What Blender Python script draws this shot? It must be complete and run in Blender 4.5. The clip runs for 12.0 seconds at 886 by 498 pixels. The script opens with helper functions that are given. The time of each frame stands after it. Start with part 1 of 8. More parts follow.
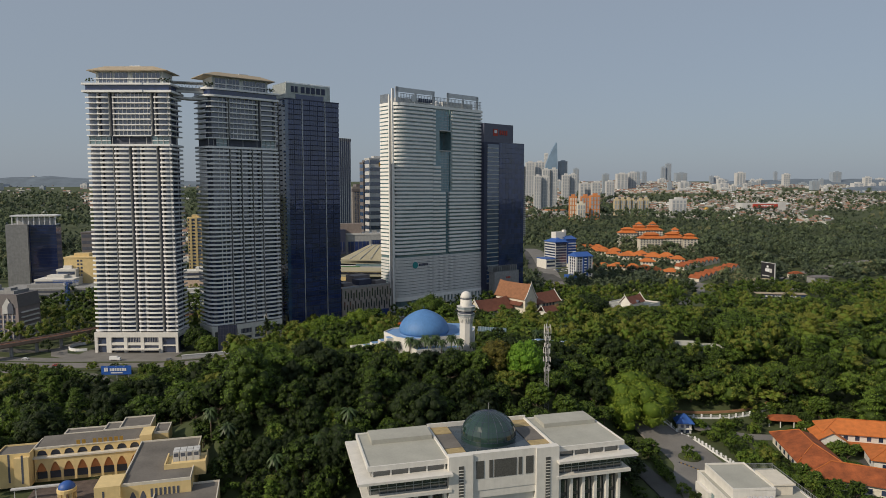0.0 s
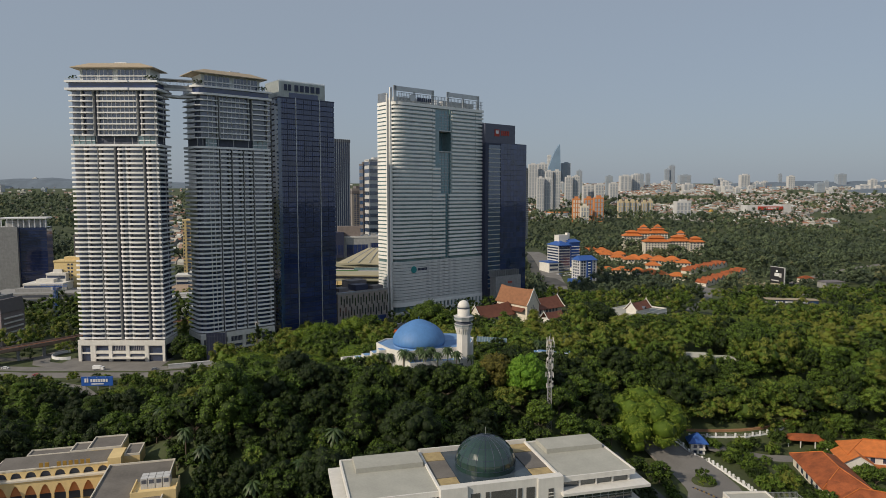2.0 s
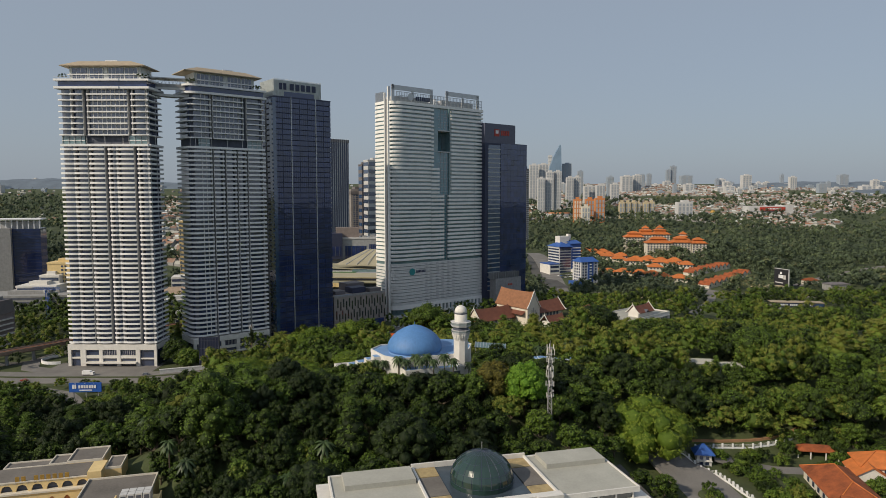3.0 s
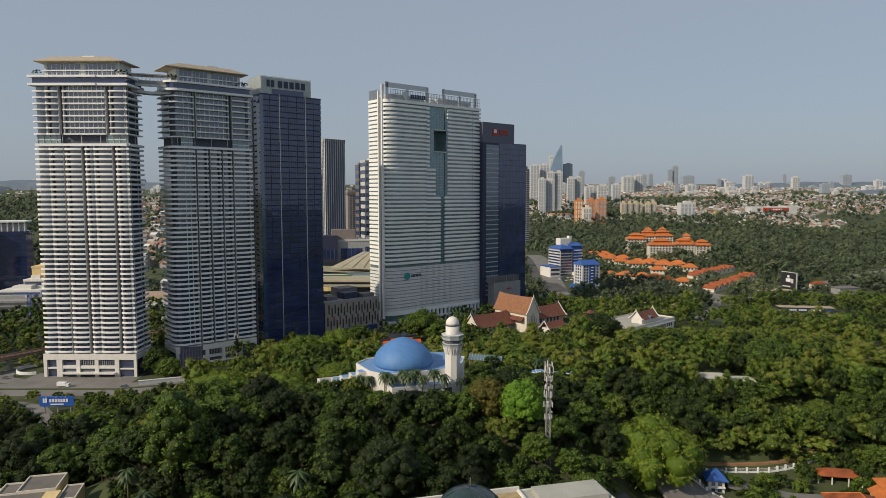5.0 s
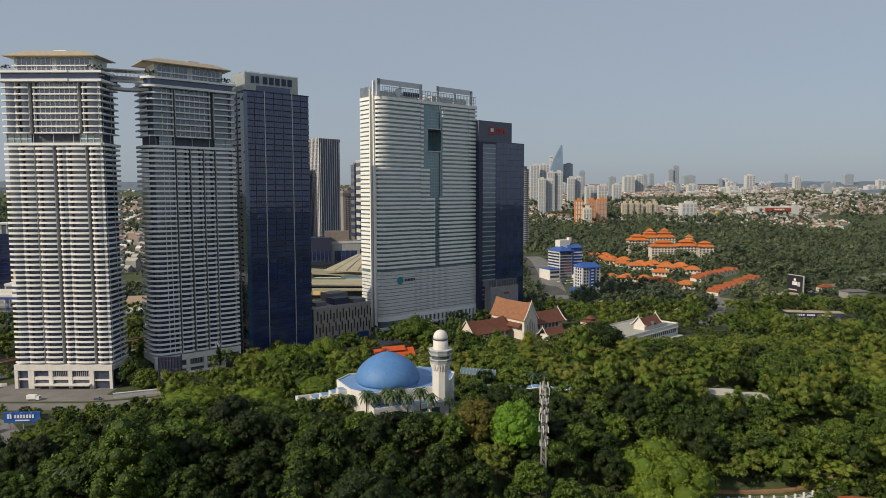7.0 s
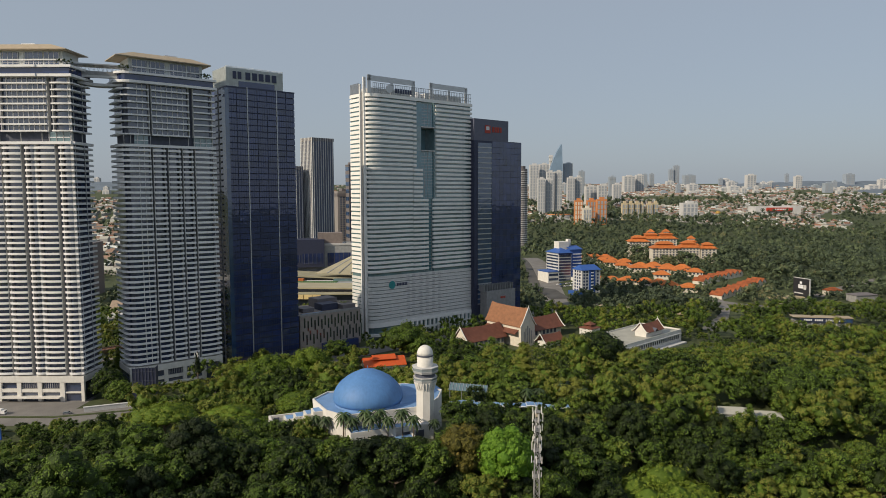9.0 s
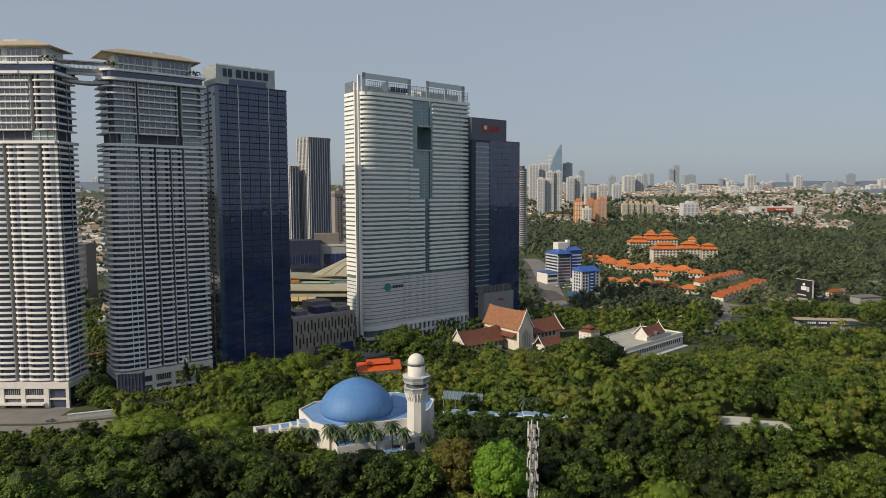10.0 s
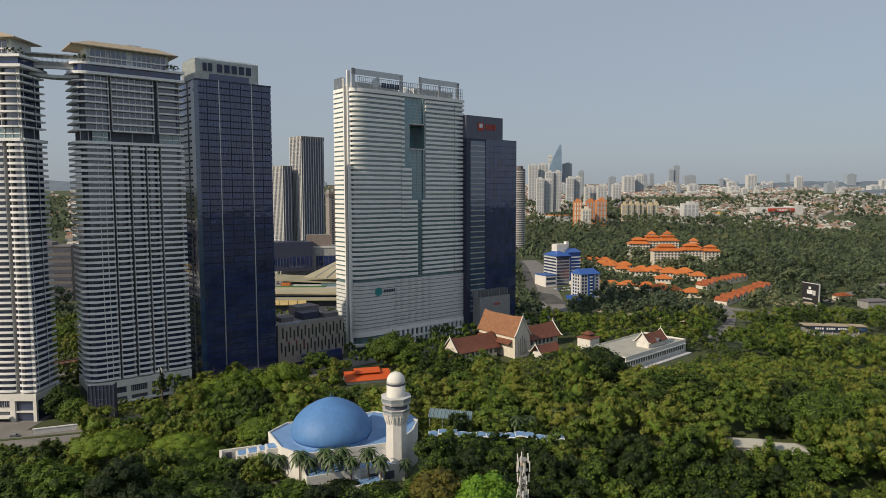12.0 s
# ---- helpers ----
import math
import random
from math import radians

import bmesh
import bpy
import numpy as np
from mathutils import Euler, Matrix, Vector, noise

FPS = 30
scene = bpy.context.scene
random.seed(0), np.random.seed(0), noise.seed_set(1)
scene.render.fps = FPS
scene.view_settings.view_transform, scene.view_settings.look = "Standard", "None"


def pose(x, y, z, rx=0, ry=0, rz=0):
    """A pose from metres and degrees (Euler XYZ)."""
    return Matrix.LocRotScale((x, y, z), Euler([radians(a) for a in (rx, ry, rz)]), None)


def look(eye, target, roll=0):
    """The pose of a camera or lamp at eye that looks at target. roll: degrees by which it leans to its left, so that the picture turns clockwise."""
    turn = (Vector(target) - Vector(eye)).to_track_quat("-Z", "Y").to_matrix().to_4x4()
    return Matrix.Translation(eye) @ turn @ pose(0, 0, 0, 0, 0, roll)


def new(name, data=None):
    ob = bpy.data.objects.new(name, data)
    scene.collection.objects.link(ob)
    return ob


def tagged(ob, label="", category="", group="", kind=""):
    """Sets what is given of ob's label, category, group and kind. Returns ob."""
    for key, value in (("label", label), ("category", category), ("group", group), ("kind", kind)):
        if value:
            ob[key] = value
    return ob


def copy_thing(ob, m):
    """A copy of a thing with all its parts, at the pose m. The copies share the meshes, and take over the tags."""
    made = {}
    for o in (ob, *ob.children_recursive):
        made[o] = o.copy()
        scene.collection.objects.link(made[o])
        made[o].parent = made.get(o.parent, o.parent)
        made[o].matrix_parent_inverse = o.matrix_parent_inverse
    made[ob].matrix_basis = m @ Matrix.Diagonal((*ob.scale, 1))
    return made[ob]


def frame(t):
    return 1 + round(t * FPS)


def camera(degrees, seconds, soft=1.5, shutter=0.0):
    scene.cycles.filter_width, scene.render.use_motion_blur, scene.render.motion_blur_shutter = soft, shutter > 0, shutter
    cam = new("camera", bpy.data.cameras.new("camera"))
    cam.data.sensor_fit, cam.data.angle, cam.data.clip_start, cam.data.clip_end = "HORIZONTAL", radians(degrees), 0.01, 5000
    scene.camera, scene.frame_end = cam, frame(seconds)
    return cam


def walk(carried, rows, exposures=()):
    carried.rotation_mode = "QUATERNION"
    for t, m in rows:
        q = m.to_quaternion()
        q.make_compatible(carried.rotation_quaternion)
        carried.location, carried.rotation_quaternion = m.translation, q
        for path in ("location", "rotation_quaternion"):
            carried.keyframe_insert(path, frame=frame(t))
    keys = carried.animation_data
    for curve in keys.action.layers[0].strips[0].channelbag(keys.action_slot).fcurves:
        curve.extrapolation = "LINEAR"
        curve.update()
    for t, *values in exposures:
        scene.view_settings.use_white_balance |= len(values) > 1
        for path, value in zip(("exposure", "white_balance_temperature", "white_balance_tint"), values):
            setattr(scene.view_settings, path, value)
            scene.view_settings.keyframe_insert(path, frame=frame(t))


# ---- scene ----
cam = camera(68.0, 12.0, soft=0.85)
# seconds, x, y, z, yaw, pitch, roll
PATH = [
    (0, -0.194, 1.129, 117.69, 0.004, -4.992, 0.035),
    (0.5, 0.518, 6.181, 117.694, 0.079, -4.941, 0.016),
    (1, 1.305, 11.332, 117.741, 0.146, -4.896, 0.002),
    (1.5, 2.161, 16.575, 117.826, 0.206, -4.858, -0.006),
    (2, 3.083, 21.902, 117.948, 0.258, -4.827, -0.011),
    (2.5, 4.065, 27.305, 118.1, 0.304, -4.801, -0.011),
    (3, 5.102, 32.776, 118.281, 0.344, -4.78, -0.007),
    (5, 9.718, 55.178, 119.204, 0.449, -4.74, 0.032),
    (5.5, 10.965, 60.868, 119.467, 0.463, -4.738, 0.046),
    (6, 12.24, 66.579, 119.735, 0.474, -4.739, 0.06),
    (6.5, 13.538, 72.301, 120.004, 0.482, -4.741, 0.075),
    (7, 14.854, 78.028, 120.271, 0.486, -4.745, 0.089),
    (9, 20.214, 100.818, 121.238, 0.481, -4.764, 0.135),
    (9.5, 21.553, 106.446, 121.436, 0.476, -4.767, 0.14),
    (10, 22.884, 112.031, 121.61, 0.47, -4.769, 0.143),
    (10.5, 24.2, 117.564, 121.754, 0.464, -4.768, 0.142),
    (11, 25.498, 123.037, 121.866, 0.458, -4.766, 0.136),
    (11.5, 26.773, 128.443, 121.942, 0.453, -4.76, 0.127),
    (12, 28.019, 133.774, 121.977, 0.449, -4.75, 0.112),
]
walk(cam, [(t, pose(x, y, z, 90 + pitch, roll, yaw)) for t, x, y, z, yaw, pitch, roll in PATH],
     [(0, 0.18, 6400, 10), (3, 0.27, 6400, 10), (6, 0.37, 6480, 10), (9, 0.41, 6560, 10), (12, 0.42, 6580, 10)])

# ---- light ----
SUN_AZ, SUN_EL = 235.0, 33.0
world = bpy.data.worlds.new("sky")
scene.world = world
world.use_nodes = True
wn = world.node_tree.nodes
sky = wn.new("ShaderNodeTexSky")
sky.sky_type, sky.sun_disc = "NISHITA", False
sky.sun_elevation, sky.sun_rotation = radians(SUN_EL), radians(SUN_AZ)
sky.altitude, sky.air_density, sky.dust_density, sky.ozone_density = 100, 1.0, 2.5, 3.0
# a milky tropical haze lies over the clear sky
dim = wn.new("ShaderNodeVectorMath")
dim.operation, dim.inputs[1].default_value = "SCALE", (0, 0, 0)
dim.inputs["Scale"].default_value = 0.15
world.node_tree.links.new(sky.outputs[0], dim.inputs[0])
haze = wn.new("ShaderNodeMix")
haze.data_type = "RGBA"
haze.inputs["Factor"].default_value, haze.inputs["B"].default_value = 0.86, (0.245, 0.278, 0.318, 1)
world.node_tree.links.new(dim.outputs[0], haze.inputs["A"])
world.node_tree.links.new(haze.outputs["Result"], wn["Background"].inputs[0])
wn["Background"].inputs[1].default_value = 1.0
sun = new("sun", bpy.data.lights.new("sun", "SUN"))
sun.data.energy, sun.data.angle, sun.data.color = 2.8, radians(0.6), (1.0, 0.86, 0.66)
saz, sel = radians(SUN_AZ), radians(SUN_EL)
TO_SUN = Vector((math.sin(saz) * math.cos(sel), math.cos(saz) * math.cos(sel), math.sin(sel)))
sun.matrix_world = look(TO_SUN * 900, (0, 0, 0))


# ---- materials ----
def mat(name, color, rough=0.7, metal=0.0, vary=0.12, scale=0.35, streak=0.0, bump=0.0, grain=6.0, spec=0.5, rand=0.0, alt=None):
    """A surface with two scales of unevenness: broad stains (scale per metre) and fine grain, with rain streaks down walls."""
    m = bpy.data.materials.new(name)
    m.use_nodes = True
    nt = m.node_tree
    N, L = nt.nodes, nt.links
    bsdf = N["Principled BSDF"]
    bsdf.inputs["Roughness"].default_value = rough
    bsdf.inputs["Metallic"].default_value = metal
    bsdf.inputs["Specular IOR Level"].default_value = spec
    geo = N.new("ShaderNodeNewGeometry")
    broad = N.new("ShaderNodeTexNoise")
    broad.inputs["Scale"].default_value, broad.inputs["Detail"].default_value = scale, 4
    L.new(geo.outputs["Position"], broad.inputs["Vector"])
    fine = N.new("ShaderNodeTexNoise")
    fine.inputs["Scale"].default_value, fine.inputs["Detail"].default_value = grain, 3
    L.new(geo.outputs["Position"], fine.inputs["Vector"])
    add = N.new("ShaderNodeMath")
    add.operation = "MULTIPLY_ADD"
    L.new(fine.outputs["Fac"], add.inputs[0])
    add.inputs[1].default_value = 0.5
    L.new(broad.outputs["Fac"], add.inputs[2])
    last = add
    if streak:
        squash = N.new("ShaderNodeMapping")
        squash.inputs["Scale"].default_value = (1.0, 1.0, 0.06)
        L.new(geo.outputs["Position"], squash.inputs["Vector"])
        runs = N.new("ShaderNodeTexNoise")
        runs.inputs["Scale"].default_value, runs.inputs["Detail"].default_value = 1.3, 3
        L.new(squash.outputs[0], runs.inputs["Vector"])
        more = N.new("ShaderNodeMath")
        more.operation = "MULTIPLY_ADD"
        L.new(runs.outputs["Fac"], more.inputs[0])
        more.inputs[1].default_value = streak
        L.new(last.outputs[0], more.inputs[2])
        last = more
    if rand:
        info = N.new("ShaderNodeObjectInfo")
        odd = N.new("ShaderNodeMath")
        odd.operation = "MULTIPLY_ADD"
        L.new(info.outputs["Random"], odd.inputs[0])
        odd.inputs[1].default_value = rand
        L.new(last.outputs[0], odd.inputs[2])
        last = odd
    ramp = N.new("ShaderNodeMapRange")
    mid = 0.75 + 0.5 * streak + 0.5 * rand
    ramp.inputs["From Min"].default_value, ramp.inputs["From Max"].default_value = mid - 0.38, mid + 0.38
    L.new(last.outputs[0], ramp.inputs["Value"])
    mix = N.new("ShaderNodeMix")
    mix.data_type = "RGBA"
    low = alt or [c * (1 - 2 * vary) for c in color]
    mix.inputs["A"].default_value = (*low, 1)
    mix.inputs["B"].default_value = (*[min(1, c * (1 + vary)) for c in color], 1)
    L.new(ramp.outputs[0], mix.inputs["Factor"])
    L.new(mix.outputs["Result"], bsdf.inputs["Base Color"])
    if bump:
        b = N.new("ShaderNodeBump")
        b.inputs["Strength"].default_value, b.inputs["Distance"].default_value = 0.5, bump
        L.new(fine.outputs["Fac"], b.inputs["Height"])
        L.new(b.outputs[0], bsdf.inputs["Normal"])
    return m


def glass(name, color, rough=0.06, wave=0.02, spec=0.9, rand=0.0):
    """Coated facade glass: a dark body with a clear reflection, each pane a little out of true."""
    m = mat(name, color, rough, 0.0, 0.25, 0.15, spec=spec, rand=rand)
    nt = m.node_tree
    bsdf = nt.nodes["Principled BSDF"]
    bsdf.inputs["IOR"].default_value = 1.75
    geo = nt.nodes.new("ShaderNodeNewGeometry")
    n = nt.nodes.new("ShaderNodeTexNoise")
    n.inputs["Scale"].default_value = 0.22
    nt.links.new(geo.outputs["Position"], n.inputs["Vector"])
    b = nt.nodes.new("ShaderNodeBump")
    b.inputs["Strength"].default_value, b.inputs["Distance"].default_value = 0.4, wave * 10
    nt.links.new(n.outputs["Fac"], b.inputs["Height"])
    nt.links.new(b.outputs[0], bsdf.inputs["Normal"])
    return m


def leafy(name, dark, light, warm, cut=1.8):
    """Foliage: the mesh's tint picks the species' hue and paints shade into crown hearts; each clump and each tree
    differ.
    """
    m = bpy.data.materials.new(name)
    m.use_nodes = True
    nt = m.node_tree
    N, L = nt.nodes, nt.links
    bsdf = N["Principled BSDF"]
    bsdf.inputs["Roughness"].default_value = 0.6
    bsdf.inputs["Specular IOR Level"].default_value = 0.25
    at = N.new("ShaderNodeAttribute")
    at.attribute_name = "tint"
    geo = N.new("ShaderNodeNewGeometry")
    info = N.new("ShaderNodeObjectInfo")
    s = N.new("ShaderNodeMath")
    s.operation = "MULTIPLY_ADD"
    L.new(geo.outputs["Random Per Island"], s.inputs[0])
    s.inputs[1].default_value = 0.10
    # tints below -5 mark crown hearts, coloured darker in place of self-shade
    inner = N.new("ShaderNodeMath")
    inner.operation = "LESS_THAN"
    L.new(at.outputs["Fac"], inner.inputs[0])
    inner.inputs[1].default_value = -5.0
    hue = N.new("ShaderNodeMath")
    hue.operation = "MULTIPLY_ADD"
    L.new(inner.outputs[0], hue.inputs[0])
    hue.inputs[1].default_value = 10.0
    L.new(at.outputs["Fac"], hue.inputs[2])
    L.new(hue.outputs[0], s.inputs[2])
    s2 = N.new("ShaderNodeMath")
    s2.operation = "MULTIPLY_ADD"
    L.new(info.outputs["Random"], s2.inputs[0])
    s2.inputs[1].default_value = 0.42
    L.new(s.outputs[0], s2.inputs[2])
    cell = N.new("ShaderNodeTexVoronoi")
    cell.inputs["Scale"].default_value = cut
    L.new(geo.outputs["Position"], cell.inputs["Vector"])
    part_hue = N.new("ShaderNodeMath")
    part_hue.operation = "MULTIPLY_ADD"
    L.new(cell.outputs["Color"], part_hue.inputs[0])
    part_hue.inputs[1].default_value = 0.16
    L.new(s2.outputs[0], part_hue.inputs[2])
    s2 = N.new("ShaderNodeMath")
    s2.operation = "SUBTRACT"
    L.new(part_hue.outputs[0], s2.inputs[0])
    s2.inputs[1].default_value = -0.01
    rough = N.new("ShaderNodeBump")
    rough.inputs["Strength"].default_value, rough.inputs["Distance"].default_value = 0.55, 0.9 / cut
    rough.invert = True
    L.new(cell.outputs["Distance"], rough.inputs["Height"])
    L.new(rough.outputs[0], bsdf.inputs["Normal"])
    ramp = N.new("ShaderNodeValToRGB")
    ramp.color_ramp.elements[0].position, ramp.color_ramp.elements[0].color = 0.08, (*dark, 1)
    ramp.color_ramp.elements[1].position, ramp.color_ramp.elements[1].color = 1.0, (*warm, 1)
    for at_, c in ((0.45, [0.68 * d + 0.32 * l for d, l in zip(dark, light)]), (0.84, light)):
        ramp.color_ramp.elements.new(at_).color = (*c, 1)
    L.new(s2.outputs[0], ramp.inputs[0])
    L.new(ramp.outputs[0], bsdf.inputs["Base Color"])
    thin = N.new("ShaderNodeBsdfTranslucent")
    L.new(ramp.outputs[0], thin.inputs["Color"])
    both = N.new("ShaderNodeMixShader")
    both.inputs[0].default_value = 0.14
    L.new(bsdf.outputs[0], both.inputs[1])
    L.new(thin.outputs[0], both.inputs[2])
    # each clump breaks up into leaves with gaps; the heart of a lump, tinted dark for shade, is closed
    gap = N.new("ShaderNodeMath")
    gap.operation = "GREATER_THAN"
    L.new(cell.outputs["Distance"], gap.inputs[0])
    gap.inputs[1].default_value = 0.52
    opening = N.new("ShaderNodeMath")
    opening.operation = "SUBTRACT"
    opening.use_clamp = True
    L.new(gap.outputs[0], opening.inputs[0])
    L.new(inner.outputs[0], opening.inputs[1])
    clear = N.new("ShaderNodeBsdfTransparent")
    last = N.new("ShaderNodeMixShader")
    L.new(opening.outputs[0], last.inputs[0])
    L.new(both.outputs[0], last.inputs[1])
    L.new(clear.outputs[0], last.inputs[2])
    L.new(last.outputs[0], N["Material Output"].inputs["Surface"])
    return m


WHITE = mat("white_render", (0.69, 0.67, 0.63), 0.75, vary=0.08, streak=0.5)
PARAPET = mat("parapet_white", (0.81, 0.81, 0.815), 0.7, vary=0.07, streak=0.4, scale=0.12)
PALE = mat("pale_concrete", (0.54, 0.54, 0.54), 0.8, vary=0.12, streak=0.5, bump=0.02)
GREY = mat("grey_concrete", (0.30, 0.30, 0.30), 0.85, vary=0.15, streak=0.5, bump=0.02)
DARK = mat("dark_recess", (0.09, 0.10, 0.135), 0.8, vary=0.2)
STEEL = mat("painted_steel", (0.42, 0.43, 0.44), 0.45, 0.6, vary=0.1)
CONDO_GLASS = glass("condo_glass", (0.04, 0.06, 0.125), 0.10, rand=0.3)
NAVY_GLASS = glass("navy_glass", (0.024, 0.042, 0.135), 0.05, 0.012, 0.6, rand=0.4)
TEAL_GLASS = glass("teal_glass", (0.15, 0.24, 0.26), 0.10, spec=0.8)
SLOT_GLASS = glass("slot_glass", (0.07, 0.20, 0.25), 0.10)
GALLERY_GLASS = glass("gallery_glass", (0.022, 0.04, 0.05), 0.1)
BLUE_GLASS = glass("blue_glass", (0.03, 0.07, 0.16), 0.08)
MULLION = mat("dark_mullion", (0.042, 0.05, 0.095), 0.5, 0.3)
SILVER = mat("silver_fin", (0.55, 0.56, 0.57), 0.4, 0.5, vary=0.06)
TAN_ROOF = mat("tan_roof", (0.40, 0.33, 0.24), 0.8, vary=0.1, streak=0.2)
BEIGE = mat("pale_screen", (0.60, 0.63, 0.62), 0.75, vary=0.1, streak=0.5)
SPANDREL = mat("spandrel_white", (0.85, 0.845, 0.82), 0.55, vary=0.06, streak=0.4, scale=0.1)
BAND_GREY = mat("louvre_grey", (0.66, 0.66, 0.645), 0.7, vary=0.08, streak=0.5)
ASPHALT = mat("asphalt", (0.085, 0.083, 0.08), 0.9, vary=0.25, scale=0.08, grain=2.0)
ROAD_PALE = mat("old_road", (0.20, 0.19, 0.18), 0.9, vary=0.2, scale=0.08, grain=2.0)
PAVING = mat("paving", (0.30, 0.28, 0.25), 0.9, vary=0.2, scale=0.15)
ORANGE_TILE = mat("orange_tile", (0.52, 0.155, 0.035), 0.75, vary=0.18, scale=0.5, rand=0.25)
RED_TILE = mat("old_red_tile", (0.32, 0.085, 0.025), 0.8, vary=0.36, scale=0.25, streak=0.3)
BROWN_TILE = mat("brown_tile", (0.17, 0.062, 0.038), 0.75, vary=0.2, scale=0.3, streak=0.2)
COPPER_TILE = mat("weathered_tile", (0.28, 0.128, 0.065), 0.75, vary=0.2, scale=0.4)
YELLOW = mat("yellow_render", (0.72, 0.55, 0.27), 0.8, vary=0.08, streak=0.4)
ROOF_GREY = mat("felt_roof", (0.17, 0.155, 0.14), 0.9, vary=0.2, scale=0.12, grain=1.5)
ROOF_PALE = mat("pale_roof", (0.40, 0.395, 0.35), 0.85, vary=0.12, scale=0.12, grain=1.5)
ROOF_SAND = mat("ochre_roof_panel", (0.42, 0.32, 0.16), 0.85, vary=0.25, scale=0.5)
BLUE_DOME = mat("blue_dome", (0.085, 0.215, 0.47), 0.6, vary=0.09, scale=0.3, streak=0.9)
BLUE_ROOF = mat("blue_roof", (0.17, 0.31, 0.55), 0.6, vary=0.12, scale=0.2)
BLUE_SIGN = mat("blue_sign", (0.02, 0.10, 0.42), 0.5, vary=0.05)
DEEP_BLUE = mat("deep_blue_paint", (0.03, 0.10, 0.36), 0.5, vary=0.1)
CREAM = mat("cream_wall", (0.66, 0.61, 0.52), 0.8, vary=0.08, streak=0.5)
RUST_WALL = mat("terracotta_wall", (0.58, 0.235, 0.09), 0.8, vary=0.12)
RED_PANEL = mat("red_panel", (0.42, 0.05, 0.03), 0.6, vary=0.08)
PALM_LEAF = mat("palm_frond", (0.040, 0.072, 0.016), 0.55, vary=0.35, scale=1.5, rand=0.3)
TRUNK = mat("bark", (0.13, 0.10, 0.075), 0.9, vary=0.3, scale=1.0)
SOIL = mat("red_soil", (0.34, 0.19, 0.10), 0.95, vary=0.25, scale=0.2)
GRASS = mat("grass", (0.06, 0.078, 0.026), 0.9, vary=0.3, scale=0.1, grain=1.2, bump=0.3, alt=(0.03, 0.038, 0.014))
TEXT_DARK = mat("sign_navy", (0.03, 0.04, 0.09), 0.5)
TEXT_GOLD = mat("sign_gold", (0.42, 0.26, 0.06), 0.5, 0.3)
TEXT_WHITE = mat("sign_white", (0.75, 0.76, 0.78), 0.5)
STONE = mat("dark_stone", (0.16, 0.145, 0.15), 0.7, vary=0.1)
# far leaves are greyed and blued in colour, painting in distance haze
FAR_LEAF = leafy("hazed_far_foliage", (0.056, 0.078, 0.050), (0.135, 0.175, 0.085), (0.16, 0.16, 0.08), 0.45)
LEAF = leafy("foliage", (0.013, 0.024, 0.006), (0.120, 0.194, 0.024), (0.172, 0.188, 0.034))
VIVID_LEAF = leafy("vivid_foliage", (0.020, 0.045, 0.006), (0.120, 0.255, 0.020), (0.160, 0.290, 0.028), 2.2)
RAIN_LEAF = leafy("rain_tree_foliage", (0.022, 0.040, 0.007), (0.128, 0.205, 0.017), (0.165, 0.215, 0.024), 2.6)
RUSTY_LEAF = leafy("rusty_foliage", (0.045, 0.045, 0.010), (0.150, 0.135, 0.024), (0.190, 0.140, 0.030), 2.2)

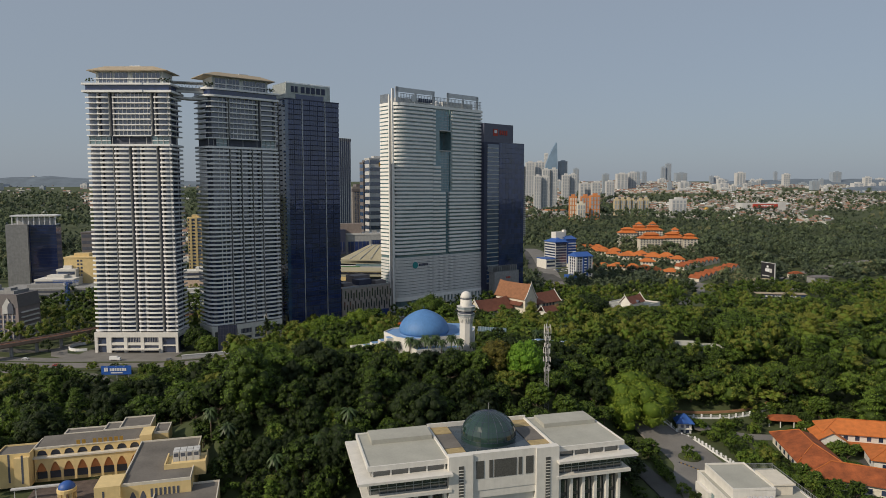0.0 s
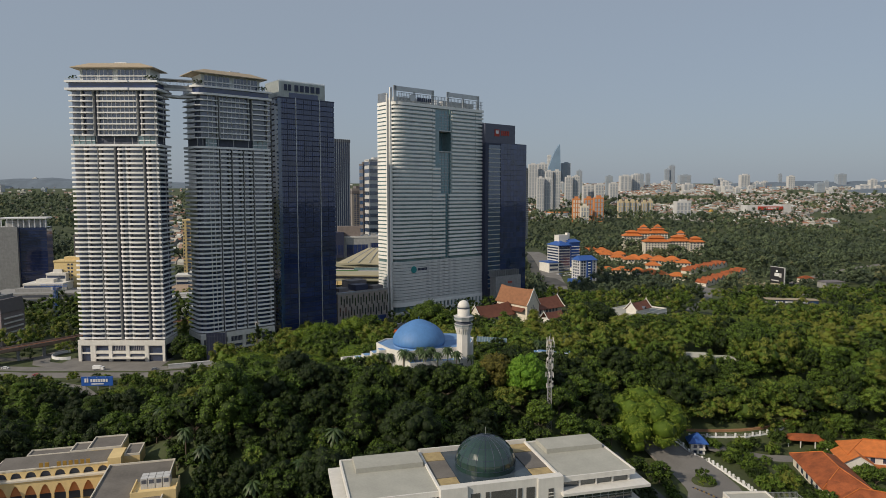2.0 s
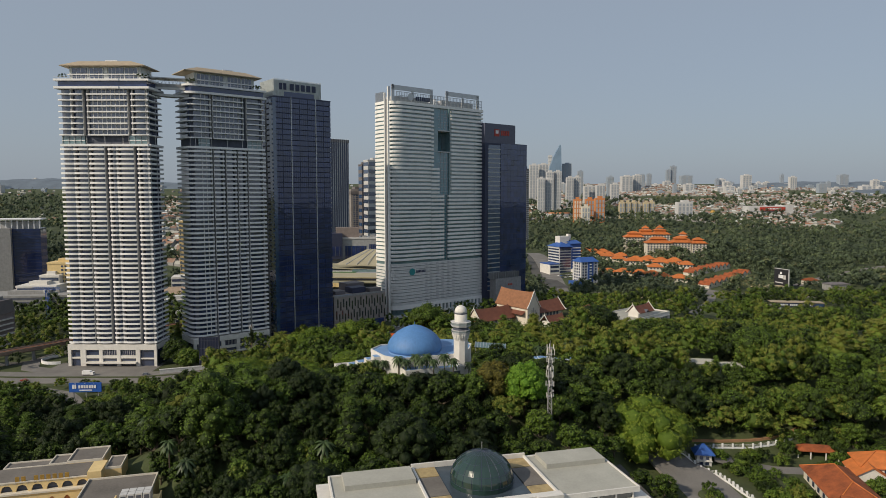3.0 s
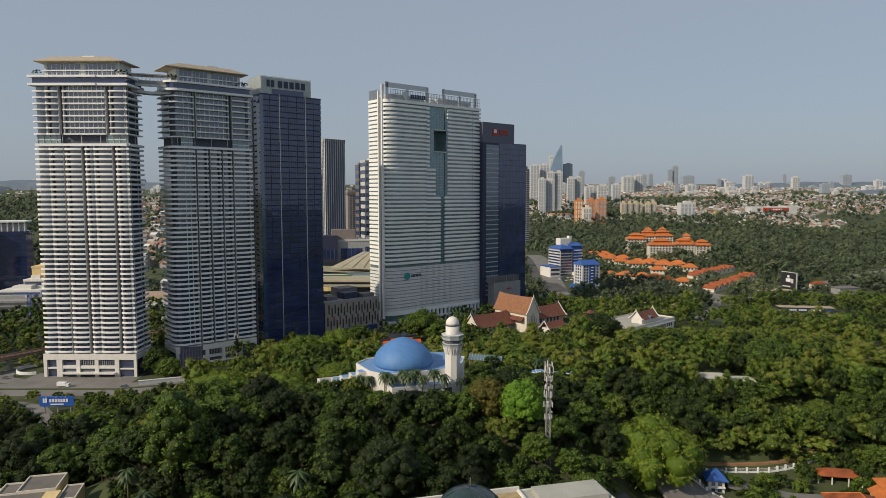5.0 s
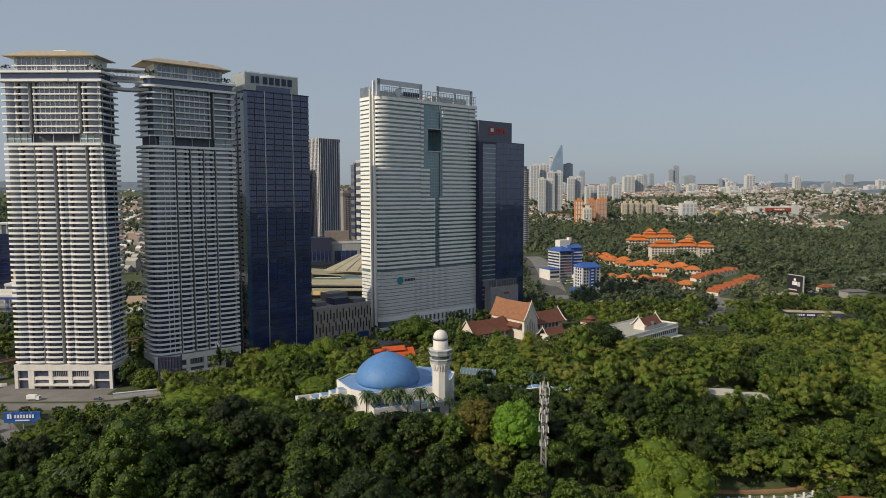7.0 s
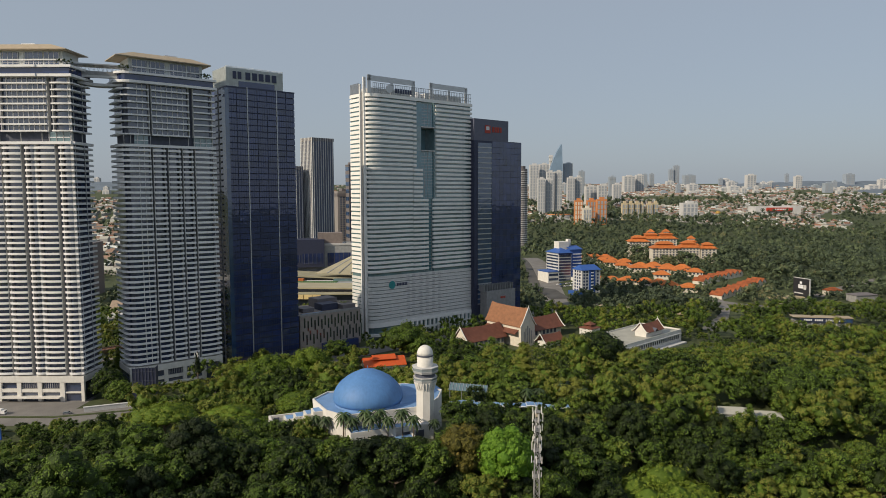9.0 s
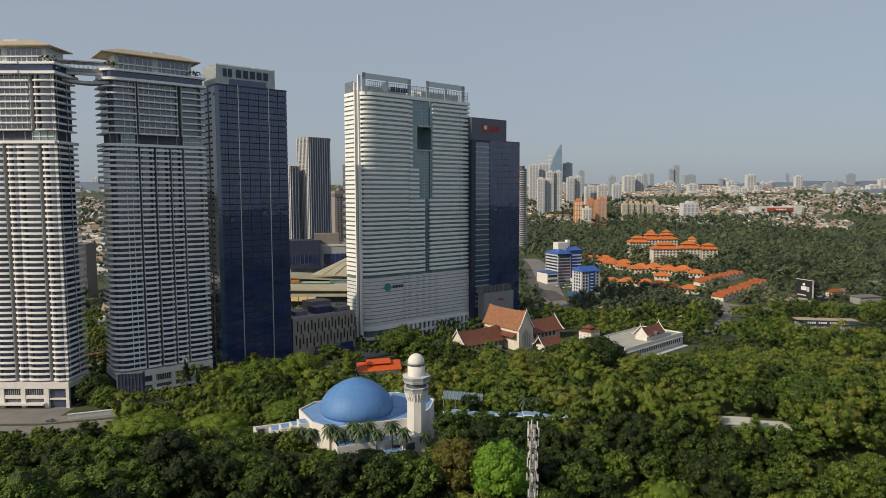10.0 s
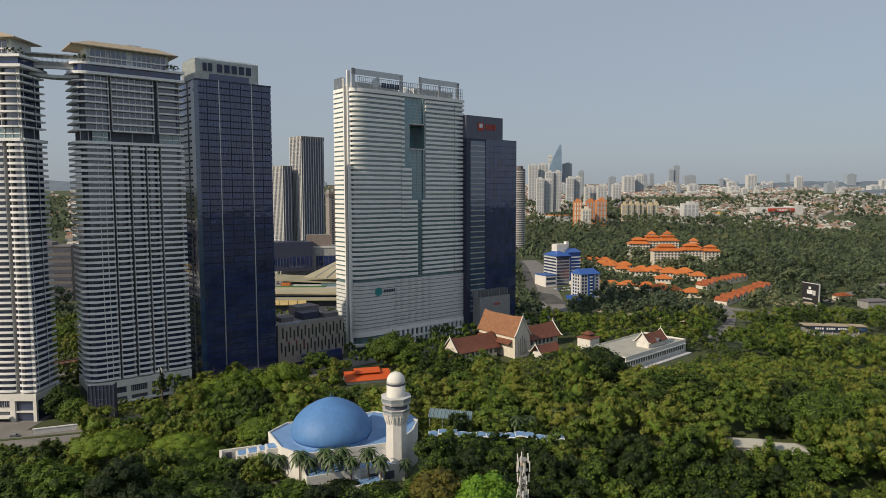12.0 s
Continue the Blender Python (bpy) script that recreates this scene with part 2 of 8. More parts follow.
# ---- builders ----
class Mesh:
    """Collects the faces of one part."""

    def __init__(self):
        self.v, self.f = [], []

    def face(self, pts):
        n = len(self.v)
        self.v += [tuple(p) for p in pts]
        self.f.append(tuple(range(n, n + len(pts))))
        return self

    def box(self, x0, x1, y0, y1, z0, z1):
        n = len(self.v)
        self.v += [(x, y, z) for z in (z0, z1) for x, y in ((x0, y0), (x1, y0), (x1, y1), (x0, y1))]
        self.f += [tuple(n + i for i in q) for q in ((3, 2, 1, 0), (4, 5, 6, 7), (0, 1, 5, 4), (1, 2, 6, 5), (2, 3, 7, 6), (3, 0, 4, 7))]
        return self

    def prism(self, poly, z0, z1, top=1.0):
        """A polygon (anticlockwise) raised from z0 to z1; top scales its upper end about its middle."""
        n, k = len(self.v), len(poly)
        cx, cy = sum(p[0] for p in poly) / k, sum(p[1] for p in poly) / k
        self.v += [(x, y, z0) for x, y in poly] + [(cx + (x - cx) * top, cy + (y - cy) * top, z1) for x, y in poly]
        self.f += [tuple(range(n + k - 1, n - 1, -1)), tuple(range(n + k, n + 2 * k))]
        self.f += [(n + i, n + (i + 1) % k, n + k + (i + 1) % k, n + k + i) for i in range(k)]
        return self

    def turned(self, profile, cx=0, cy=0, n=24):
        """A profile of (radius, z), from below, turned about an upright axis."""
        b = len(self.v)
        for r, z in profile:
            self.v += [(cx + r * math.cos(2 * math.pi * i / n), cy + r * math.sin(2 * math.pi * i / n), z) for i in range(n)]
        for k in range(len(profile) - 1):
            self.f += [(b + k * n + i, b + k * n + (i + 1) % n, b + (k + 1) * n + (i + 1) % n, b + (k + 1) * n + i) for i in range(n)]
        self.f += [tuple(range(b + n - 1, b - 1, -1)), tuple(range(b + (len(profile) - 1) * n, b + len(profile) * n))]
        return self

    def tube(self, a, b, r, n=6, r2=None):
        a, b = Vector(a), Vector(b)
        q = (b - a).to_track_quat("Z", "Y")
        k = len(self.v)
        for p, rr in ((a, r), (b, r if r2 is None else r2)):
            self.v += [tuple(p + q @ Vector((rr * math.cos(2 * math.pi * i / n), rr * math.sin(2 * math.pi * i / n), 0))) for i in range(n)]
        self.f += [(k + i, k + (i + 1) % n, k + n + (i + 1) % n, k + n + i) for i in range(n)]
        self.f += [tuple(range(k + n - 1, k - 1, -1)), tuple(range(k + n, k + 2 * n))]
        return self

    def sweep(self, line, profile):
        """A closed profile of (outward, z) drawn along an open plan line; outward is to the right of its way."""
        k, m = len(line), len(profile)
        norms = []
        for i in range(k):
            a, b = Vector(line[max(i - 1, 0)]), Vector(line[min(i + 1, k - 1)])
            d = (b - a).normalized()
            norms.append((d.y, -d.x))
        n = len(self.v)
        for (x, y), (nx, ny) in zip(line, norms):
            self.v += [(x + o * nx, y + o * ny, z) for o, z in profile]
        for i in range(k - 1):
            self.f += [(n + i * m + j, n + (i + 1) * m + j, n + (i + 1) * m + (j + 1) % m, n + i * m + (j + 1) % m) for j in range(m)]
        self.f += [tuple(range(n + m - 1, n - 1, -1)), tuple(range(n + (k - 1) * m, n + k * m))]
        return self

    def gable(self, x0, x1, y0, y1, z0, z1, over=0.0, along="x", thick=0.25):
        """A pitched roof with thickness: ridge along x or y."""
        def p(u, v, z):
            return (u, v, z) if along == "x" else (v, u, z)
        u0, u1, v0, v1 = (x0, x1, y0, y1) if along == "x" else (y0, y1, x0, x1)
        mid = (v0 + v1) / 2
        slope = (z1 - z0) / (mid - v0)
        v0, v1, ze = v0 - over, v1 + over, z0 - over * slope
        u0, u1 = u0 - over, u1 + over
        n = len(self.v)
        for u in (u0, u1):
            self.v += [p(u, v0, ze), p(u, mid, z1), p(u, v1, ze), p(u, v1, ze - thick), p(u, mid, z1 - thick), p(u, v0, ze - thick)]
        self.f += [tuple(n + i for i in range(6)), tuple(n + 11 - i for i in range(6))]
        self.f += [(n + i, n + (i + 1) % 6, n + 6 + (i + 1) % 6, n + 6 + i) for i in range(6)]
        return self

    def hip(self, x0, x1, y0, y1, z0, z1, ridge=None, base=0.3):
        """A hipped roof on a thin eave; ridge: the part of the longer side that the ridge keeps."""
        w, d = x1 - x0, y1 - y0
        cx, cy = (x0 + x1) / 2, (y0 + y1) / 2
        if ridge is None:
            ridge = max(0.02, 1 - min(w, d) / max(w, d))
        rx, ry = (w / 2 * ridge, 0.05) if w >= d else (0.05, d / 2 * ridge)
        n = len(self.v)
        ring = ((x0, y0), (x1, y0), (x1, y1), (x0, y1))
        self.v += [(x, y, z0 - base) for x, y in ring] + [(x, y, z0) for x, y in ring]
        self.v += [(cx - rx, cy - ry, z1), (cx + rx, cy - ry, z1), (cx + rx, cy + ry, z1), (cx - rx, cy + ry, z1)]
        self.f += [(n + 3, n + 2, n + 1, n), (n + 8, n + 9, n + 10, n + 11)]
        for o in (0, 4):
            self.f += [(n + o + i, n + o + (i + 1) % 4, n + o + 4 + (i + 1) % 4, n + o + 4 + i) for i in range(4)]
        return self

    def data(self, name, material, smooth=False):
        me = bpy.data.meshes.new(name)
        me.from_pydata(self.v, [], self.f)
        me.materials.append(material)
        if smooth:
            me.shade_smooth()
        return me


def part(name, m, material, parent=None, label="", smooth=False):
    ob = new(name, m.data(name, material, smooth))
    ob.parent = parent
    if label:
        ob["label"] = label
    return ob


def piece(name, data, parent, m):
    """One of many alike pieces that share their mesh."""
    ob = new(name, data)
    ob.parent = parent
    ob.matrix_basis = m
    return ob


def thing(name, m, label, category, group="", kind=""):
    ob = new(name)
    ob.empty_display_size = 2.0
    ob.matrix_world = m
    return tagged(ob, label, category, group, kind)


def arc(cx, cy, r, a0, a1, n=8, ry=None):
    return [(cx + r * math.cos(radians(a0 + (a1 - a0) * i / n)), cy + (ry or r) * math.sin(radians(a0 + (a1 - a0) * i / n))) for i in range(n + 1)]


def rect(x0, x1, y0, y1):
    return [(x0, y0), (x1, y0), (x1, y1), (x0, y1)]


def hill(x, y):
    """The height of the ground: a flat valley with wooded rises."""
    u = min(1.0, max(0.0, (y - 1900) / 3000))
    z = -2.5 + 196 * u ** 1.08
    for cx, cy, h, sx, sy in RISES:
        z += h * math.exp(-(((x - cx) / sx) ** 2) - ((y - cy) / sy) ** 2)
    # levelled terraces of the villas and of the broadcasting house
    for x0, x1, y0, y1, level in ((72, 240, 185, 303, 3.8), (-185, -94, 175, 268, 3.9)):
        w = max(0.0, min(1.0, min((x - x0) / 8, (x1 - x) / 9, (y - y0) / 10, (y1 - y) / 9)))
        w = w * w * (3 - 2 * w)
        z = z * (1 - w) + level * w
    return z


RISES = [
    (0, 322, 35, 90, 72), (-78, 285, 15, 45, 45), (150, 392, 28, 95, 75), (135, 268, -9, 50, 42),
    (-45, 430, 13, 60, 55), (90, 450, 14, 75, 60), (-130, 262, 7, 60, 40), (270, 470, 22, 110, 110),
    (360, 1130, 26, 230, 190), (700, 900, 22, 260, 260), (520, 1950, 44, 420, 300),
    (-900, 1500, 45, 500, 450), (-700, 2700, 40, 700, 500),
]


def quads(name, v, q, tint, material):
    """A mesh of quads from arrays, with a tint on every corner point."""
    me = bpy.data.meshes.new(name)
    me.vertices.add(len(v))
    me.vertices.foreach_set("co", np.ascontiguousarray(v, np.float32).ravel())
    me.loops.add(len(q) * 4)
    me.loops.foreach_set("vertex_index", np.ascontiguousarray(q, np.int32).ravel())
    me.polygons.add(len(q))
    me.polygons.foreach_set("loop_start", np.arange(0, len(q) * 4, 4, dtype=np.int32))
    me.attributes.new("tint", "FLOAT", "POINT").data.foreach_set("value", np.ascontiguousarray(tint, np.float32))
    me.materials.append(material)
    me.update(calc_edges=True)
    return me


UNIT = {}


def bx(name, material, parent, x0, x1, y0, y1, z0, z1, label=""):
    """One box-shaped piece that shares its mesh with all others of its material."""
    if material.name not in UNIT:
        UNIT[material.name] = Mesh().box(0, 1, 0, 1, 0, 1).data("piece_" + material.name, material)
    ob = new(name, UNIT[material.name])
    ob.parent = parent
    ob.matrix_basis = Matrix.LocRotScale((x0, y0, z0), None, (x1 - x0, y1 - y0, z1 - z0))
    if label:
        ob["label"] = label
    return ob


# ---- foliage ----
rng = np.random.default_rng(7)


def ball(c, r, seg, rings, rough):
    """A rough lump of quads."""
    a, b = np.meshgrid(np.arange(seg) * 2 * np.pi / seg, np.linspace(-1.35, 1.5, rings))
    d = np.stack([np.cos(a) * np.cos(b), np.sin(a) * np.cos(b), np.sin(b)], -1).reshape(-1, 3)
    v = c + d * r * (1 + rng.normal(0, rough, (len(d), 1)))
    i, j = np.meshgrid(np.arange(seg), np.arange(rings - 1))
    q = np.stack([j * seg + i, j * seg + (i + 1) % seg, (j + 1) * seg + (i + 1) % seg, (j + 1) * seg + i], -1).reshape(-1, 4)
    return v, q


def leaves(c, r, n, size, down=-0.35):
    """Leaf clumps laid over a lump like scales, with a few stragglers, each a bent quad that leans out and up."""
    d = rng.normal(size=(n, 3))
    d /= np.linalg.norm(d, axis=1, keepdims=True)
    d[:, 2] = np.where(d[:, 2] < down, -d[:, 2], d[:, 2])
    reach = np.where(rng.random((n, 1)) < 0.16, rng.uniform(1.1, 1.36, (n, 1)), rng.uniform(0.88, 1.1, (n, 1)))
    p = c + d * r * reach
    up = d + rng.normal(0, 0.36, (n, 3)) + (0, 0, 0.22)
    up /= np.linalg.norm(up, axis=1, keepdims=True)
    s = np.cross(up, rng.normal(size=(n, 3)))
    s /= np.linalg.norm(s, axis=1, keepdims=True)
    t = np.cross(up, s)
    w, h = rng.uniform(0.55, 1.15, (n, 1)) * size, rng.uniform(0.55, 1.15, (n, 1)) * size
    bend = up * size * rng.uniform(0.0, 0.35, (n, 1))
    v = np.stack([p - s * w * 0.5, p - t * h * 0.45 - bend, p + s * w * 0.5, p + t * h * 0.55 - bend * 0.6], 1).reshape(-1, 3)
    return v, np.arange(n * 4).reshape(n, 4)


def crown(radius, height, base, lobes, per, size, flat=1.0, shape="dome"):
    """Arrays of a crown: boughs of leaves set over a dome with gaps between them, round closed hearts tinted dark as
    shade.
    """
    vs, qs, ts, n = [], [], [], 0

    def add(v, q, tint):
        nonlocal n
        vs.append(v), qs.append(q + n), ts.append(np.full(len(v), tint))
        n += len(v)
    seg, rings = (6, 4) if per > 30 else (5, 3)
    if shape != "spire" and lobes > 10:
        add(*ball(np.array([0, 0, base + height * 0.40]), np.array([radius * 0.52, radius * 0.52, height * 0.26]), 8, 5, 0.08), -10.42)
    for k in range(lobes):
        if shape == "spire":
            u = (k + 0.5) / lobes
            a = k * 2.39996
            off = 0.34 * radius * (1 - u)
            c = np.array([math.cos(a) * off, math.sin(a) * off, base + u * height])
            r = radius * (0.85 - 0.62 * u) * rng.uniform(0.85, 1.15)
        else:
            a, e = k * 2.39996 + rng.normal(0, 0.35), 1 - (0.86 if shape == "umbrella" else 1.36) * (k + 0.5) / lobes
            out = math.sqrt(1 - e * e)
            rr = rng.uniform(0.60, 0.84)
            c = np.array([math.cos(a) * out * radius * rr, math.sin(a) * out * radius * rr, base + height * (0.40 + 0.46 * e * rng.uniform(0.82, 1.12))])
            r = radius * rng.uniform(0.19, 0.35)
        # the low tint paints inner shade on the heart of each bough
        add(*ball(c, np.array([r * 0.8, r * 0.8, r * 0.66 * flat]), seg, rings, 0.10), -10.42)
        add(*leaves(c, np.array([r, r, r * 0.82 * flat]), per, size), rng.normal(0, 0.07))
    return np.concatenate(vs), np.concatenate(qs), np.concatenate(ts)


# plan of what stands free of trees: middle, half sizes, yaw
CLEAR = [
    (15, 221, 49, 19, 14.6), (-128, 205, 30, 14, 15), (-141, 263, 33, 17, 15), (-101, 230, 15, 29, 15), (-138, 227, 24, 18, 15),
    (-8, 352, 32, 18, 22), (-8, 327, 24, 5, 0), (11, 333, 6, 6, 0), (45, 372, 27, 3, -5), (46, 289, 1.5, 1.5, 0), (-158, 480, 9, 5, 12), (141, 365, 15, 5, -8),
    (-229, 498, 36, 24, 0), (-228, 466, 60, 20, 0), (-372, 540, 46, 22, 0), (-209, 396, 14, 24, 0), (-297, 490, 60, 8, 55), (-235, 565, 60, 8, 46), (-168, 537, 32, 25, 40), (-121, 578, 29, 21, 40), (-84, 616, 32, 25, 42),
    (-11, 692, 64, 20, 40), (57, 742, 38, 26, 40), (75, 645, 62, 20, 38), (92, 622, 55, 5, 38), (164, 621, 44, 26, 43), (190, 592, 46, 12, 43), (113, 302, 7, 7, 0), (91, 303, 13, 13, 0), (82, 290, 6, 8, 0), (164, 304, 11, 9, 0), (148, 307, 34, 8, 10), (72, 218, 9, 28, 0), (136, 280, 17, 24, 0), (-24, 552, 18, 30, -10),
    (115, 222, 22, 22, 0), (106, 278, 15, 26, 0), (96, 240, 12, 30, 0), (-500, 700, 90, 130, 0), (-150, 900, 90, 80, 0),
    (170, 985, 40, 34, 24), (153, 1130, 22, 160, 0), (172, 944, 26, 18, 24), (184, 895, 22, 16, 22), (400, 812, 16, 18, 0), (356, 668, 36, 32, -8), (270, 690, 12, 34, -35), (222, 770, 32, 16, -32),
]


def blocked(x, y, pad=0.0):
    for cx, cy, hx, hy, yaw in CLEAR:
        c, s = math.cos(radians(yaw)), math.sin(radians(yaw))
        dx, dy = x - cx, y - cy
        if abs(dx * c + dy * s) < hx + pad and abs(-dx * s + dy * c) < hy + pad:
            return True
    return False

# ---- ground and roads ----
def steps(*spans):
    out = []
    for a, b, n in spans:
        out += [a + (b - a) * i / n for i in range(n)]
    return out + [spans[-1][1]]


def build_ground():
    xs = steps((-6500, -1200, 14), (-1200, -360, 20), (-360, 420, 90), (420, 1500, 36), (1500, 6500, 16))
    ys = steps((-1500, 100, 16), (100, 640, 64), (640, 1300, 36), (1300, 3000, 34), (3000, 6500, 14))
    m = Mesh()
    m.v = [(x, y, hill(x, y)) for y in ys for x in xs]
    k = len(xs)
    m.f = [(j * k + i, j * k + i + 1, (j + 1) * k + i + 1, (j + 1) * k + i) for j in range(len(ys) - 1) for i in range(k - 1)]
    tagged(part("ground", m, GRASS, None, smooth=True), "green valley ground with wooded rises running to the horizon", "ground", kind="structure")


def strip(name, line, width, material, lift=0.18, label="", kind="structure", category="road"):
    """A road along a plan line that follows the ground, with a kerb's depth at its sides."""
    m = Mesh()
    pts = []
    for (ax, ay), (bx, by) in zip(line, line[1:]):
        n = max(1, int(math.hypot(bx - ax, by - ay) / 8))
        pts += [(ax + (bx - ax) * i / n, ay + (by - ay) * i / n) for i in range(n)]
    pts.append(line[-1])
    for (ax, ay), (bx_, by) in zip(line, line[1:]):
        CLEAR.append(((ax + bx_) / 2, (ay + by) / 2, math.hypot(bx_ - ax, by - ay) / 2, width / 2, math.degrees(math.atan2(by - ay, bx_ - ax))))
    prev = None
    for i, (x, y) in enumerate(pts):
        a, b = pts[max(i - 1, 0)], pts[min(i + 1, len(pts) - 1)]
        d = Vector((b[0] - a[0], b[1] - a[1])).normalized()
        z = max(hill(x, y), hill(x - d.y * width / 2, y + d.x * width / 2), hill(x + d.y * width / 2, y - d.x * width / 2)) + lift
        l, r = (x - d.y * width / 2, y + d.x * width / 2), (x + d.y * width / 2, y - d.x * width / 2)
        row = [(*l, z - 1.2), (*l, z), (*r, z), (*r, z - 1.2)]
        if prev:
            for j in range(3):
                m.face((prev[j], row[j], row[j + 1], prev[j + 1]))
        prev = row
    return tagged(part(name, m, material), label, category, kind=kind)


build_ground()

# ---- the two condominium towers ----
def condo(name, at, yaw, wide, deep, low_bays, up_bays, round_left, right_bays, label):
    t = thing(name, pose(*at, 0, 0, yaw), label, "apartment tower", "pair of condominium towers")
    z_pod, z_band0, z_band1, z_top = 16.0, 154.5, 161.2, 192.6
    r = round_left

    def front(x0, x1):
        """The plan line of a bay; the first one runs round the left corner when that is rounded."""
        if x0 <= 0.01 and r:
            return [(0, deep - 1)] + arc(r, r, r, 180, 270, 7) + [(x1, 0)]
        bow = 0.75 if 4.5 < x1 - x0 < 15 else 0.0
        return [(x0 + (x1 - x0) * u, -bow * (1 - (2 * u - 1) ** 2)) for u in ((0, 0.12, 0.3, 0.5, 0.7, 0.88, 1) if bow else (0, 1))]

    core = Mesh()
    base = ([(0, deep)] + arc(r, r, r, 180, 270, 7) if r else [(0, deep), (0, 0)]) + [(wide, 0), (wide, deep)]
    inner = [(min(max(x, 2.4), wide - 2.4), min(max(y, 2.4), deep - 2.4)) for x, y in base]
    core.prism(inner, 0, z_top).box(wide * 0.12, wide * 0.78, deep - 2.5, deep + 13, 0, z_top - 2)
    # wall colour set dark to deepen the shade in the balcony recesses
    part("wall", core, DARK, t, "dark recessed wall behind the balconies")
    spans = [(a[1] + 0.15, b[0] - 0.15, z_pod, z_band0) for a, b in zip(low_bays, low_bays[1:]) if b[0] - a[1] < 1.2]
    spans += [(a[1] + 0.2, b[0] - 0.2, z_band1, z_top) for a, b in zip(up_bays, up_bays[1:]) if b[0] - a[1] < 1.2]
    for bays, z0, z1 in ((low_bays, z_pod, z_band0), (up_bays, z_band1, z_top)):
        for x in sorted({b[0] for b in bays if b[0] > 0.5} | {b[1] for b in bays}):
            spans.append((x - 0.2, x + 0.2, z0, z1))
    for x0, x1, z0, z1 in spans:
        part("pier", Mesh().box(x0, x1, -0.2, 2.5, z0, z1), PALE, t)
    part("corner_pier", Mesh().box(wide - 0.8, wide - 0.2, 0.2, 1.2, z_pod, z_top), PALE, t)

    def storeys(z0, h, count, bays, thick):
        """Balconies and windows, bay by bay, floor over floor."""
        for x0, x1 in bays:
            out = 1.35 if (x1 - x0) > 6 else 1.0
            slab = Mesh().sweep(front(x0, x1), [(out, 0), (out, thick), (out - 0.18, thick), (out - 0.18, 0.25), (-2.2, 0.25), (-2.2, 0)])
            pane = Mesh().sweep(front(x0 + (0.3 if x0 > 0.1 else 0), x1 - 0.3), [(-1.7, 0.25), (-1.7, h), (-1.9, h), (-1.9, 0.25)])
            n = max(1, round((x1 - x0) / 3.2))
            for k in range(1, n):
                x = x0 + (x1 - x0) * k / n
                if x > (r or 0):
                    slab.box(x - 0.2, x + 0.2, 1.4, 1.9, 0.25, h)
            slab, pane = slab.data("balcony", PARAPET), pane.data("window", CONDO_GLASS)
            for i in range(count):
                piece("balcony", slab, t, pose(0, 0, z0 + i * h))
                piece("window", pane, t, pose(0, 0, z0 + i * h))
        for y0, y1 in right_bays:
            slab = Mesh().box(wide - 2.2, wide + 1.2, y0, y1, 0, 0.25).box(wide + 1.0, wide + 1.2, y0, y1, 0.25, thick)
            if y0 < 1.5:
                slab.box(wide - 0.4, wide + 1.2, -1.3, y0, 0, 0.25).box(wide - 0.4, wide + 1.2, -1.32, -1.15, 0.25, thick).box(wide + 1.02, wide + 1.2, -1.15, y0, 0.25, thick)
            slab.box(wide - 1.5, wide - 1.2, (y0 + y1) / 2 - 0.15, (y0 + y1) / 2 + 0.15, 0.25, h)
            pane = Mesh().box(wide - 1.9, wide - 1.7, y0, y1, 0.25, h)
            slab, pane = slab.data("side_balcony", PARAPET), pane.data("side_window", CONDO_GLASS)
            for i in range(count):
                piece("side_balcony", slab, t, pose(0, 0, z0 + i * h))
                piece("side_window", pane, t, pose(0, 0, z0 + i * h))

    storeys(z_pod + 1.0, (z_band0 - z_pod - 1.0) / 42, 42, low_bays, 1.4 if round_left else 1.3)
    storeys(z_band1, (z_top - z_band1) / 8, 8, up_bays, 0.85)
    # the open sky-garden floor
    m = Mesh()
    m.sweep(front(0, wide), [(1.5, z_band0 - 0.6), (1.5, z_band0 + 1.0), (-1.0, z_band0 + 1.0), (-1.0, z_band0 - 0.6)])
    m.box(wide - 1, wide + 1.4, 0, deep - 1, z_band0 - 0.6, z_band0 + 1.0)
    part("transfer_beam", m, PARAPET, t)
    for k in range(15):
        x = 1.0 + (wide - 2) * k / 14
        if k not in (5, 6, 8, 9):
            bx("screen_post", PALE, t, x - 0.12, x + 0.12, -0.1, 0.25, z_band0 + 1, z_band1)
    for x0, x1 in ((max(r, 0.3), wide * 0.27), (wide * 0.77, wide - 0.5)):
        bx("garden_glazing", TEAL_GLASS, t, x0, x1, 0.4, 0.55, z_band0 + 1.0, z_band1 - 0.1)
        bx("garden_rail", PARAPET, t, x0, x1, 0.1, 0.38, z_band0 + 3.2, z_band0 + 3.7)
    for y0, y1 in right_bays:
        bx("screen_post", PALE, t, wide - 0.2, wide + 0.1, y0, y0 + 0.4, z_band0 + 1, z_band1)
    # crown: cornice, terrace slab, penthouse and hipped roof
    edge = [(-2.2, deep)] + (arc(r, r, r + 2.4, 180, 270, 7) if r else [(-2.2, -2.8)]) + [(wide * 0.70, -3), (wide * 0.70 + 0.2, -2.4), (wide + 2.4, -2.4), (wide + 2.4, deep)]
    part("cornice", Mesh().prism(edge, z_top, z_top + 1.5), PARAPET, t)
    # dark glass fills the open storey in place of its shade
    part("crown_storey", Mesh().prism([(x * 0.94 + wide * 0.03, max(y, -0.6)) for x, y in edge], z_top + 1.5, z_top + 5.3), NAVY_GLASS, t, "dark glass block standing in for the shaded open storey under the terrace")
    part("terrace_slab", Mesh().prism(edge, z_top + 5.3, z_top + 6.6), PARAPET, t)
    rail = Mesh()
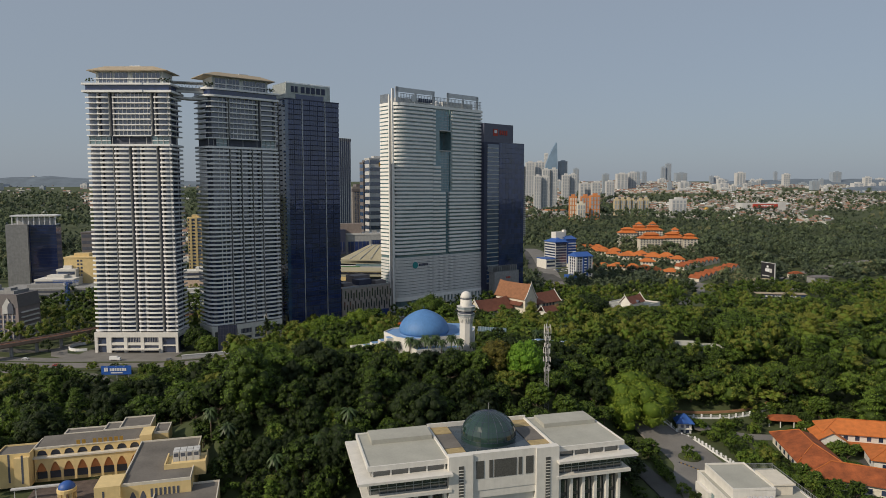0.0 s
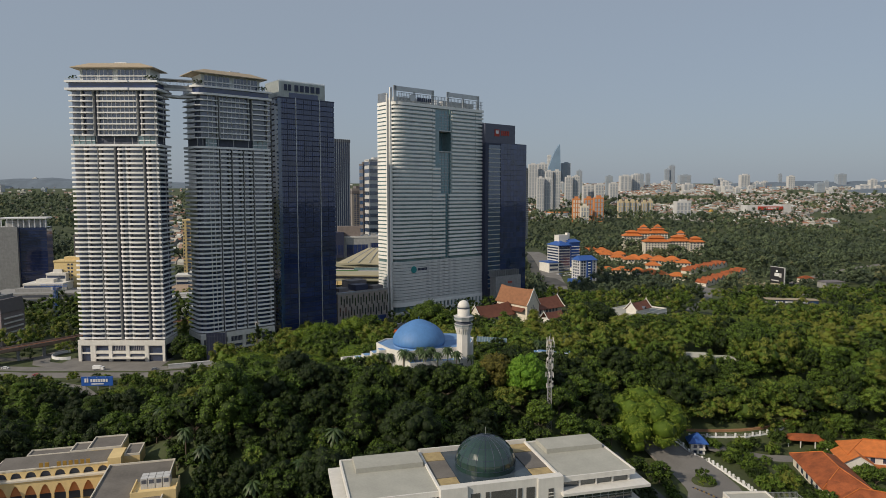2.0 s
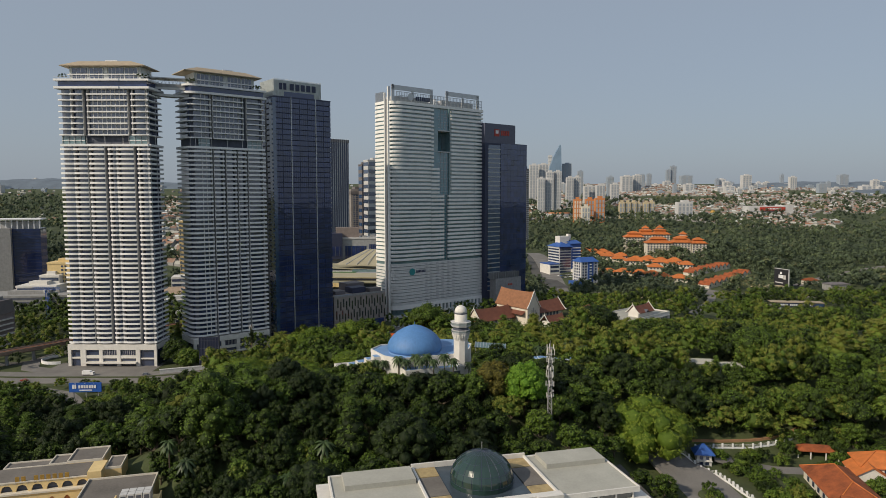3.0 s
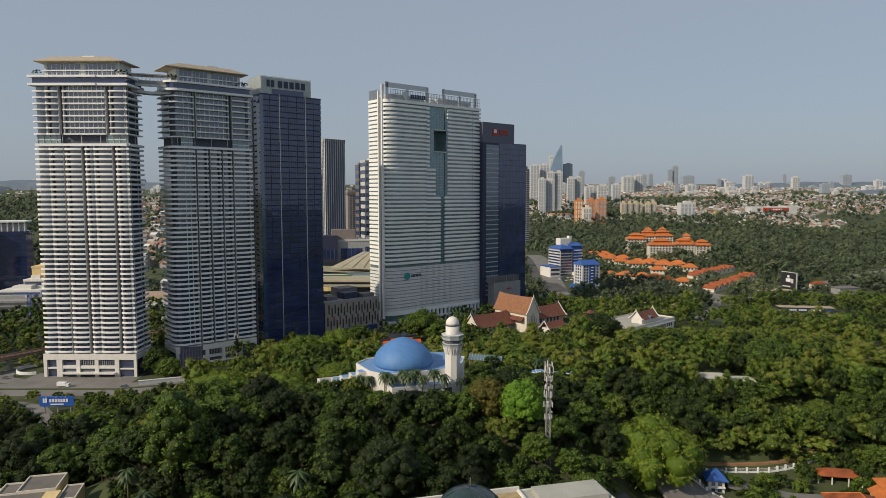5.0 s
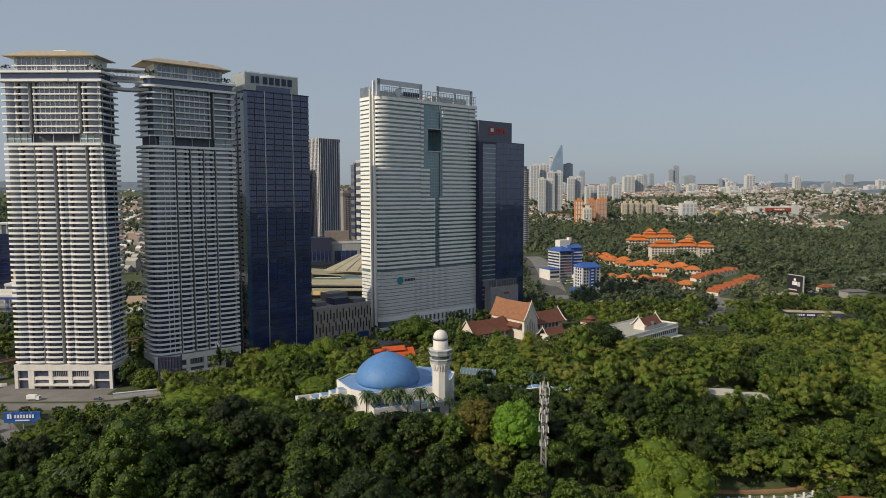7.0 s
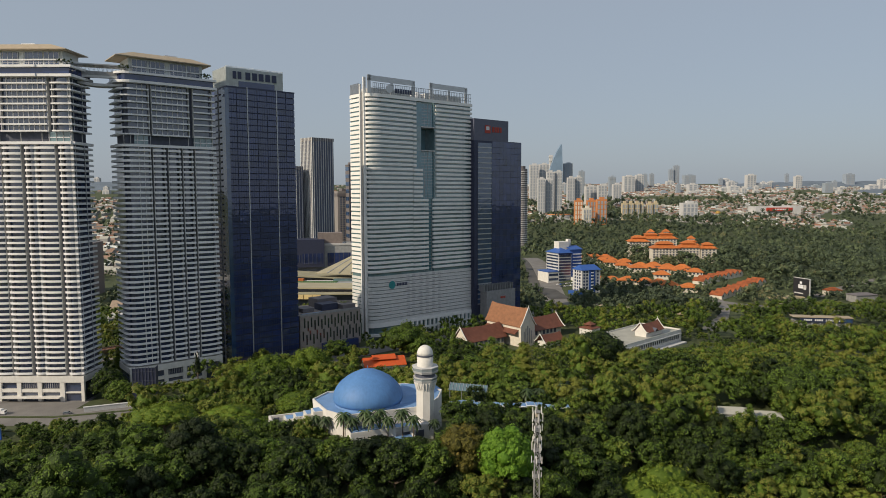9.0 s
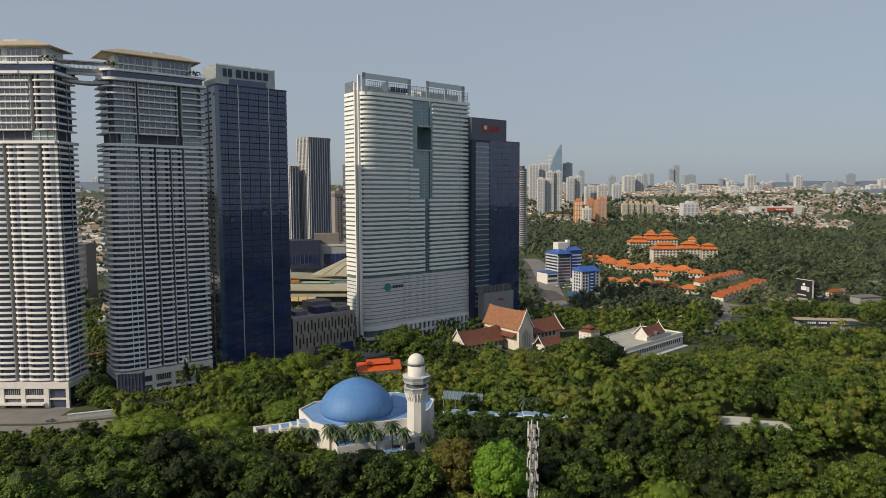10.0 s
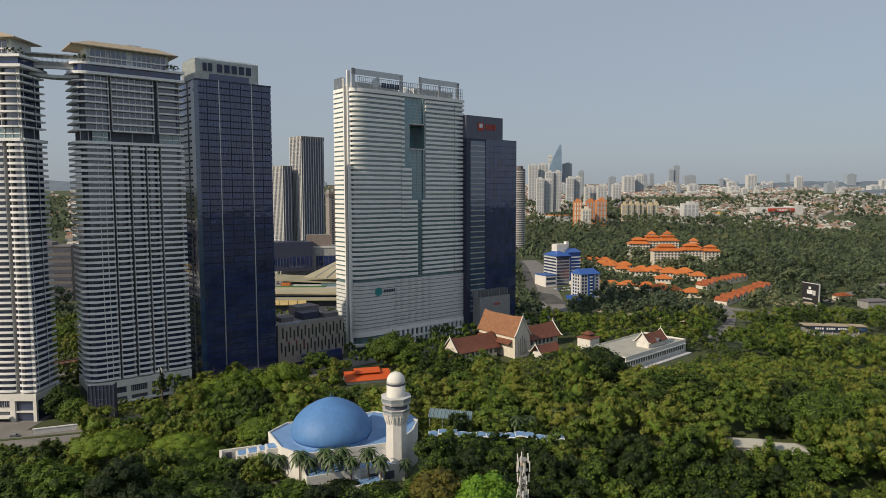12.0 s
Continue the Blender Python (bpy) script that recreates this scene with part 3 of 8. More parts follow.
    for k in range(24):
        rail.box(-1.5 + (wide + 3) * k / 23 - 0.06, -1.5 + (wide + 3) * k / 23 + 0.06, -2.2, -2.1, z_top + 6.6, z_top + 7.9)
    rail.box(-2, wide + 2, -2.24, -2.06, z_top + 7.8, z_top + 7.95)
    part("terrace_rail", rail, STEEL, t)
    zt = z_top + 6.6
    loft = part("penthouse", Mesh().box(6, wide - 5, 3.0, deep - 2, zt, zt + 8.9), BEIGE, t, "pale panelled penthouse with two rows of windows")
    for x0, x1 in ((8, wide * 0.30), (wide * 0.32, wide * 0.49), (wide * 0.55, wide * 0.72), (wide * 0.74, wide - 7)):
        bx("penthouse_window", CONDO_GLASS, loft, x0, x1, 2.75, 3.1, zt + 0.6, zt + 3.2)
        bx("penthouse_window", CONDO_GLASS, loft, x0, x1, 2.75, 3.1, zt + 4.4, zt + 8.0)
    for k in range(16):
        x = 8 + (wide - 15) * k / 15
        bx("penthouse_mullion", PARAPET, loft, x - 0.12, x + 0.12, 2.6, 2.8, zt + 0.4, zt + 8.2)
    bx("penthouse_ledge", PARAPET, loft, 5, wide - 4, 1.6, 3.0, zt + 3.3, zt + 3.8)
    eave = rect(-2.2 if r else 1.5, wide - 0.5, -1.5, deep + 1)
    roof = Mesh().prism(eave, zt + 8.8, zt + 9.3).prism(eave, zt + 9.302, zt + 12.6, 0.62)
    cover = part("roof", roof, TAN_ROOF, t, "tan hipped roof with a broad flat ridge")
    part("roof_hatch", Mesh().box(wide * 0.5, wide * 0.5 + 8, 4.6, 5.6, zt + 12.2, zt + 13.4), PARAPET, cover)
    for x, y in ((1.5, 0.5), (4.0, -0.6), (wide - 3.0, 0.4), (wide - 5.5, -0.4), (wide - 1.0, 3.0)):
        a = crown(2.2, 3.6, 0.6, 5, 26, 0.9)
        ob = new("roof_shrub", quads("roof_shrub", a[0] + (x, y, zt), a[1], a[2] + 0.12, LEAF))
        ob.parent = t
    # podium: a white frame round recessed glazing and louvres
    m = Mesh()
    w = wide + 2.5
    spans = [(0.0, 0.035), (0.14, 0.20), (0.35, 0.39), (0.55, 0.59), (0.765, 0.81), (0.97, 1.0)]
    m.box(-1.5, wide + 1.0, -1.8, deep, 12.2, z_pod)
    for a, b in spans:
        m.box(-1.5 + w * a, -1.5 + w * b, -1.8, -0.2, 0, 12.3)
    m.box(-1.5 + w * 0.19, -1.5 + w * 0.80, -1.6, -0.2, 6.2, 8.2).box(-1.5, -1.5 + w * 0.2, -1.5, -0.2, 6.0, 7.0).box(-1.5 + w * 0.8, wide + 1, -1.5, -0.2, 5.6, 6.4)
    m.box(-1.5 + w * 0.2, -1.5 + w * 0.78, -4.5, -0.2, 3.0, 3.8)
    part("podium_frame", m, WHITE, t, "white podium frame")
    part("podium_glass", Mesh().box(-0.8, wide + 0.4, -0.1, deep - 1, 0, 12.2), CONDO_GLASS, t, "grey podium glazing")
    for a, b in ((0.39, 0.55), (0.59, 0.765)):
        panel = part("louvre_panel", Mesh().box(-1.5 + w * a + 0.6, -1.5 + w * b - 0.6, -0.8, -0.2, 8.6, 11.8), MULLION, t, "dark louvred panel")
        for k in range(8):
            x = -1.5 + w * (a + (b - a) * (k + 0.7) / 8.4)
            bx("louvre_post", PALE, panel, x - 0.1, x + 0.1, -1.0, -0.8, 8.6, 11.8)
    return t


T1_LOW = [(0, 8.4), (8.9, 17.6), (19.4, 29.4), (32.4, 37.6), (38.2, 49.6), (52.8, 59.0)]
T1_UP = [(0, 7.5), (8.0, 15.8), (19.0, 46.5), (49.5, 58.8)]
condo("condominium_tower", (-259.5, 486.5, -3.0), 0, 60, 21.5, T1_LOW, T1_UP, 0, [(1.0, 9.6), (10.6, 19.8)], "sunlit white condominium tower with stacked balconies and hipped roof")
T2_LOW = [(0, 16.1), (17.7, 24.7), (26.9, 33.9), (35.9, 41.9), (43.7, 55.5)]
T2_UP = [(0, 16.1), (17.7, 40.5), (43.3, 55.5)]
condo("condominium_tower", (-178.3, 502.9, -3.0), 40, 56.0, 24, T2_LOW, T2_UP, 7.0, [(1.0, 11), (12.5, 22)], "shaded white condominium tower with rounded balconies and hipped roof")

bridge = thing("sky_bridge", pose(-204, 497, 191, 0, 0, 22), "covered steel sky bridge joining the two condominium towers", "bridge")
part("deck", Mesh().box(0, 32, 0, 9, 2.2, 4.6), GREY, bridge)
part("canopy", Mesh().prism(rect(0, 33, -1, 10), 8.2, 8.9), STEEL, bridge, "thin bridge canopy")
for k in range(14):
    part("truss_bar", Mesh().tube((k * 2.4, 0.2, 4.6), (k * 2.4 + 1.2, 0.2, 8.2), 0.12, 5), STEEL, bridge)
    part("truss_bar", Mesh().tube((k * 2.4 + 1.2, 0.2, 8.2), (k * 2.4 + 2.4, 0.2, 4.6), 0.12, 5), STEEL, bridge)
m = Mesh()
m.sweep([(0, 0), (33, 0)], [(0, 2.2), (-2, 2.2), (-2, 0.8), (0, 0.8)])
for k in range(10):
    a, b = k / 10, (k + 1) / 10
    za, zb = -2.6 - 1.6 * (1 - (2 * a - 1) ** 2), -2.6 - 1.6 * (1 - (2 * b - 1) ** 2)
    m.face([(33 * a, -0.1, za), (33 * b, -0.1, zb), (33 * b, -0.1, zb + 1.6), (33 * a, -0.1, za + 1.6)])
    m.face([(33 * a, -0.1, za + 1.6), (33 * b, -0.1, zb + 1.6), (33 * b, 8, zb + 1.6), (33 * a, 8, za + 1.6)])
    m.face([(33 * a, 8, za), (33 * b, 8, zb), (33 * b, -0.1, zb), (33 * a, -0.1, za)])
part("lower_brace", m, PALE, bridge, "curved pale brace beneath the bridge")


# ---- dark glass hotel tower ----
def bars(t, x0, x1, y, z0, z1, n, material, gap=0.28, skip=()):
    """Writing that stays unread: a row of upright bars."""
    w = (x1 - x0) / n
    for i in range(n):
        if i in skip:
            continue
        part("sign_bar", Mesh().box(x0 + i * w, x0 + i * w + w * (1 - gap), y - 0.25, y, z0, z1), material, t)


def hotel_tower():
    t = thing("hotel_tower", pose(-129.2, 548, -3, 0, 0, 40), "dark navy glass hotel tower with a pale grey sign crown", "tower")
    wide, deep, top = 50.0, 36.0, 197.0
    part("core", Mesh().box(0.3, wide - 0.3, 0.3, deep, 0, top - 0.5), MULLION, t)
    cols = [(0, 6.8), (7.3, 14.2), (15.0, 21.6), (22.1, 28.8), (29.3, 35.8), (36.6, 43.0), (43.5, 50)]
    rows = 46
    h = (top - 6) / rows
    panes = {}
    for x0, x1 in cols:
        w = round(x1 - x0, 2)
        if w not in panes:
            panes[w] = Mesh().box(0, w, -0.12, 0.1, 0.3, h - 0.45).data("pane", NAVY_GLASS)
        for k in range(rows):
            j = random.uniform(-0.35, 0.35)
            piece("pane", panes[w], t, pose(x0, 0, 6 + k * h, random.uniform(-0.25, 0.25), 0, j))
    m = Mesh()
    for k in range(rows):
        m.box(0.2, wide - 0.2, -0.06, 0.2, 6 + k * h + h * 0.86, 6 + k * h + h * 0.96)
    for x0, x1 in cols:
        for q in (0.25, 0.5, 0.75):
            x = x0 + (x1 - x0) * q
            m.box(x - 0.08, x + 0.08, -0.16, 0.1, 6, top - 0.6)
    part("mullion", m, MULLION, t)
    for x in (14.6, 36.2):
        part("light_fin", Mesh().box(x - 0.28, x + 0.28, -0.6, 0.1, 8, top + 0.6), SILVER, t, "silver vertical fin")
    part("parapet", Mesh().box(-0.2, wide + 0.2, -0.3, deep, top - 0.6, top + 0.4), MULLION, t)
    for k in range(rows):
        bx("side_window", NAVY_GLASS, t, -0.45, 0.3, 1.0, 12, 6 + k * h, 6 + k * h + h * 0.72)
        bx("side_window", NAVY_GLASS, t, -0.45, 0.3, 15, deep - 1, 6 + k * h, 6 + k * h + h * 0.72)
    m = Mesh()
    m.box(-0.3, 0.35, 12.0, 15, 0, top)
    part("side_pier", m, GREY, t)
    part("corner_glass", Mesh().box(-1.2, 1.6, -0.5, 5.5, 4, top - 1), BLUE_GLASS, t, "pale blue glazed corner strip")
    # sign crown
    crest = part("crown", Mesh().box(0.4, 41.6, 0.5, 24, top, top + 12.8), BEIGE, t, "pale grey louvred sign crown")
    m = Mesh()
    for k in range(64):
        m.box(0.5 + 41.0 * k / 63 - 0.1, 0.5 + 41.0 * k / 63 + 0.1, 0.2, 0.5, top + 0.3, top + 13.8)
    for k in range(32):
        m.box(0.1, 0.4, 0.7 + 23 * k / 31 - 0.1, 0.7 + 23 * k / 31 + 0.1, top + 0.3, top + 13.2)
    part("crown_fin", m, BEIGE, crest)
    part("crown_plinth", Mesh().box(9, 35, -0.1, 1, top + 0.4, top + 4.2), NAVY_GLASS, t)
    bars(crest, 5.0, 12.0, 0.15, top + 5.6, top + 10.6, 2, TEXT_DARK)
    bars(crest, 14.0, 38.0, 0.15, top + 5.6, top + 10.6, 5, TEXT_DARK)


hotel_tower()


# ---- white banded office tower ----
def office_tower():
    t = thing("office_tower", pose(-46, 644, -3, 0, 0, 40), "white banded office tower with a rounded corner and glazed slot", "office tower")
    wide, deep, top, low = 114.0, 26.0, 205.0, 56.0
    corner = arc(14, 5.5, 12, 180, 270, 9, 5.5)
    left = [(1.5, deep)] + corner
    core = [(x + 0.9 if x < 6 else x, y + 0.9) for x, y in left] + [(56, 0.9), (56, 2.2), (70, 2.2), (70, 0.9), (wide - 0.5, 0.9), (wide - 0.5, deep)]
    void0, void1 = 162.0, 183.5
    for z0, z1 in ((0, void0), (void1, top)):
        part("core", Mesh().prism(core, z0, z1), TEAL_GLASS, t, "grey-green strip glazing")
    part("core", Mesh().prism([(0.9, deep)] + [(x + 0.9, y + 0.9) for x, y in corner] + [(56, 0.9), (56, deep)], void0, void1), TEAL_GLASS, t)
    part("core", Mesh().box(71, wide - 0.5, 0.9, deep, void0, void1), TEAL_GLASS, t)
    n = 39
    h = (top - low - 2) / n
    for k in range(n + 1):
        z = low + 2 + k * h
        prof = [(0.55, z - 0.05), (0.75, z + 0.2), (0.75, z + 1.8), (0.55, z + 2.05), (-0.9, z + 2.05), (-0.9, z - 0.05)]
        low_prof = [(o * 0.7, zz - 0.3) for o, zz in prof]
        for line, pr in (
            (corner + [(46, 0)], prof), ([(46.5, 0), (50 if z > 145 else 57 if z > 122 else 63, 0)], low_prof),
            ([(72 if z > 122 else 68, 0), (103, 0)], prof), ([(103.6, 0), (wide + 0.2, 0), (wide + 0.2, 14)], prof),
        ):
            part("spandrel", Mesh().sweep(line, pr), SPANDREL, t)
        bx("side_spandrel", SPANDREL, t, -0.9, 1.2, 11.0, deep - 0.3, z - 0.25, z + 2.3)
    part("side_bay", Mesh().box(-0.1, 2.0, 11.2, deep - 0.6, 0, top - 1), TEAL_GLASS, t)
    fin = Mesh().box(-1.1, 0.6, 9.6, 10.8, 0, top + 10).box(-0.2, 2.2, 5.3, 6.5, 0, top + 15.5)
    part("corner_fin", fin, SPANDREL, t, "full-height white corner fins")
    part("corner_recess", Mesh().box(0.5, 2.5, 6.5, 9.7, 0, top + 4), GREY, t)
    m = Mesh()
    for z0, z1 in ((low, void0), (void1, top - 2)):
        for x in (56.4, 60.2, 64, 67.8, 71.4):
            m.box(x - 0.15, x + 0.15, 1.9, 2.3, z0, z1)
        for k in range(int((z1 - z0) / 2.6)):
            m.box(56.4, 71.4, 2.0, 2.3, z0 + k * 2.6, z0 + k * 2.6 + 0.25)
    part("slot_mullion", m, STEEL, t)
    for z0, z1 in ((low, void0), (void1, top - 2)):
        part("slot_glazing", Mesh().box(50.2, 55.9, 0.7, 0.88, max(z0, 137), z1), SLOT_GLASS, t)
        part("slot_glazing", Mesh().box(56.3, 69.9, 2.03, 2.18, z0, z1), SLOT_GLASS, t, "teal glazed vertical slot")
    part("void_ceiling", Mesh().box(56, 71, 0.5, deep, void1 - 1, void1), PALE, t)
    part("void_floor", Mesh().box(56, 71, 0.5, deep, void0, void0 + 1), PALE, t)
    part("void_wall", Mesh().box(56, 71, 14, 15, void0, void1), SLOT_GLASS, t)
    # car-park levels behind louvre bands
    for k in range(13):
        z = 15.5 + k * 3.1
        m = Mesh().sweep(corner + [(wide + 0.2, 0), (wide + 0.2, 14)], [(0.8, z), (0.8, z + 1.2), (0.6, z + 1.2), (0.6, z + 1.5), (0.8, z + 1.5), (0.8, z + 2.6), (-0.9, z + 2.6), (-0.9, z)])
        m.box(-0.8, 1.2, 11.0, deep - 0.3, z, z + 2.2)
        part("louvre_band", m, BAND_GREY, t)
        if k:
            for x in (38, 44, 52, 59, 66, 73):
                bx("louvre", PALE, t, x, x + 3.2, -0.95, -0.7, z + 0.2, z + 1.7)
    part("logo_ring", Mesh().turned([(2.6, 0), (3.4, 0), (3.4, 0.25), (2.6, 0.25)], n=20), mat("teal_emblem", (0.02, 0.26, 0.27), 0.5), t, "blue-green round emblem").matrix_basis = pose(22.5, -1.0, 47, 90, 0, 0)
    bars(t, 27.5, 39, -0.82, 45.8, 48.2, 7, TEXT_DARK)
    # street arcade
    m = Mesh()
    for k in range(17):
        x = 34 + (wide - 36) * k / 16
        m.box(x, x + 1.8, -1.0, 0.8, 0, 14)
    m.box(33, wide + 0.5, -1.2, 0.8, 12.6, 15.5).box(33, wide + 0.5, -1.3, 0.8, 5.4, 7.0)
    m.sweep(corner + [(34, 0)], [(0.8, 11.5), (0.8, 15.5), (-0.9, 15.5), (-0.9, 11.5)])
    m.sweep(corner + [(34, 0)], [(2.2, 4.0), (2.2, 6.0), (-0.9, 6.0), (-0.9, 4.0)])
    part("arcade", m, SPANDREL, t, "white street arcade")
    # roof screens
    part("roof_edge", Mesh().sweep(left[1:] + [(wide + 0.3, 0), (wide + 0.3, deep), (1.5, deep)], [(1.0, top - 0.5), (1.0, top + 2.2), (-0.6, top + 2.2), (-0.6, top - 0.5)]), SPANDREL, t)
    m = Mesh()
    for k in range(58):
        x = 6 + (wide - 7) * k / 57
        m.box(x - 0.18, x + 0.18, 0.2, 0.5, top + 2, top + 11)
    for k in range(16):
        m.box(-0.6, -0.3, 11.2 + k * 0.9, 11.5 + k * 0.9, top + 0.5, top + 11)
    for z in (top + 4.6, top + 7.2, top + 10.6):
        m.box(6, wide, 0.25, 0.45, z, z + 0.4)
    part("roof_screen", m, STEEL, t, "steel louvre screen round the roof plant")
    for x0, x1 in ((1.0, 49.5), (66, 110)):
        m = Mesh()
        m.box(x0, x0 + 3.2, 0.9, 1.5, top + 2, top + 17).box(x1 - 3.2, x1, 0.9, 1.5, top + 2, top + 15.6).box(x0, x1, 0.9, 1.5, top + 12.2, top + 16.6)
        m.box((x0 + x1) / 2 - 1.2, (x0 + x1) / 2 + 1.2, 0.9, 1.5, top + 2, top + 12.4)
        part("roof_frame", m, SILVER, t, "open silver frame above the roof")
    part("plant_room", Mesh().box(8, 50, 8, 24, top, top + 8).box(66, 108, 8, 24, top, top + 8.5), PALE, t)
    m = Mesh()
    m.turned([(6, top), (6, top + 5), (5, top + 8), (3, top + 9.6), (0.3, top + 10.2)], 59, 14, 16)
    part("roof_drum", m, PARAPET, t)
    bars(t, 28, 46, 0.1, top + 4.2, top + 8.0, 7, TEXT_DARK)
    part("roof_emblem", Mesh().turned([(2.6, 0), (3.4, 0), (3.4, 0.3), (2.6, 0.3)], n=20), SILVER, t).matrix_basis = pose(22, 0.0, top + 7, 90, 0, 0)


office_tower()


# ---- dark bank tower ----
def bank_tower():
    t = thing("bank_tower", pose(44, 713, -3, 0, 0, 40), "dark glass bank tower with a maroon-lit sign crown", "office tower")
    part("core", Mesh().box(0.3, 62.5, 0.3, 34, 0, 174.5), MULLION, t)
    crest = part("crown", Mesh().box(0, 44.5, 0.2, 34, 174, 194), mat("crown_cladding", (0.11, 0.115, 0.165), 0.45, vary=0.1), t, "plain dark sign crown")
    h, rows, cols = 5.6, 30, 8
    pane = Mesh().box(0, 4.86, -0.1, 0.15, 0.12, h - 0.12).data("pane", NAVY_GLASS)
    for c in range(cols):
        for k in range(rows):
            piece("pane", pane, t, pose(23.0 + c * 4.94, 0.1, 6 + k * h, random.uniform(-0.2, 0.2), 0, random.uniform(-0.3, 0.3)))
    for k in range(32):
        z = 20 + k * 4.75
        bx("floor_band", STEEL, t, 4.5, 22.2, -0.5, 0.4, z, z + 1.0)
        bx("window", BLUE_GLASS, t, 4.8, 22, -0.2, 0.4, z + 1.0, z + 4.75)
    part("corner_strip", Mesh().box(0, 4.4, -0.3, 0.4, 0, 174), MULLION, t)
    part("base_block", Mesh().box(8, 46, -9, 0, 8, 33).box(3, 50, -8.5, 0, 0, 4), GREY, t, "grey podium block")
    m = Mesh()
    for k in range(12):
        bx("canopy_post", STEEL, t, 6 + k * 3.4, 6.5 + k * 3.4, -8, -0.2, 33, 39)
    for k in range(8):
        bx("base_column", PALE, t, 6 + k * 5.8, 7.6 + k * 5.8, -8.8, -7.4, 0, 8)
    part("logo_square", Mesh().box(13.5, 20.5, -0.2, 0.2, 181.2, 188.4), RED_PANEL, crest, "dark red square emblem")
    part("logo_mark", Mesh().prism([(15, -0.3), (19, -0.3), (19, -0.2), (15, -0.2)], 184, 187.4), TEXT_WHITE, crest)
    bars(crest, 23, 36, 0.1, 182.4, 187.4, 4, RED_PANEL)
    bars(t, 26, 33, -9.0, 25, 27, 3, RED_PANEL)


bank_tower()

# ---- shared small builders ----
def arch_shape(w, h, spring, n=7, pointed=False):
    """The outline of an arched opening, from its left foot round to its right foot."""
    pts = [(0, 0), (0, spring)]
    for i in range(1, n):
        u = i / n
        if pointed:
            z = spring + (h - spring) * (1 - abs(2 * u - 1) ** 1.7)
        else:
            z = spring + (h - spring) * math.sqrt(max(0, 1 - (2 * u - 1) ** 2))
        pts.append((w * u, z))
    return pts + [(w, spring), (w, 0)]


def arched_wall(x0, count, pitch, w, z0, h, spring, top, y0, y1, pointed):
    """A wall pierced by a row of arches."""
    m = Mesh()
    x1 = x0 + count * pitch
    for k in range(count):
        a = x0 + k * pitch + (pitch - w) / 2
        out = arch_shape(w, h, spring, pointed=pointed)
        m.box(x0 + k * pitch, a, y0, y1, z0, top)
        m.box(a + w, x0 + (k + 1) * pitch, y0, y1, z0, top)
        for (u0, v0), (u1, v1) in zip(out[1:], out[2:-1]):
            for y in (y0, y1):
                q = [(a + u0, y, z0 + v0), (a + u1, y, z0 + v1), (a + u1, y, top), (a + u0, y, top)]
                m.face(q if y == y0 else q[::-1])
            m.face([(a + u0, y0, z0 + v0), (a + u0, y1, z0 + v0), (a + u1, y1, z0 + v1), (a + u1, y0, z0 + v1)])
        m.face([(a, y0, top), (a + w, y0, top), (a + w, y1, top), (a, y1, top)])
    return m


def flat_roof(t, x0, x1, y0, y1, z, material, kerb=0.7, wall=None, label=""):
    part("roof", Mesh().box(x0 + 0.35, x1 - 0.35, y0 + 0.35, y1 - 0.35, z - 0.4, z), material, t, label)
    m = Mesh().box(x0, x1, y0, y0 + 0.35, z - 0.4, z + kerb).box(x0, x1, y1 - 0.35, y1, z - 0.4, z + kerb)
    m.box(x0, x0 + 0.35, y0 + 0.35, y1 - 0.35, z - 0.4, z + kerb).box(x1 - 0.35, x1, y0 + 0.35, y1 - 0.35, z - 0.4, z + kerb)
    part("parapet", m, wall or WHITE, t)


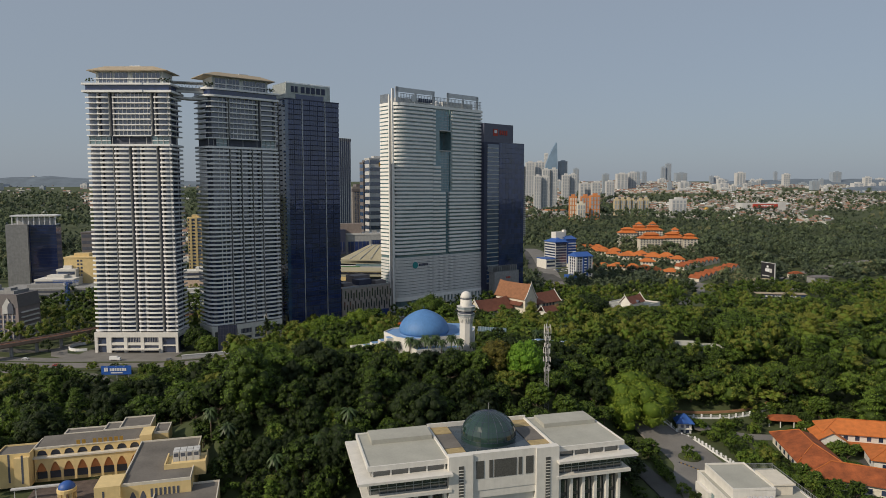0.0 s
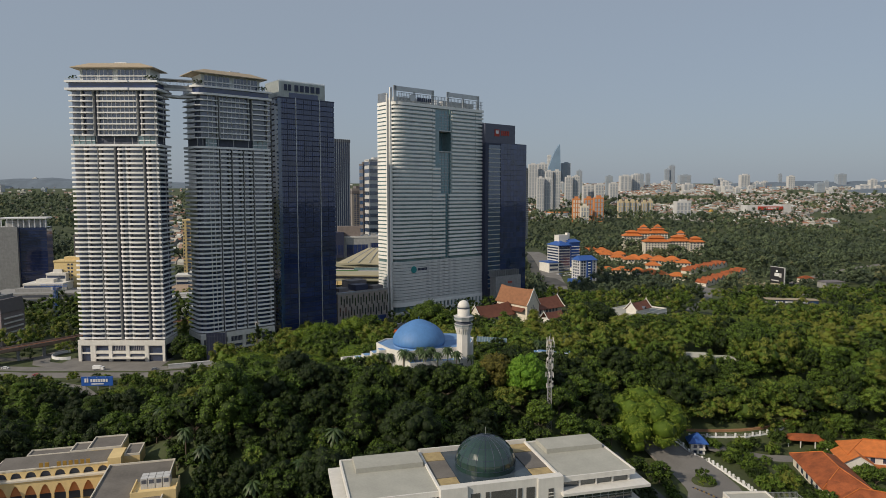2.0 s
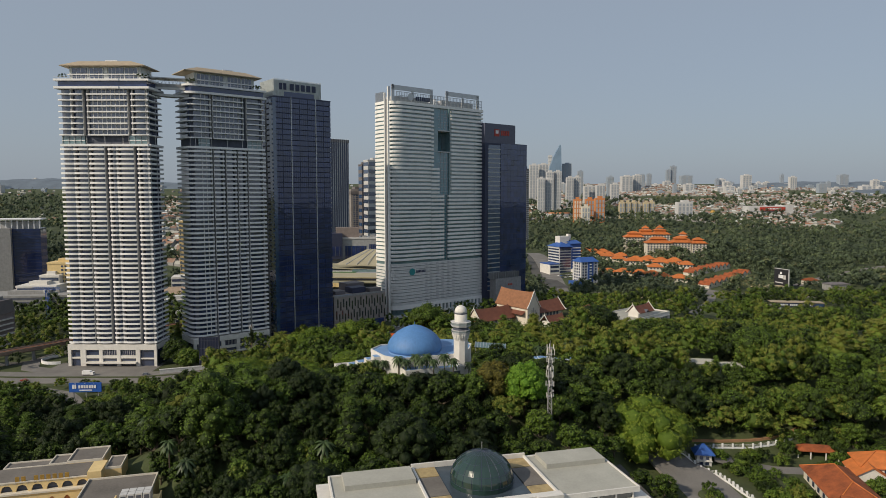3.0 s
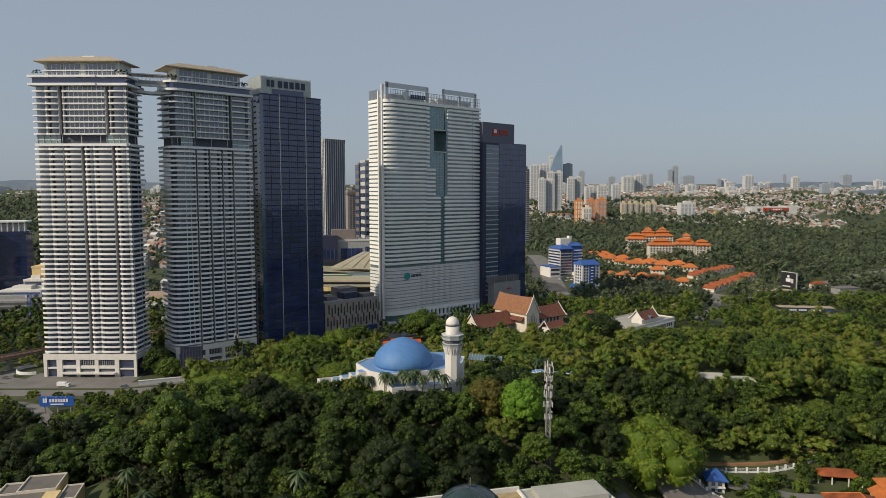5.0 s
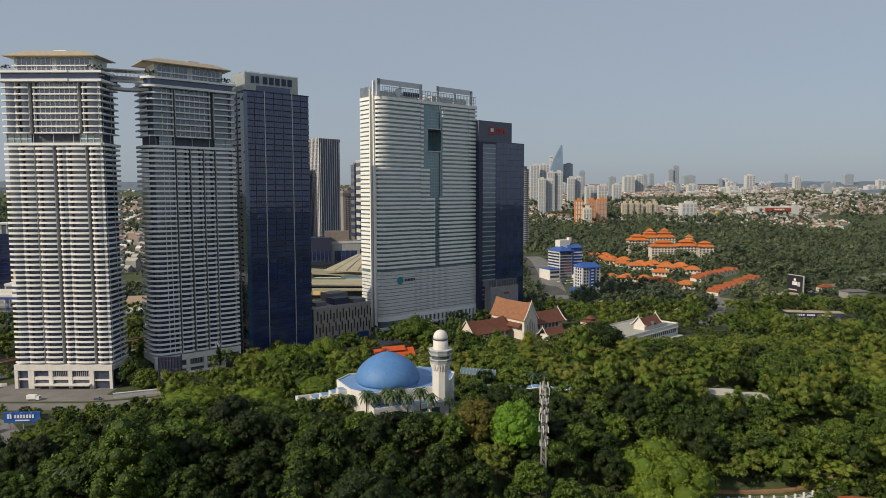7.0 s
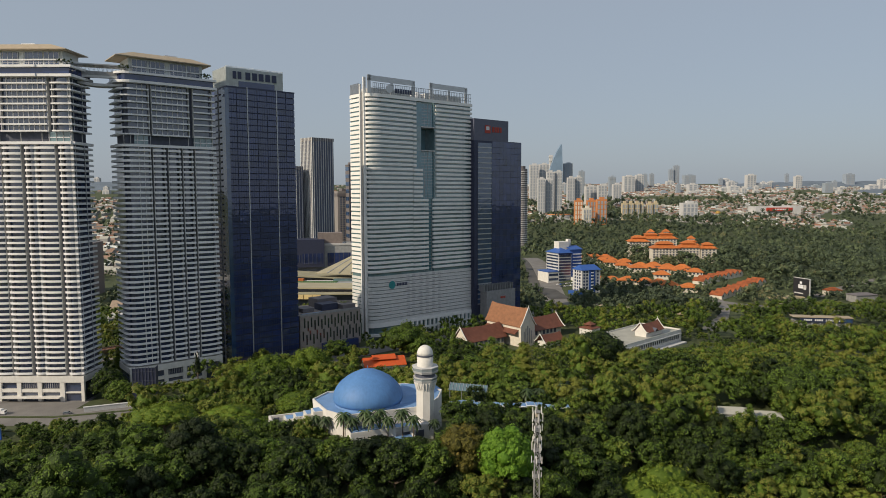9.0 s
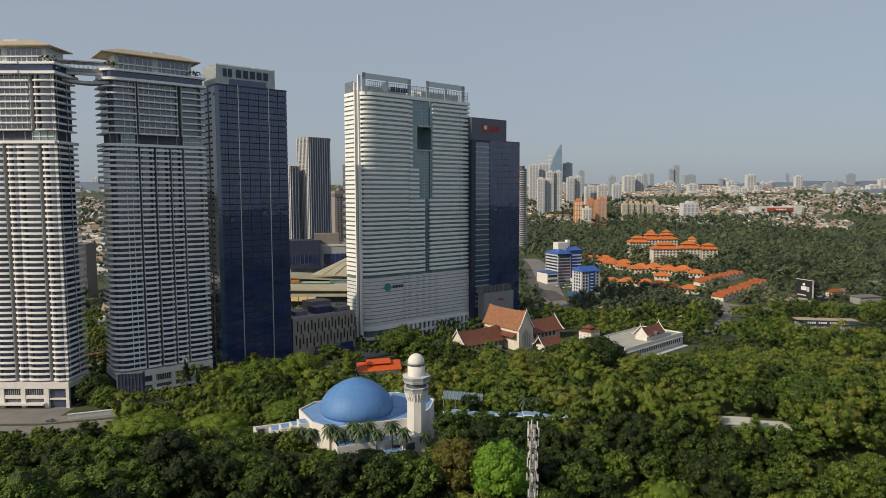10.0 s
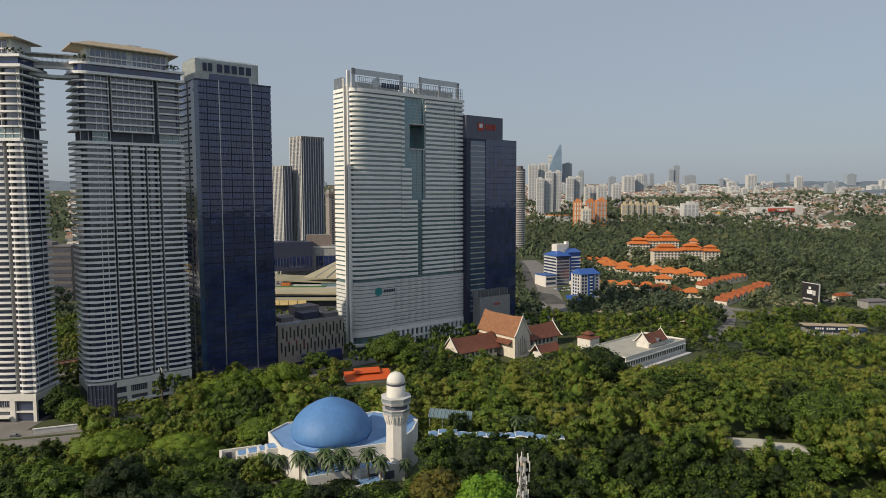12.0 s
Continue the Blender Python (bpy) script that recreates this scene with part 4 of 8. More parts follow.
# ---- white civic hall with the glass dome ----
def civic_hall():
    t = thing("civic_hall", pose(-23.5, 196.5, 4, 0, 0, 14.6), "white civic hall with broad eaves and green glass dome", "building")
    W, D, g = 88.0, 29.5, 28.9
    for x0, x1 in ((0, 26.5), (62.5, W)):
        part("wall", Mesh().box(x0 + 2.0, x1 - (2.0 if x1 > 60 else 0), 2.0, D - 2, 0, g - 0.6), mat("lattice_wall", (0.10, 0.10, 0.095), 0.6, vary=0.3, scale=2.5) if x0 == 0 else bpy.data.materials["lattice_wall"], t, "dark latticed wall")
        part("roof", Mesh().box(x0 + 0.5, x1 - 0.5, 0.5, D - 0.5, g - 0.7, g - 0.05), ROOF_PALE, t, "flat pale grey roof")
        rim = Mesh().box(x0, x1, 0, 0.5, g - 1.3, g + 0.3).box(x0, x1, D - 0.5, D, g - 1.3, g + 0.3)
        rim.box(x0, x0 + 0.5, 0.5, D - 0.5, g - 1.3, g + 0.3).box(x1 - 0.5, x1, 0.5, D - 0.5, g - 1.3, g + 0.3)
        part("parapet", rim, WHITE, t)
        part("upper_roof", Mesh().box(x0 + 4, x1 - 1.5, 18.5, 28, g - 0.1, g + 1.5), ROOF_PALE, t)
        e0, e1 = (x0 - 3.4, x1) if x0 == 0 else (x0, x1 + 3.4)
        part("upper_eave", Mesh().prism([(e0, -3.4), (e1, -3.4), (e1, D + 3), (e0, D + 3)], g - 4.2, g - 3.4), WHITE, t, "broad white eave plate")
        part("clerestory", Mesh().box(x0 + 1.2, x1 - 1.2, 1.2, D - 1.2, g - 3.4, g - 1.3), GALLERY_GLASS, t)
        m = Mesh()
        for k in range(5):
            x = x0 + 1.4 + (x1 - x0 - 3.4) * k / 4
            m.box(x, x + 0.5, 0.7, 1.3, g - 3.4, g - 1.3)
        part("clerestory_post", m, WHITE, t)
        part("gallery_glass", Mesh().box(x0 + 0.6, x1 - 0.6, 0.6, D - 0.6, g - 9.0, g - 4.2), GALLERY_GLASS, t, "dark green gallery glazing")
        m = Mesh()
        for k in range(10):
            x = x0 + 0.8 + (x1 - x0 - 1.8) * k / 9
            m.box(x, x + 0.18, 0.45, 0.62, g - 9, g - 4.2)
        m.box(x0 + 0.7, x1 - 0.7, 0.42, 0.6, g - 7.2, g - 7.0)
        part("gallery_mullion", m, STEEL, t)
        a0, a1 = (x0 - 1.6, x1) if x0 == 0 else (x0, x1 + 1.6)
        part("lower_eave", Mesh().box(a0, a1, -1.8, D + 1.5, g - 10.0, g - 9.0), WHITE, t)
        for k in range(6):
            x = x0 + 1.0 + (x1 - x0 - 3.4) * k / 5
            bx("column", WHITE, t, x, x + 1.0, -0.4, 1.8, 0, g - 10)
            if k < 5:
                for z in (1.5, 7.0, 12.5):
                    bx("window", GALLERY_GLASS, t, x + 2.2, x + 3.8, 1.7, 2.05, z, z + 4.2)
    p0, p1 = 25.6, 63.3
    body = Mesh().box(p0, p0 + 8, -1.5, 1.4, 0, g + 1.3).box(p1 - 8, p1, -1.5, 1.4, 0, g + 1.3).box(p0 + 8, p1 - 8, -0.8, 1.4, g - 11, g + 1.3).box(p0 + 8, p1 - 8, 0.9, 1.4, 0, g - 11)
    porch = part("portico", body, WHITE, t, "tall white entrance block")
    for x in (p0 + 3.2, p1 - 4.8):
        part("lattice_strip", Mesh().box(x, x + 1.6, -1.65, -1.4, 2, g - 2), bpy.data.materials["lattice_wall"], porch)
        for k in range(24):
            bx("lattice_bar", WHITE, t, x, x + 1.6, -1.8, -1.66, 2.6 + k, 2.8 + k)
    for x, w in ((p0 + 9.2, 2.6), (p0 + 13.6, 1.2), (p0 + 15.3, 7.6), (p0 + 23.6, 1.2), (p0 + 26.2, 2.6)):
        bx("window", bpy.data.materials["lattice_wall"], t, x, x + w, -0.95, -0.7, g - 7.0, g - 1.2)
    m = Mesh()
    m.box(p0 + 8, p1 - 8, -0.6, 1.6, g - 13.5, g - 11)
    part("lintel", m, WHITE, t)
    bx("window", bpy.data.materials["lattice_wall"], t, p0 + 12.5, p0 + 25.5, 1.3, 1.6, g - 16, g - 13.6)
    gate = [(p0 + 14 + u, 1.2, z) for u, z in arch_shape(9.5, 14.5, 9.0, 9, True)]
    part("gateway", Mesh().face(gate[::-1]), DARK, t, "pointed dark gateway")
    part("court_wall", Mesh().box(p0, p0 + 0.6, 1.4, D, g - 2, g + 0.7).box(p1 - 0.6, p1, 1.4, D, g - 2, g + 0.7).box(p0, p1, D - 0.6, D, g - 2, g + 1.4), WHITE, t)
    part("court_roof", Mesh().box(p0 + 0.6, p1 - 0.6, 1.4, D - 0.6, 0, g - 0.2), mat("dark_glazed_roof", (0.05, 0.07, 0.09), 0.25, vary=0.2), t, "dark glazed roof round the dome")
    for x in (p0 + 0.8, p1 - 7.3):
        for y in (1.9, 21.9):
            bx("roof_panel", ROOF_SAND, t, x, x + 6.5, y, y + 6.6, g - 0.2, g + 0.1)
        bx("roof_panel", ROOF_GREY, t, x, x + 6.5, 8.9, 21.5, g - 0.2, g + 0.08)
    cx, cy, R = 44.4, 15.6, 9.5
    prof = [(R, g - 0.2), (R, g + 1.2)] + [(R * math.cos(radians(a)), g + 1.2 + 8.0 * math.sin(radians(a))) for a in (12, 24, 36, 48, 60, 72, 82)] + [(0.35, g + 9.3)]
    dome = part("dome", Mesh().turned(prof, cx, cy, 32), glass("green_glass", (0.022, 0.05, 0.042), 0.12, 0.03, 0.5), t, "faceted green glass dome")
    for k in range(20):
        a = 2 * math.pi * k / 20
        rib = Mesh()
        for (r0, z0), (r1, z1) in zip(prof[1:], prof[2:]):
            rib.tube((cx + r0 * math.cos(a), cy + r0 * math.sin(a), z0), (cx + r1 * math.cos(a), cy + r1 * math.sin(a), z1), 0.06, 4)
        part("dome_rib", rib, MULLION, dome)
    for r0, z0 in prof[1:8:2]:
        ring = Mesh()
        for i in range(32):
            a, b = 2 * math.pi * i / 32, 2 * math.pi * (i + 1) / 32
            ring.tube((cx + r0 * math.cos(a), cy + r0 * math.sin(a), z0), (cx + r0 * math.cos(b), cy + r0 * math.sin(b), z0), 0.05, 4)
        part("dome_ring", ring, MULLION, dome)
    part("finial", Mesh().tube((cx, cy, g + 9.8), (cx, cy, g + 12), 0.1), STEEL, dome)


civic_hall()


# ---- yellow arcaded building ----
def arcaded_house():
    t = thing("arcaded_house", pose(-123, 256.5, 5.4, 0, 0, 15), "yellow rendered broadcasting house with arcades and flat roofs", "building")
    g = 13.5
    part("wing_wall", Mesh().box(-37, 2, 3.4, 17, -2, g - 2.5), YELLOW, t)
    for k in range(8):
        part("arcade_bay", arched_wall(-36.6 + 4.75 * k, 1, 4.75, 3.9, 0.0, 7.6, 3.6, 9.2, 0.0, 0.5, True), YELLOW, t)
        part("gallery_bay", arched_wall(-36.6 + 4.75 * k, 1, 4.75, 3.6, 9.8, 2.3, 0.5, 12.9, 1.2, 1.8, False), YELLOW, t)
    part("arcade_screen", Mesh().box(-36.6, 1.4, 0.9, 1.1, 3.7, 8), RUST_WALL, t, "rust-red screens in the arches")
    # dark sheets before the yellow wall stand in for shade inside the arches
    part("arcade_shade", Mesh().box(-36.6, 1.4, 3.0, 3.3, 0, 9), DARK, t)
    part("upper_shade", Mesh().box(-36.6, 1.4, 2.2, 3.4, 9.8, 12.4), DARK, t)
    part("ledge", Mesh().box(-37, 1.8, -0.5, 1.9, 9.2, 9.8), CREAM, t)
    flat_roof(t, -37.2, 2, 1.2, 12, g - 0.7, ROOF_GREY, 0.5, CREAM, "grey felt roof")
    part("sloped_roof", Mesh().face([(-36, 1.8, g - 0.6), (1, 1.8, g - 0.6), (1, 11, g + 0.9), (-36, 11, g + 0.9)]), ROOF_GREY, t)
    bars(t, -22, -4.5, 1.6, g - 0.3, g + 1.5, 9, TEXT_GOLD, 0.35, (2,))
    for x0, x1, y1, h in ((-29, -14, 17, 0.7), (-14.4, -8, 20, 1.0), (-8.4, 3.6, 24, 1.4)):
        part("rear_block", Mesh().box(x0, x1, 11, y1, 0, g + h - 0.4), YELLOW, t)
        flat_roof(t, x0, x1, 11, y1, g + h, ROOF_GREY, 0.5, CREAM)
    part("stair_tower", Mesh().box(1.5, 6, -2, 8, 0, g + 2.2).box(6, 11.5, 3, 14, 0, g + 0.6), YELLOW, t)
    flat_roof(t, 6, 11.5, 3, 14, g + 1.0, ROOF_GREY, 0.4, CREAM)
    part("end_tower", Mesh().box(-49, -37, -3, 8, 0, g - 1.4).box(-42, -37, -5, -3, 0, g - 1.6), YELLOW, t, "plain yellow end tower with slit windows")
    flat_roof(t, -49, -37, -3, 8, g - 1.0, ROOF_GREY, 0.6, YELLOW)
    for x in (-44.6, -39.5):
        bx("slit_window", DARK, t, x, x + 0.7, -5.06 if x > -42 else -3.06, -4.9 if x > -42 else -2.9, 2, 13)
    # courtyard block
    part("court_block", Mesh().box(2.5, 25, -44, -4, 0, g - 0.4), YELLOW, t)
    flat_roof(t, 2.5, 25, -44, -4, g, ROOF_GREY, 0.6, CREAM, "wide grey courtyard roof")
    part("roof_room", Mesh().box(15, 29, -34, -23, g - 3, g + 0.8), YELLOW, t)
    part("roof_room_parapet", Mesh().box(15, 29, -34, -33.6, g + 0.8, g + 1.8).box(28.6, 29, -33.6, -23, g + 0.8, g + 1.8).box(15, 15.4, -33.6, -23, g + 0.8, g + 1.8), YELLOW, t)
    for x, y in ((17.5, -29.5), (19.8, -29.5), (22.1, -29.5), (24.4, -29.5), (17.5, -27), (19.8, -27), (22.1, -27), (24.4, -27)):
        bx("roof_unit", PALE, t, x, x + 2.1, y, y + 2.2, g + 0.8, g + 4.4)
        bx("unit_grille", DARK, t, x + 0.3, x + 1.8, y - 0.05, y + 0.1, g + 2.6, g + 3.9)
    part("front_tower", Mesh().box(-5, 3, -46, -36, 0, g + 1.0), YELLOW, t, "square yellow corner tower")
    bx("slit_window", DARK, t, -2.5, -1.9, -46.06, -45.9, 2, 13)
    for k in range(7):
        bx("vent", DARK, t, 12 + k * 1.4, 12.7 + k * 1.4, -44.1, -43.9, g - 5, g - 2)
    for k in range(2):
        w = [(5.5 + k * 3.2 + u, -44.06, 3 + z) for u, z in arch_shape(1.9, 8, 6, 7, True)]
        part("arch_window", Mesh().face(w[::-1]), DARK, t)
    part("lower_block", Mesh().box(13, 34, -60, -38, 0, g - 5), YELLOW, t)
    flat_roof(t, 13, 34, -60, -38, g - 4.6, ROOF_GREY, 0.6, CREAM)
    yard = tagged(part("courtyard", Mesh().box(-36, 2, -46, 0, -1.2, 0.25), mat("court_paving", (0.13, 0.10, 0.09), 0.9, vary=0.3, scale=0.4)), "dark paved courtyard before the arcade", "pavement", kind="structure")
    yard.matrix_world = pose(-123, 256.5, 4, 0, 0, 15)
    k = thing("gate_pavilion", pose(-138, 233, 4.2, 0, 0, 15), "small yellow gate pavilion with a blue dome", "pavilion")
    m = Mesh()
    for i in range(8):
        a = 2 * math.pi * i / 8
        m.box(math.cos(a) * 2.6 - 0.45, math.cos(a) * 2.6 + 0.45, math.sin(a) * 2.6 - 0.45, math.sin(a) * 2.6 + 0.45, 0, 5)
    m.turned([(3.3, 4.4), (3.3, 5.6), (2.9, 5.8)], n=16)
    part("drum", m, YELLOW, k)
    part("dome", Mesh().turned([(2.9, 5.6), (2.8, 6.3), (2.3, 7.2), (1.4, 7.9), (0.2, 8.2)], n=20), DEEP_BLUE, k, "blue dome", True)
    part("canopy", Mesh().box(-20, -4, 5, 6.5, 4.4, 4.9), PALE, k)
    for x in (-19, -12, -5):
        bx("canopy_post", PALE, k, x, x + 0.3, 5.6, 5.9, -0.5, 4.4)


arcaded_house()


# ---- planetarium on the hill ----
def planetarium():
    t = thing("planetarium", pose(-10.3, 343, 30, 0, 0, 22), "white planetarium with a large blue dome and blue roofs", "planetarium")
    R = 13.1
    prof = [(R * 0.965, 14.0), (R * 0.995, 15.0), (R, 16.0), (R * 0.975, 17.4), (R * 0.91, 19.1), (R * 0.80, 20.9), (R * 0.65, 22.6), (R * 0.46, 24.1), (R * 0.25, 25.3), (R * 0.08, 25.9), (0.1, 26.1)]
    dome = part("dome", Mesh().turned(prof, 0, 0, 56), BLUE_DOME, t, "smooth sky-blue dome", True)
    part("finial", Mesh().tube((0, 0, 25.9), (0, 0, 27.4), 0.12), BLUE_DOME, dome)
    part("drum", Mesh().turned([(12.5, 8), (12.5, 14.2)], n=40), BLUE_ROOF, t)
    hall = [(-17, -5), (-12, -13), (18, -14), (26, -6), (31, 3), (20, 17), (-12, 17), (-19, 10)]
    part("hall_wall", Mesh().prism(hall, -2, 12.6), WHITE, t)
    part("hall_roof", Mesh().prism([(x * 0.985, y * 0.985) for x, y in hall], 12.6, 13.2, 0.985), BLUE_ROOF, t, "flat blue roof")
    part("roof_wing", Mesh().prism([(9, -9), (23, -3), (32, 6), (16, 15)], 12.8, 15.2, 0.75), BLUE_ROOF, t, "raised blue roof facet")
    part("hall_parapet", Mesh().sweep([*hall[3:], *hall[:4]], [(0.1, 12.2), (0.1, 13.7), (-0.4, 13.7), (-0.4, 12.2)]), WHITE, t, "low white parapet round the roof")
    m = Mesh()
    for i, (x, y) in enumerate([(-19, -2), (-21, 3), (-24, 8), (-27, 13)]):
        m.box(x - 2, x + 9, y, y + 5, -2, 12.4 - i * 2.2)
    part("stepped_wall", m, WHITE, t, "stepped white side walls")
    for i, (x, y) in enumerate([(-19, -2), (-21, 3), (-24, 8), (-27, 13)]):
        bx("step_roof", BLUE_ROOF, t, x - 1.4, x + 8.4, y + 0.5, y + 4.6, 12.4 - i * 2.2, 12.55 - i * 2.2)
    part("left_wing", Mesh().box(-34, -33.3, 9, 24, -2, 4.5).box(-33.3, -20, 23.3, 24, -2, 4.5).box(-20.7, -20, 9, 23.3, -2, 4.5).box(-33.3, -20.7, 9, 9.7, -2, 3.0), WHITE, t, "roofless white courtyard walls")
    bx("wing_floor", PAVING, t, -33.3, -20.7, 9.7, 23.3, -2, 0.6)
    for k in range(3):
        bx("opening", DARK, t, -32 + k * 4, -30 + k * 4, 23.1, 23.35, 1.2, 3.6)
    for x0, x1, y0, y1, z in ((-12, 4, -22, -14, 9.4), (4, 19, -20, -14, 8.4), (-4, 10, -27, -21, 6.6)):
        part("terrace_wall", Mesh().box(x0, x1, y0, y1, -4, z), WHITE, t)
        part("terrace_parapet", Mesh().sweep([(x0, y1), (x0, y0), (x1, y0), (x1, y1)], [(0.05, z - 0.4), (0.05, z + 0.8), (-0.35, z + 0.8), (-0.35, z - 0.4)]), WHITE, t)
        bx("terrace_roof", BLUE_ROOF, t, x0 + 0.4, x1 - 0.4, y0 + 0.4, y1 - 0.4, z, z + 0.15)
    for x in (-10, -5, 0, 7, 12):
        bx("opening", DARK, t, x, x + 3.2, -22.1 if x < 4 else -20.1, -21.8 if x < 4 else -19.8, 4.6, 7.2)
    k = thing("minaret_tower", pose(11.6, 335, 28, 0, 0, 10), "white octagonal observatory tower with ringed balconies and cap", "tower")
    part("shaft", Mesh().prism(arc(0, 0, 3.35, 22.5, 337.5, 7), -2, 23.2), WHITE, k, "plain white octagonal shaft")
    for i in range(6):
        part("corbel_ring", Mesh().prism(arc(0, 0, 3.42 + 0.16 * i, 22.5, 337.5, 7), 23.0 + i * 0.44, 23.36 + i * 0.44), WHITE, k)
    for i in range(24):
        a = radians(i * 15)
        c, q = math.cos(a), math.sin(a)
        part("bracket", Mesh().tube((c * 3.2, q * 3.2, 22.7), (c * 4.1, q * 4.1, 25.7), 0.17, 4), WHITE, k)
    for z, r, h in ((25.6, 4.55, 3.0), (29.0, 4.95, 3.6)):
        deck = part("balcony", Mesh().prism(arc(0, 0, r - 0.35, 22.5, 337.5, 7), z, z + 0.9, 1.08), PALE, k)
        part("balcony_glass", Mesh().prism(arc(0, 0, r - 0.1, 22.5, 337.5, 7), z + 0.9, z + h * 0.55), glass("balcony_glass_%d" % z, (0.25, 0.29, 0.31), 0.15), deck, "grey glazed balcony front")
        part("balcony_rail", Mesh().prism(arc(0, 0, r, 22.5, 337.5, 7), z + h * 0.55, z + h * 0.62), PALE, deck)
    part("balcony_core", Mesh().turned([(3.6, 25), (3.6, 29.2)], n=24), DARK, k)
    part("drum", Mesh().turned([(2.95, 28), (2.95, 35.2)], n=28), WHITE, k, "", True)
    part("drum_ring", Mesh().turned([(3.08, 34.9), (3.08, 35.4)], n=28), DARK, k)
    cap = part("cap", Mesh().turned([(2.95, 35.3), (2.9, 36.2), (2.5, 37.4), (1.7, 38.3), (0.7, 38.75), (0.1, 38.85)], n=28), WHITE, k, "domed white cap", True)
    for i in range(4):
        a = radians(45 * i + 10)
        m = Mesh()
        for q in range(6):
            b0, b1 = radians(-5 + 30 * q), radians(25 + 30 * q)
            m.tube((2.98 * math.cos(b0) * math.cos(a), 2.98 * math.cos(b0) * math.sin(a), 35.4 + 3.4 * max(0, math.sin(b0))), (2.98 * math.cos(b1) * math.cos(a), 2.98 * math.cos(b1) * math.sin(a), 35.4 + 3.4 * max(0, math.sin(b1))), 0.09, 4)
        part("cap_rib", m, PALE, cap)
    c = thing("covered_walk", pose(20.5, 374, 31.2, 0, 0, 0), "long white wavy covered walkway leaving the planetarium", "canopy")
    for i in range(14):
        x, y = i * 3.6, -0.3 * i + (1.6 if i % 4 in (1, 2) else 0)
        z = 1.2 + 0.3 * math.sin(i * 0.9)
        m = Mesh()
        for (xa, za), (xb, zb) in zip(((x, z), (x + 1.8, z + 0.22)), ((x + 1.8, z + 0.22), (x + 3.6, z))):
            m.face([(xa, y - 2.6, za), (xb, y - 2.6, zb), (xb, y + 2.6, zb), (xa, y + 2.6, za)])
            m.face([(xa, y - 2.6, za - 0.28), (xb, y - 2.6, zb - 0.28), (xb, y - 2.6, zb), (xa, y - 2.6, za)])
            m.face([(xa, y + 2.6, za - 0.28), (xb, y + 2.6, zb - 0.28), (xb, y - 2.6, zb - 0.28), (xa, y - 2.6, za - 0.28)])
        part("canopy_fold", m, PARAPET, c)
        bx("roof_panel", BLUE_ROOF, c, x + 0.25, x + 3.35, y - 2.0, y + 2.1, z + 0.05, z + 0.26)
        bx("canopy_post", PALE, c, x + 1.6, x + 2.0, y - 0.2, y + 0.2, -6, z + 0.2)
    g = thing("glass_canopy", pose(20, 383, 35.6, 0, 0, -6), "sloping blue-grey glazed canopy beside the planetarium", "canopy")
    part("glazing", Mesh().prism(rect(0, 17, 0, 6), 0, 0.15), TEAL_GLASS, g).matrix_basis = pose(0, 0, 0, 16, 3, 0)
    for i in range(12):
        part("glazing_bar", Mesh().box(i * 1.5 + 0.1, i * 1.5 + 0.3, -0.2, 6.2, 0.16, 0.36), STEEL, g).matrix_basis = pose(0, 0, 0, 16, 3, 0)
    for i in range(4):
        bx("canopy_post", STEEL, g, 0.5 + i * 5.2, 0.75 + i * 5.2, 0.2, 0.45, -4, -0.1 - 0.27 * i)


planetarium()


def palm(x, y, h, first=[]):
    if first:
        t = copy_thing(first[0], pose(x, y, hill(x, y) - 0.5, 0, 0, random.uniform(0, 360)))
    else:
        t = thing("royal_palm", pose(x, y, hill(x, y) - 0.5), "tall royal palm with a pale slender trunk", "palm tree", "palms of the hill")
        part("trunk", Mesh().tube((0, 0, -1), (0, 0, 11.2), 0.26, 8, 0.2), TRUNK, t)
        v, q, n = [], [], 0
        for k in range(22):
            a, lift = k * 2.4, 1.1 - 0.085 * k
            d, s = np.array([math.cos(a), math.sin(a), 0]), np.array([-math.sin(a), math.cos(a), 0])
            spine = [np.array([0, 0, 11.2]) + d * u * 3.1 + np.array([0, 0, lift * 2.2 * u - 3.0 * u * u]) for u in (0.05, 0.3, 0.55, 0.8, 1.0)]
            for p0, p1, w0, w1 in zip(spine, spine[1:], (0.12, 0.45, 0.52, 0.42), (0.45, 0.52, 0.42, 0.08)):
                for side in (-1, 1):
                    droop = np.array([0, 0, -0.45])
                    v += [p0, p0 + s * side * w0 + droop * w0, p1 + s * side * w1 + droop * w1, p1]
                    q.append((n, n + 1, n + 2, n + 3))
                    n += 4
        ob = new("fronds", quads("fronds", np.array(v), np.array(q), np.full(len(v), 0.08), PALM_LEAF))
        ob.name = "crown"
        ob.parent = t
        first.append(t)
    t.scale = (h, h, h)


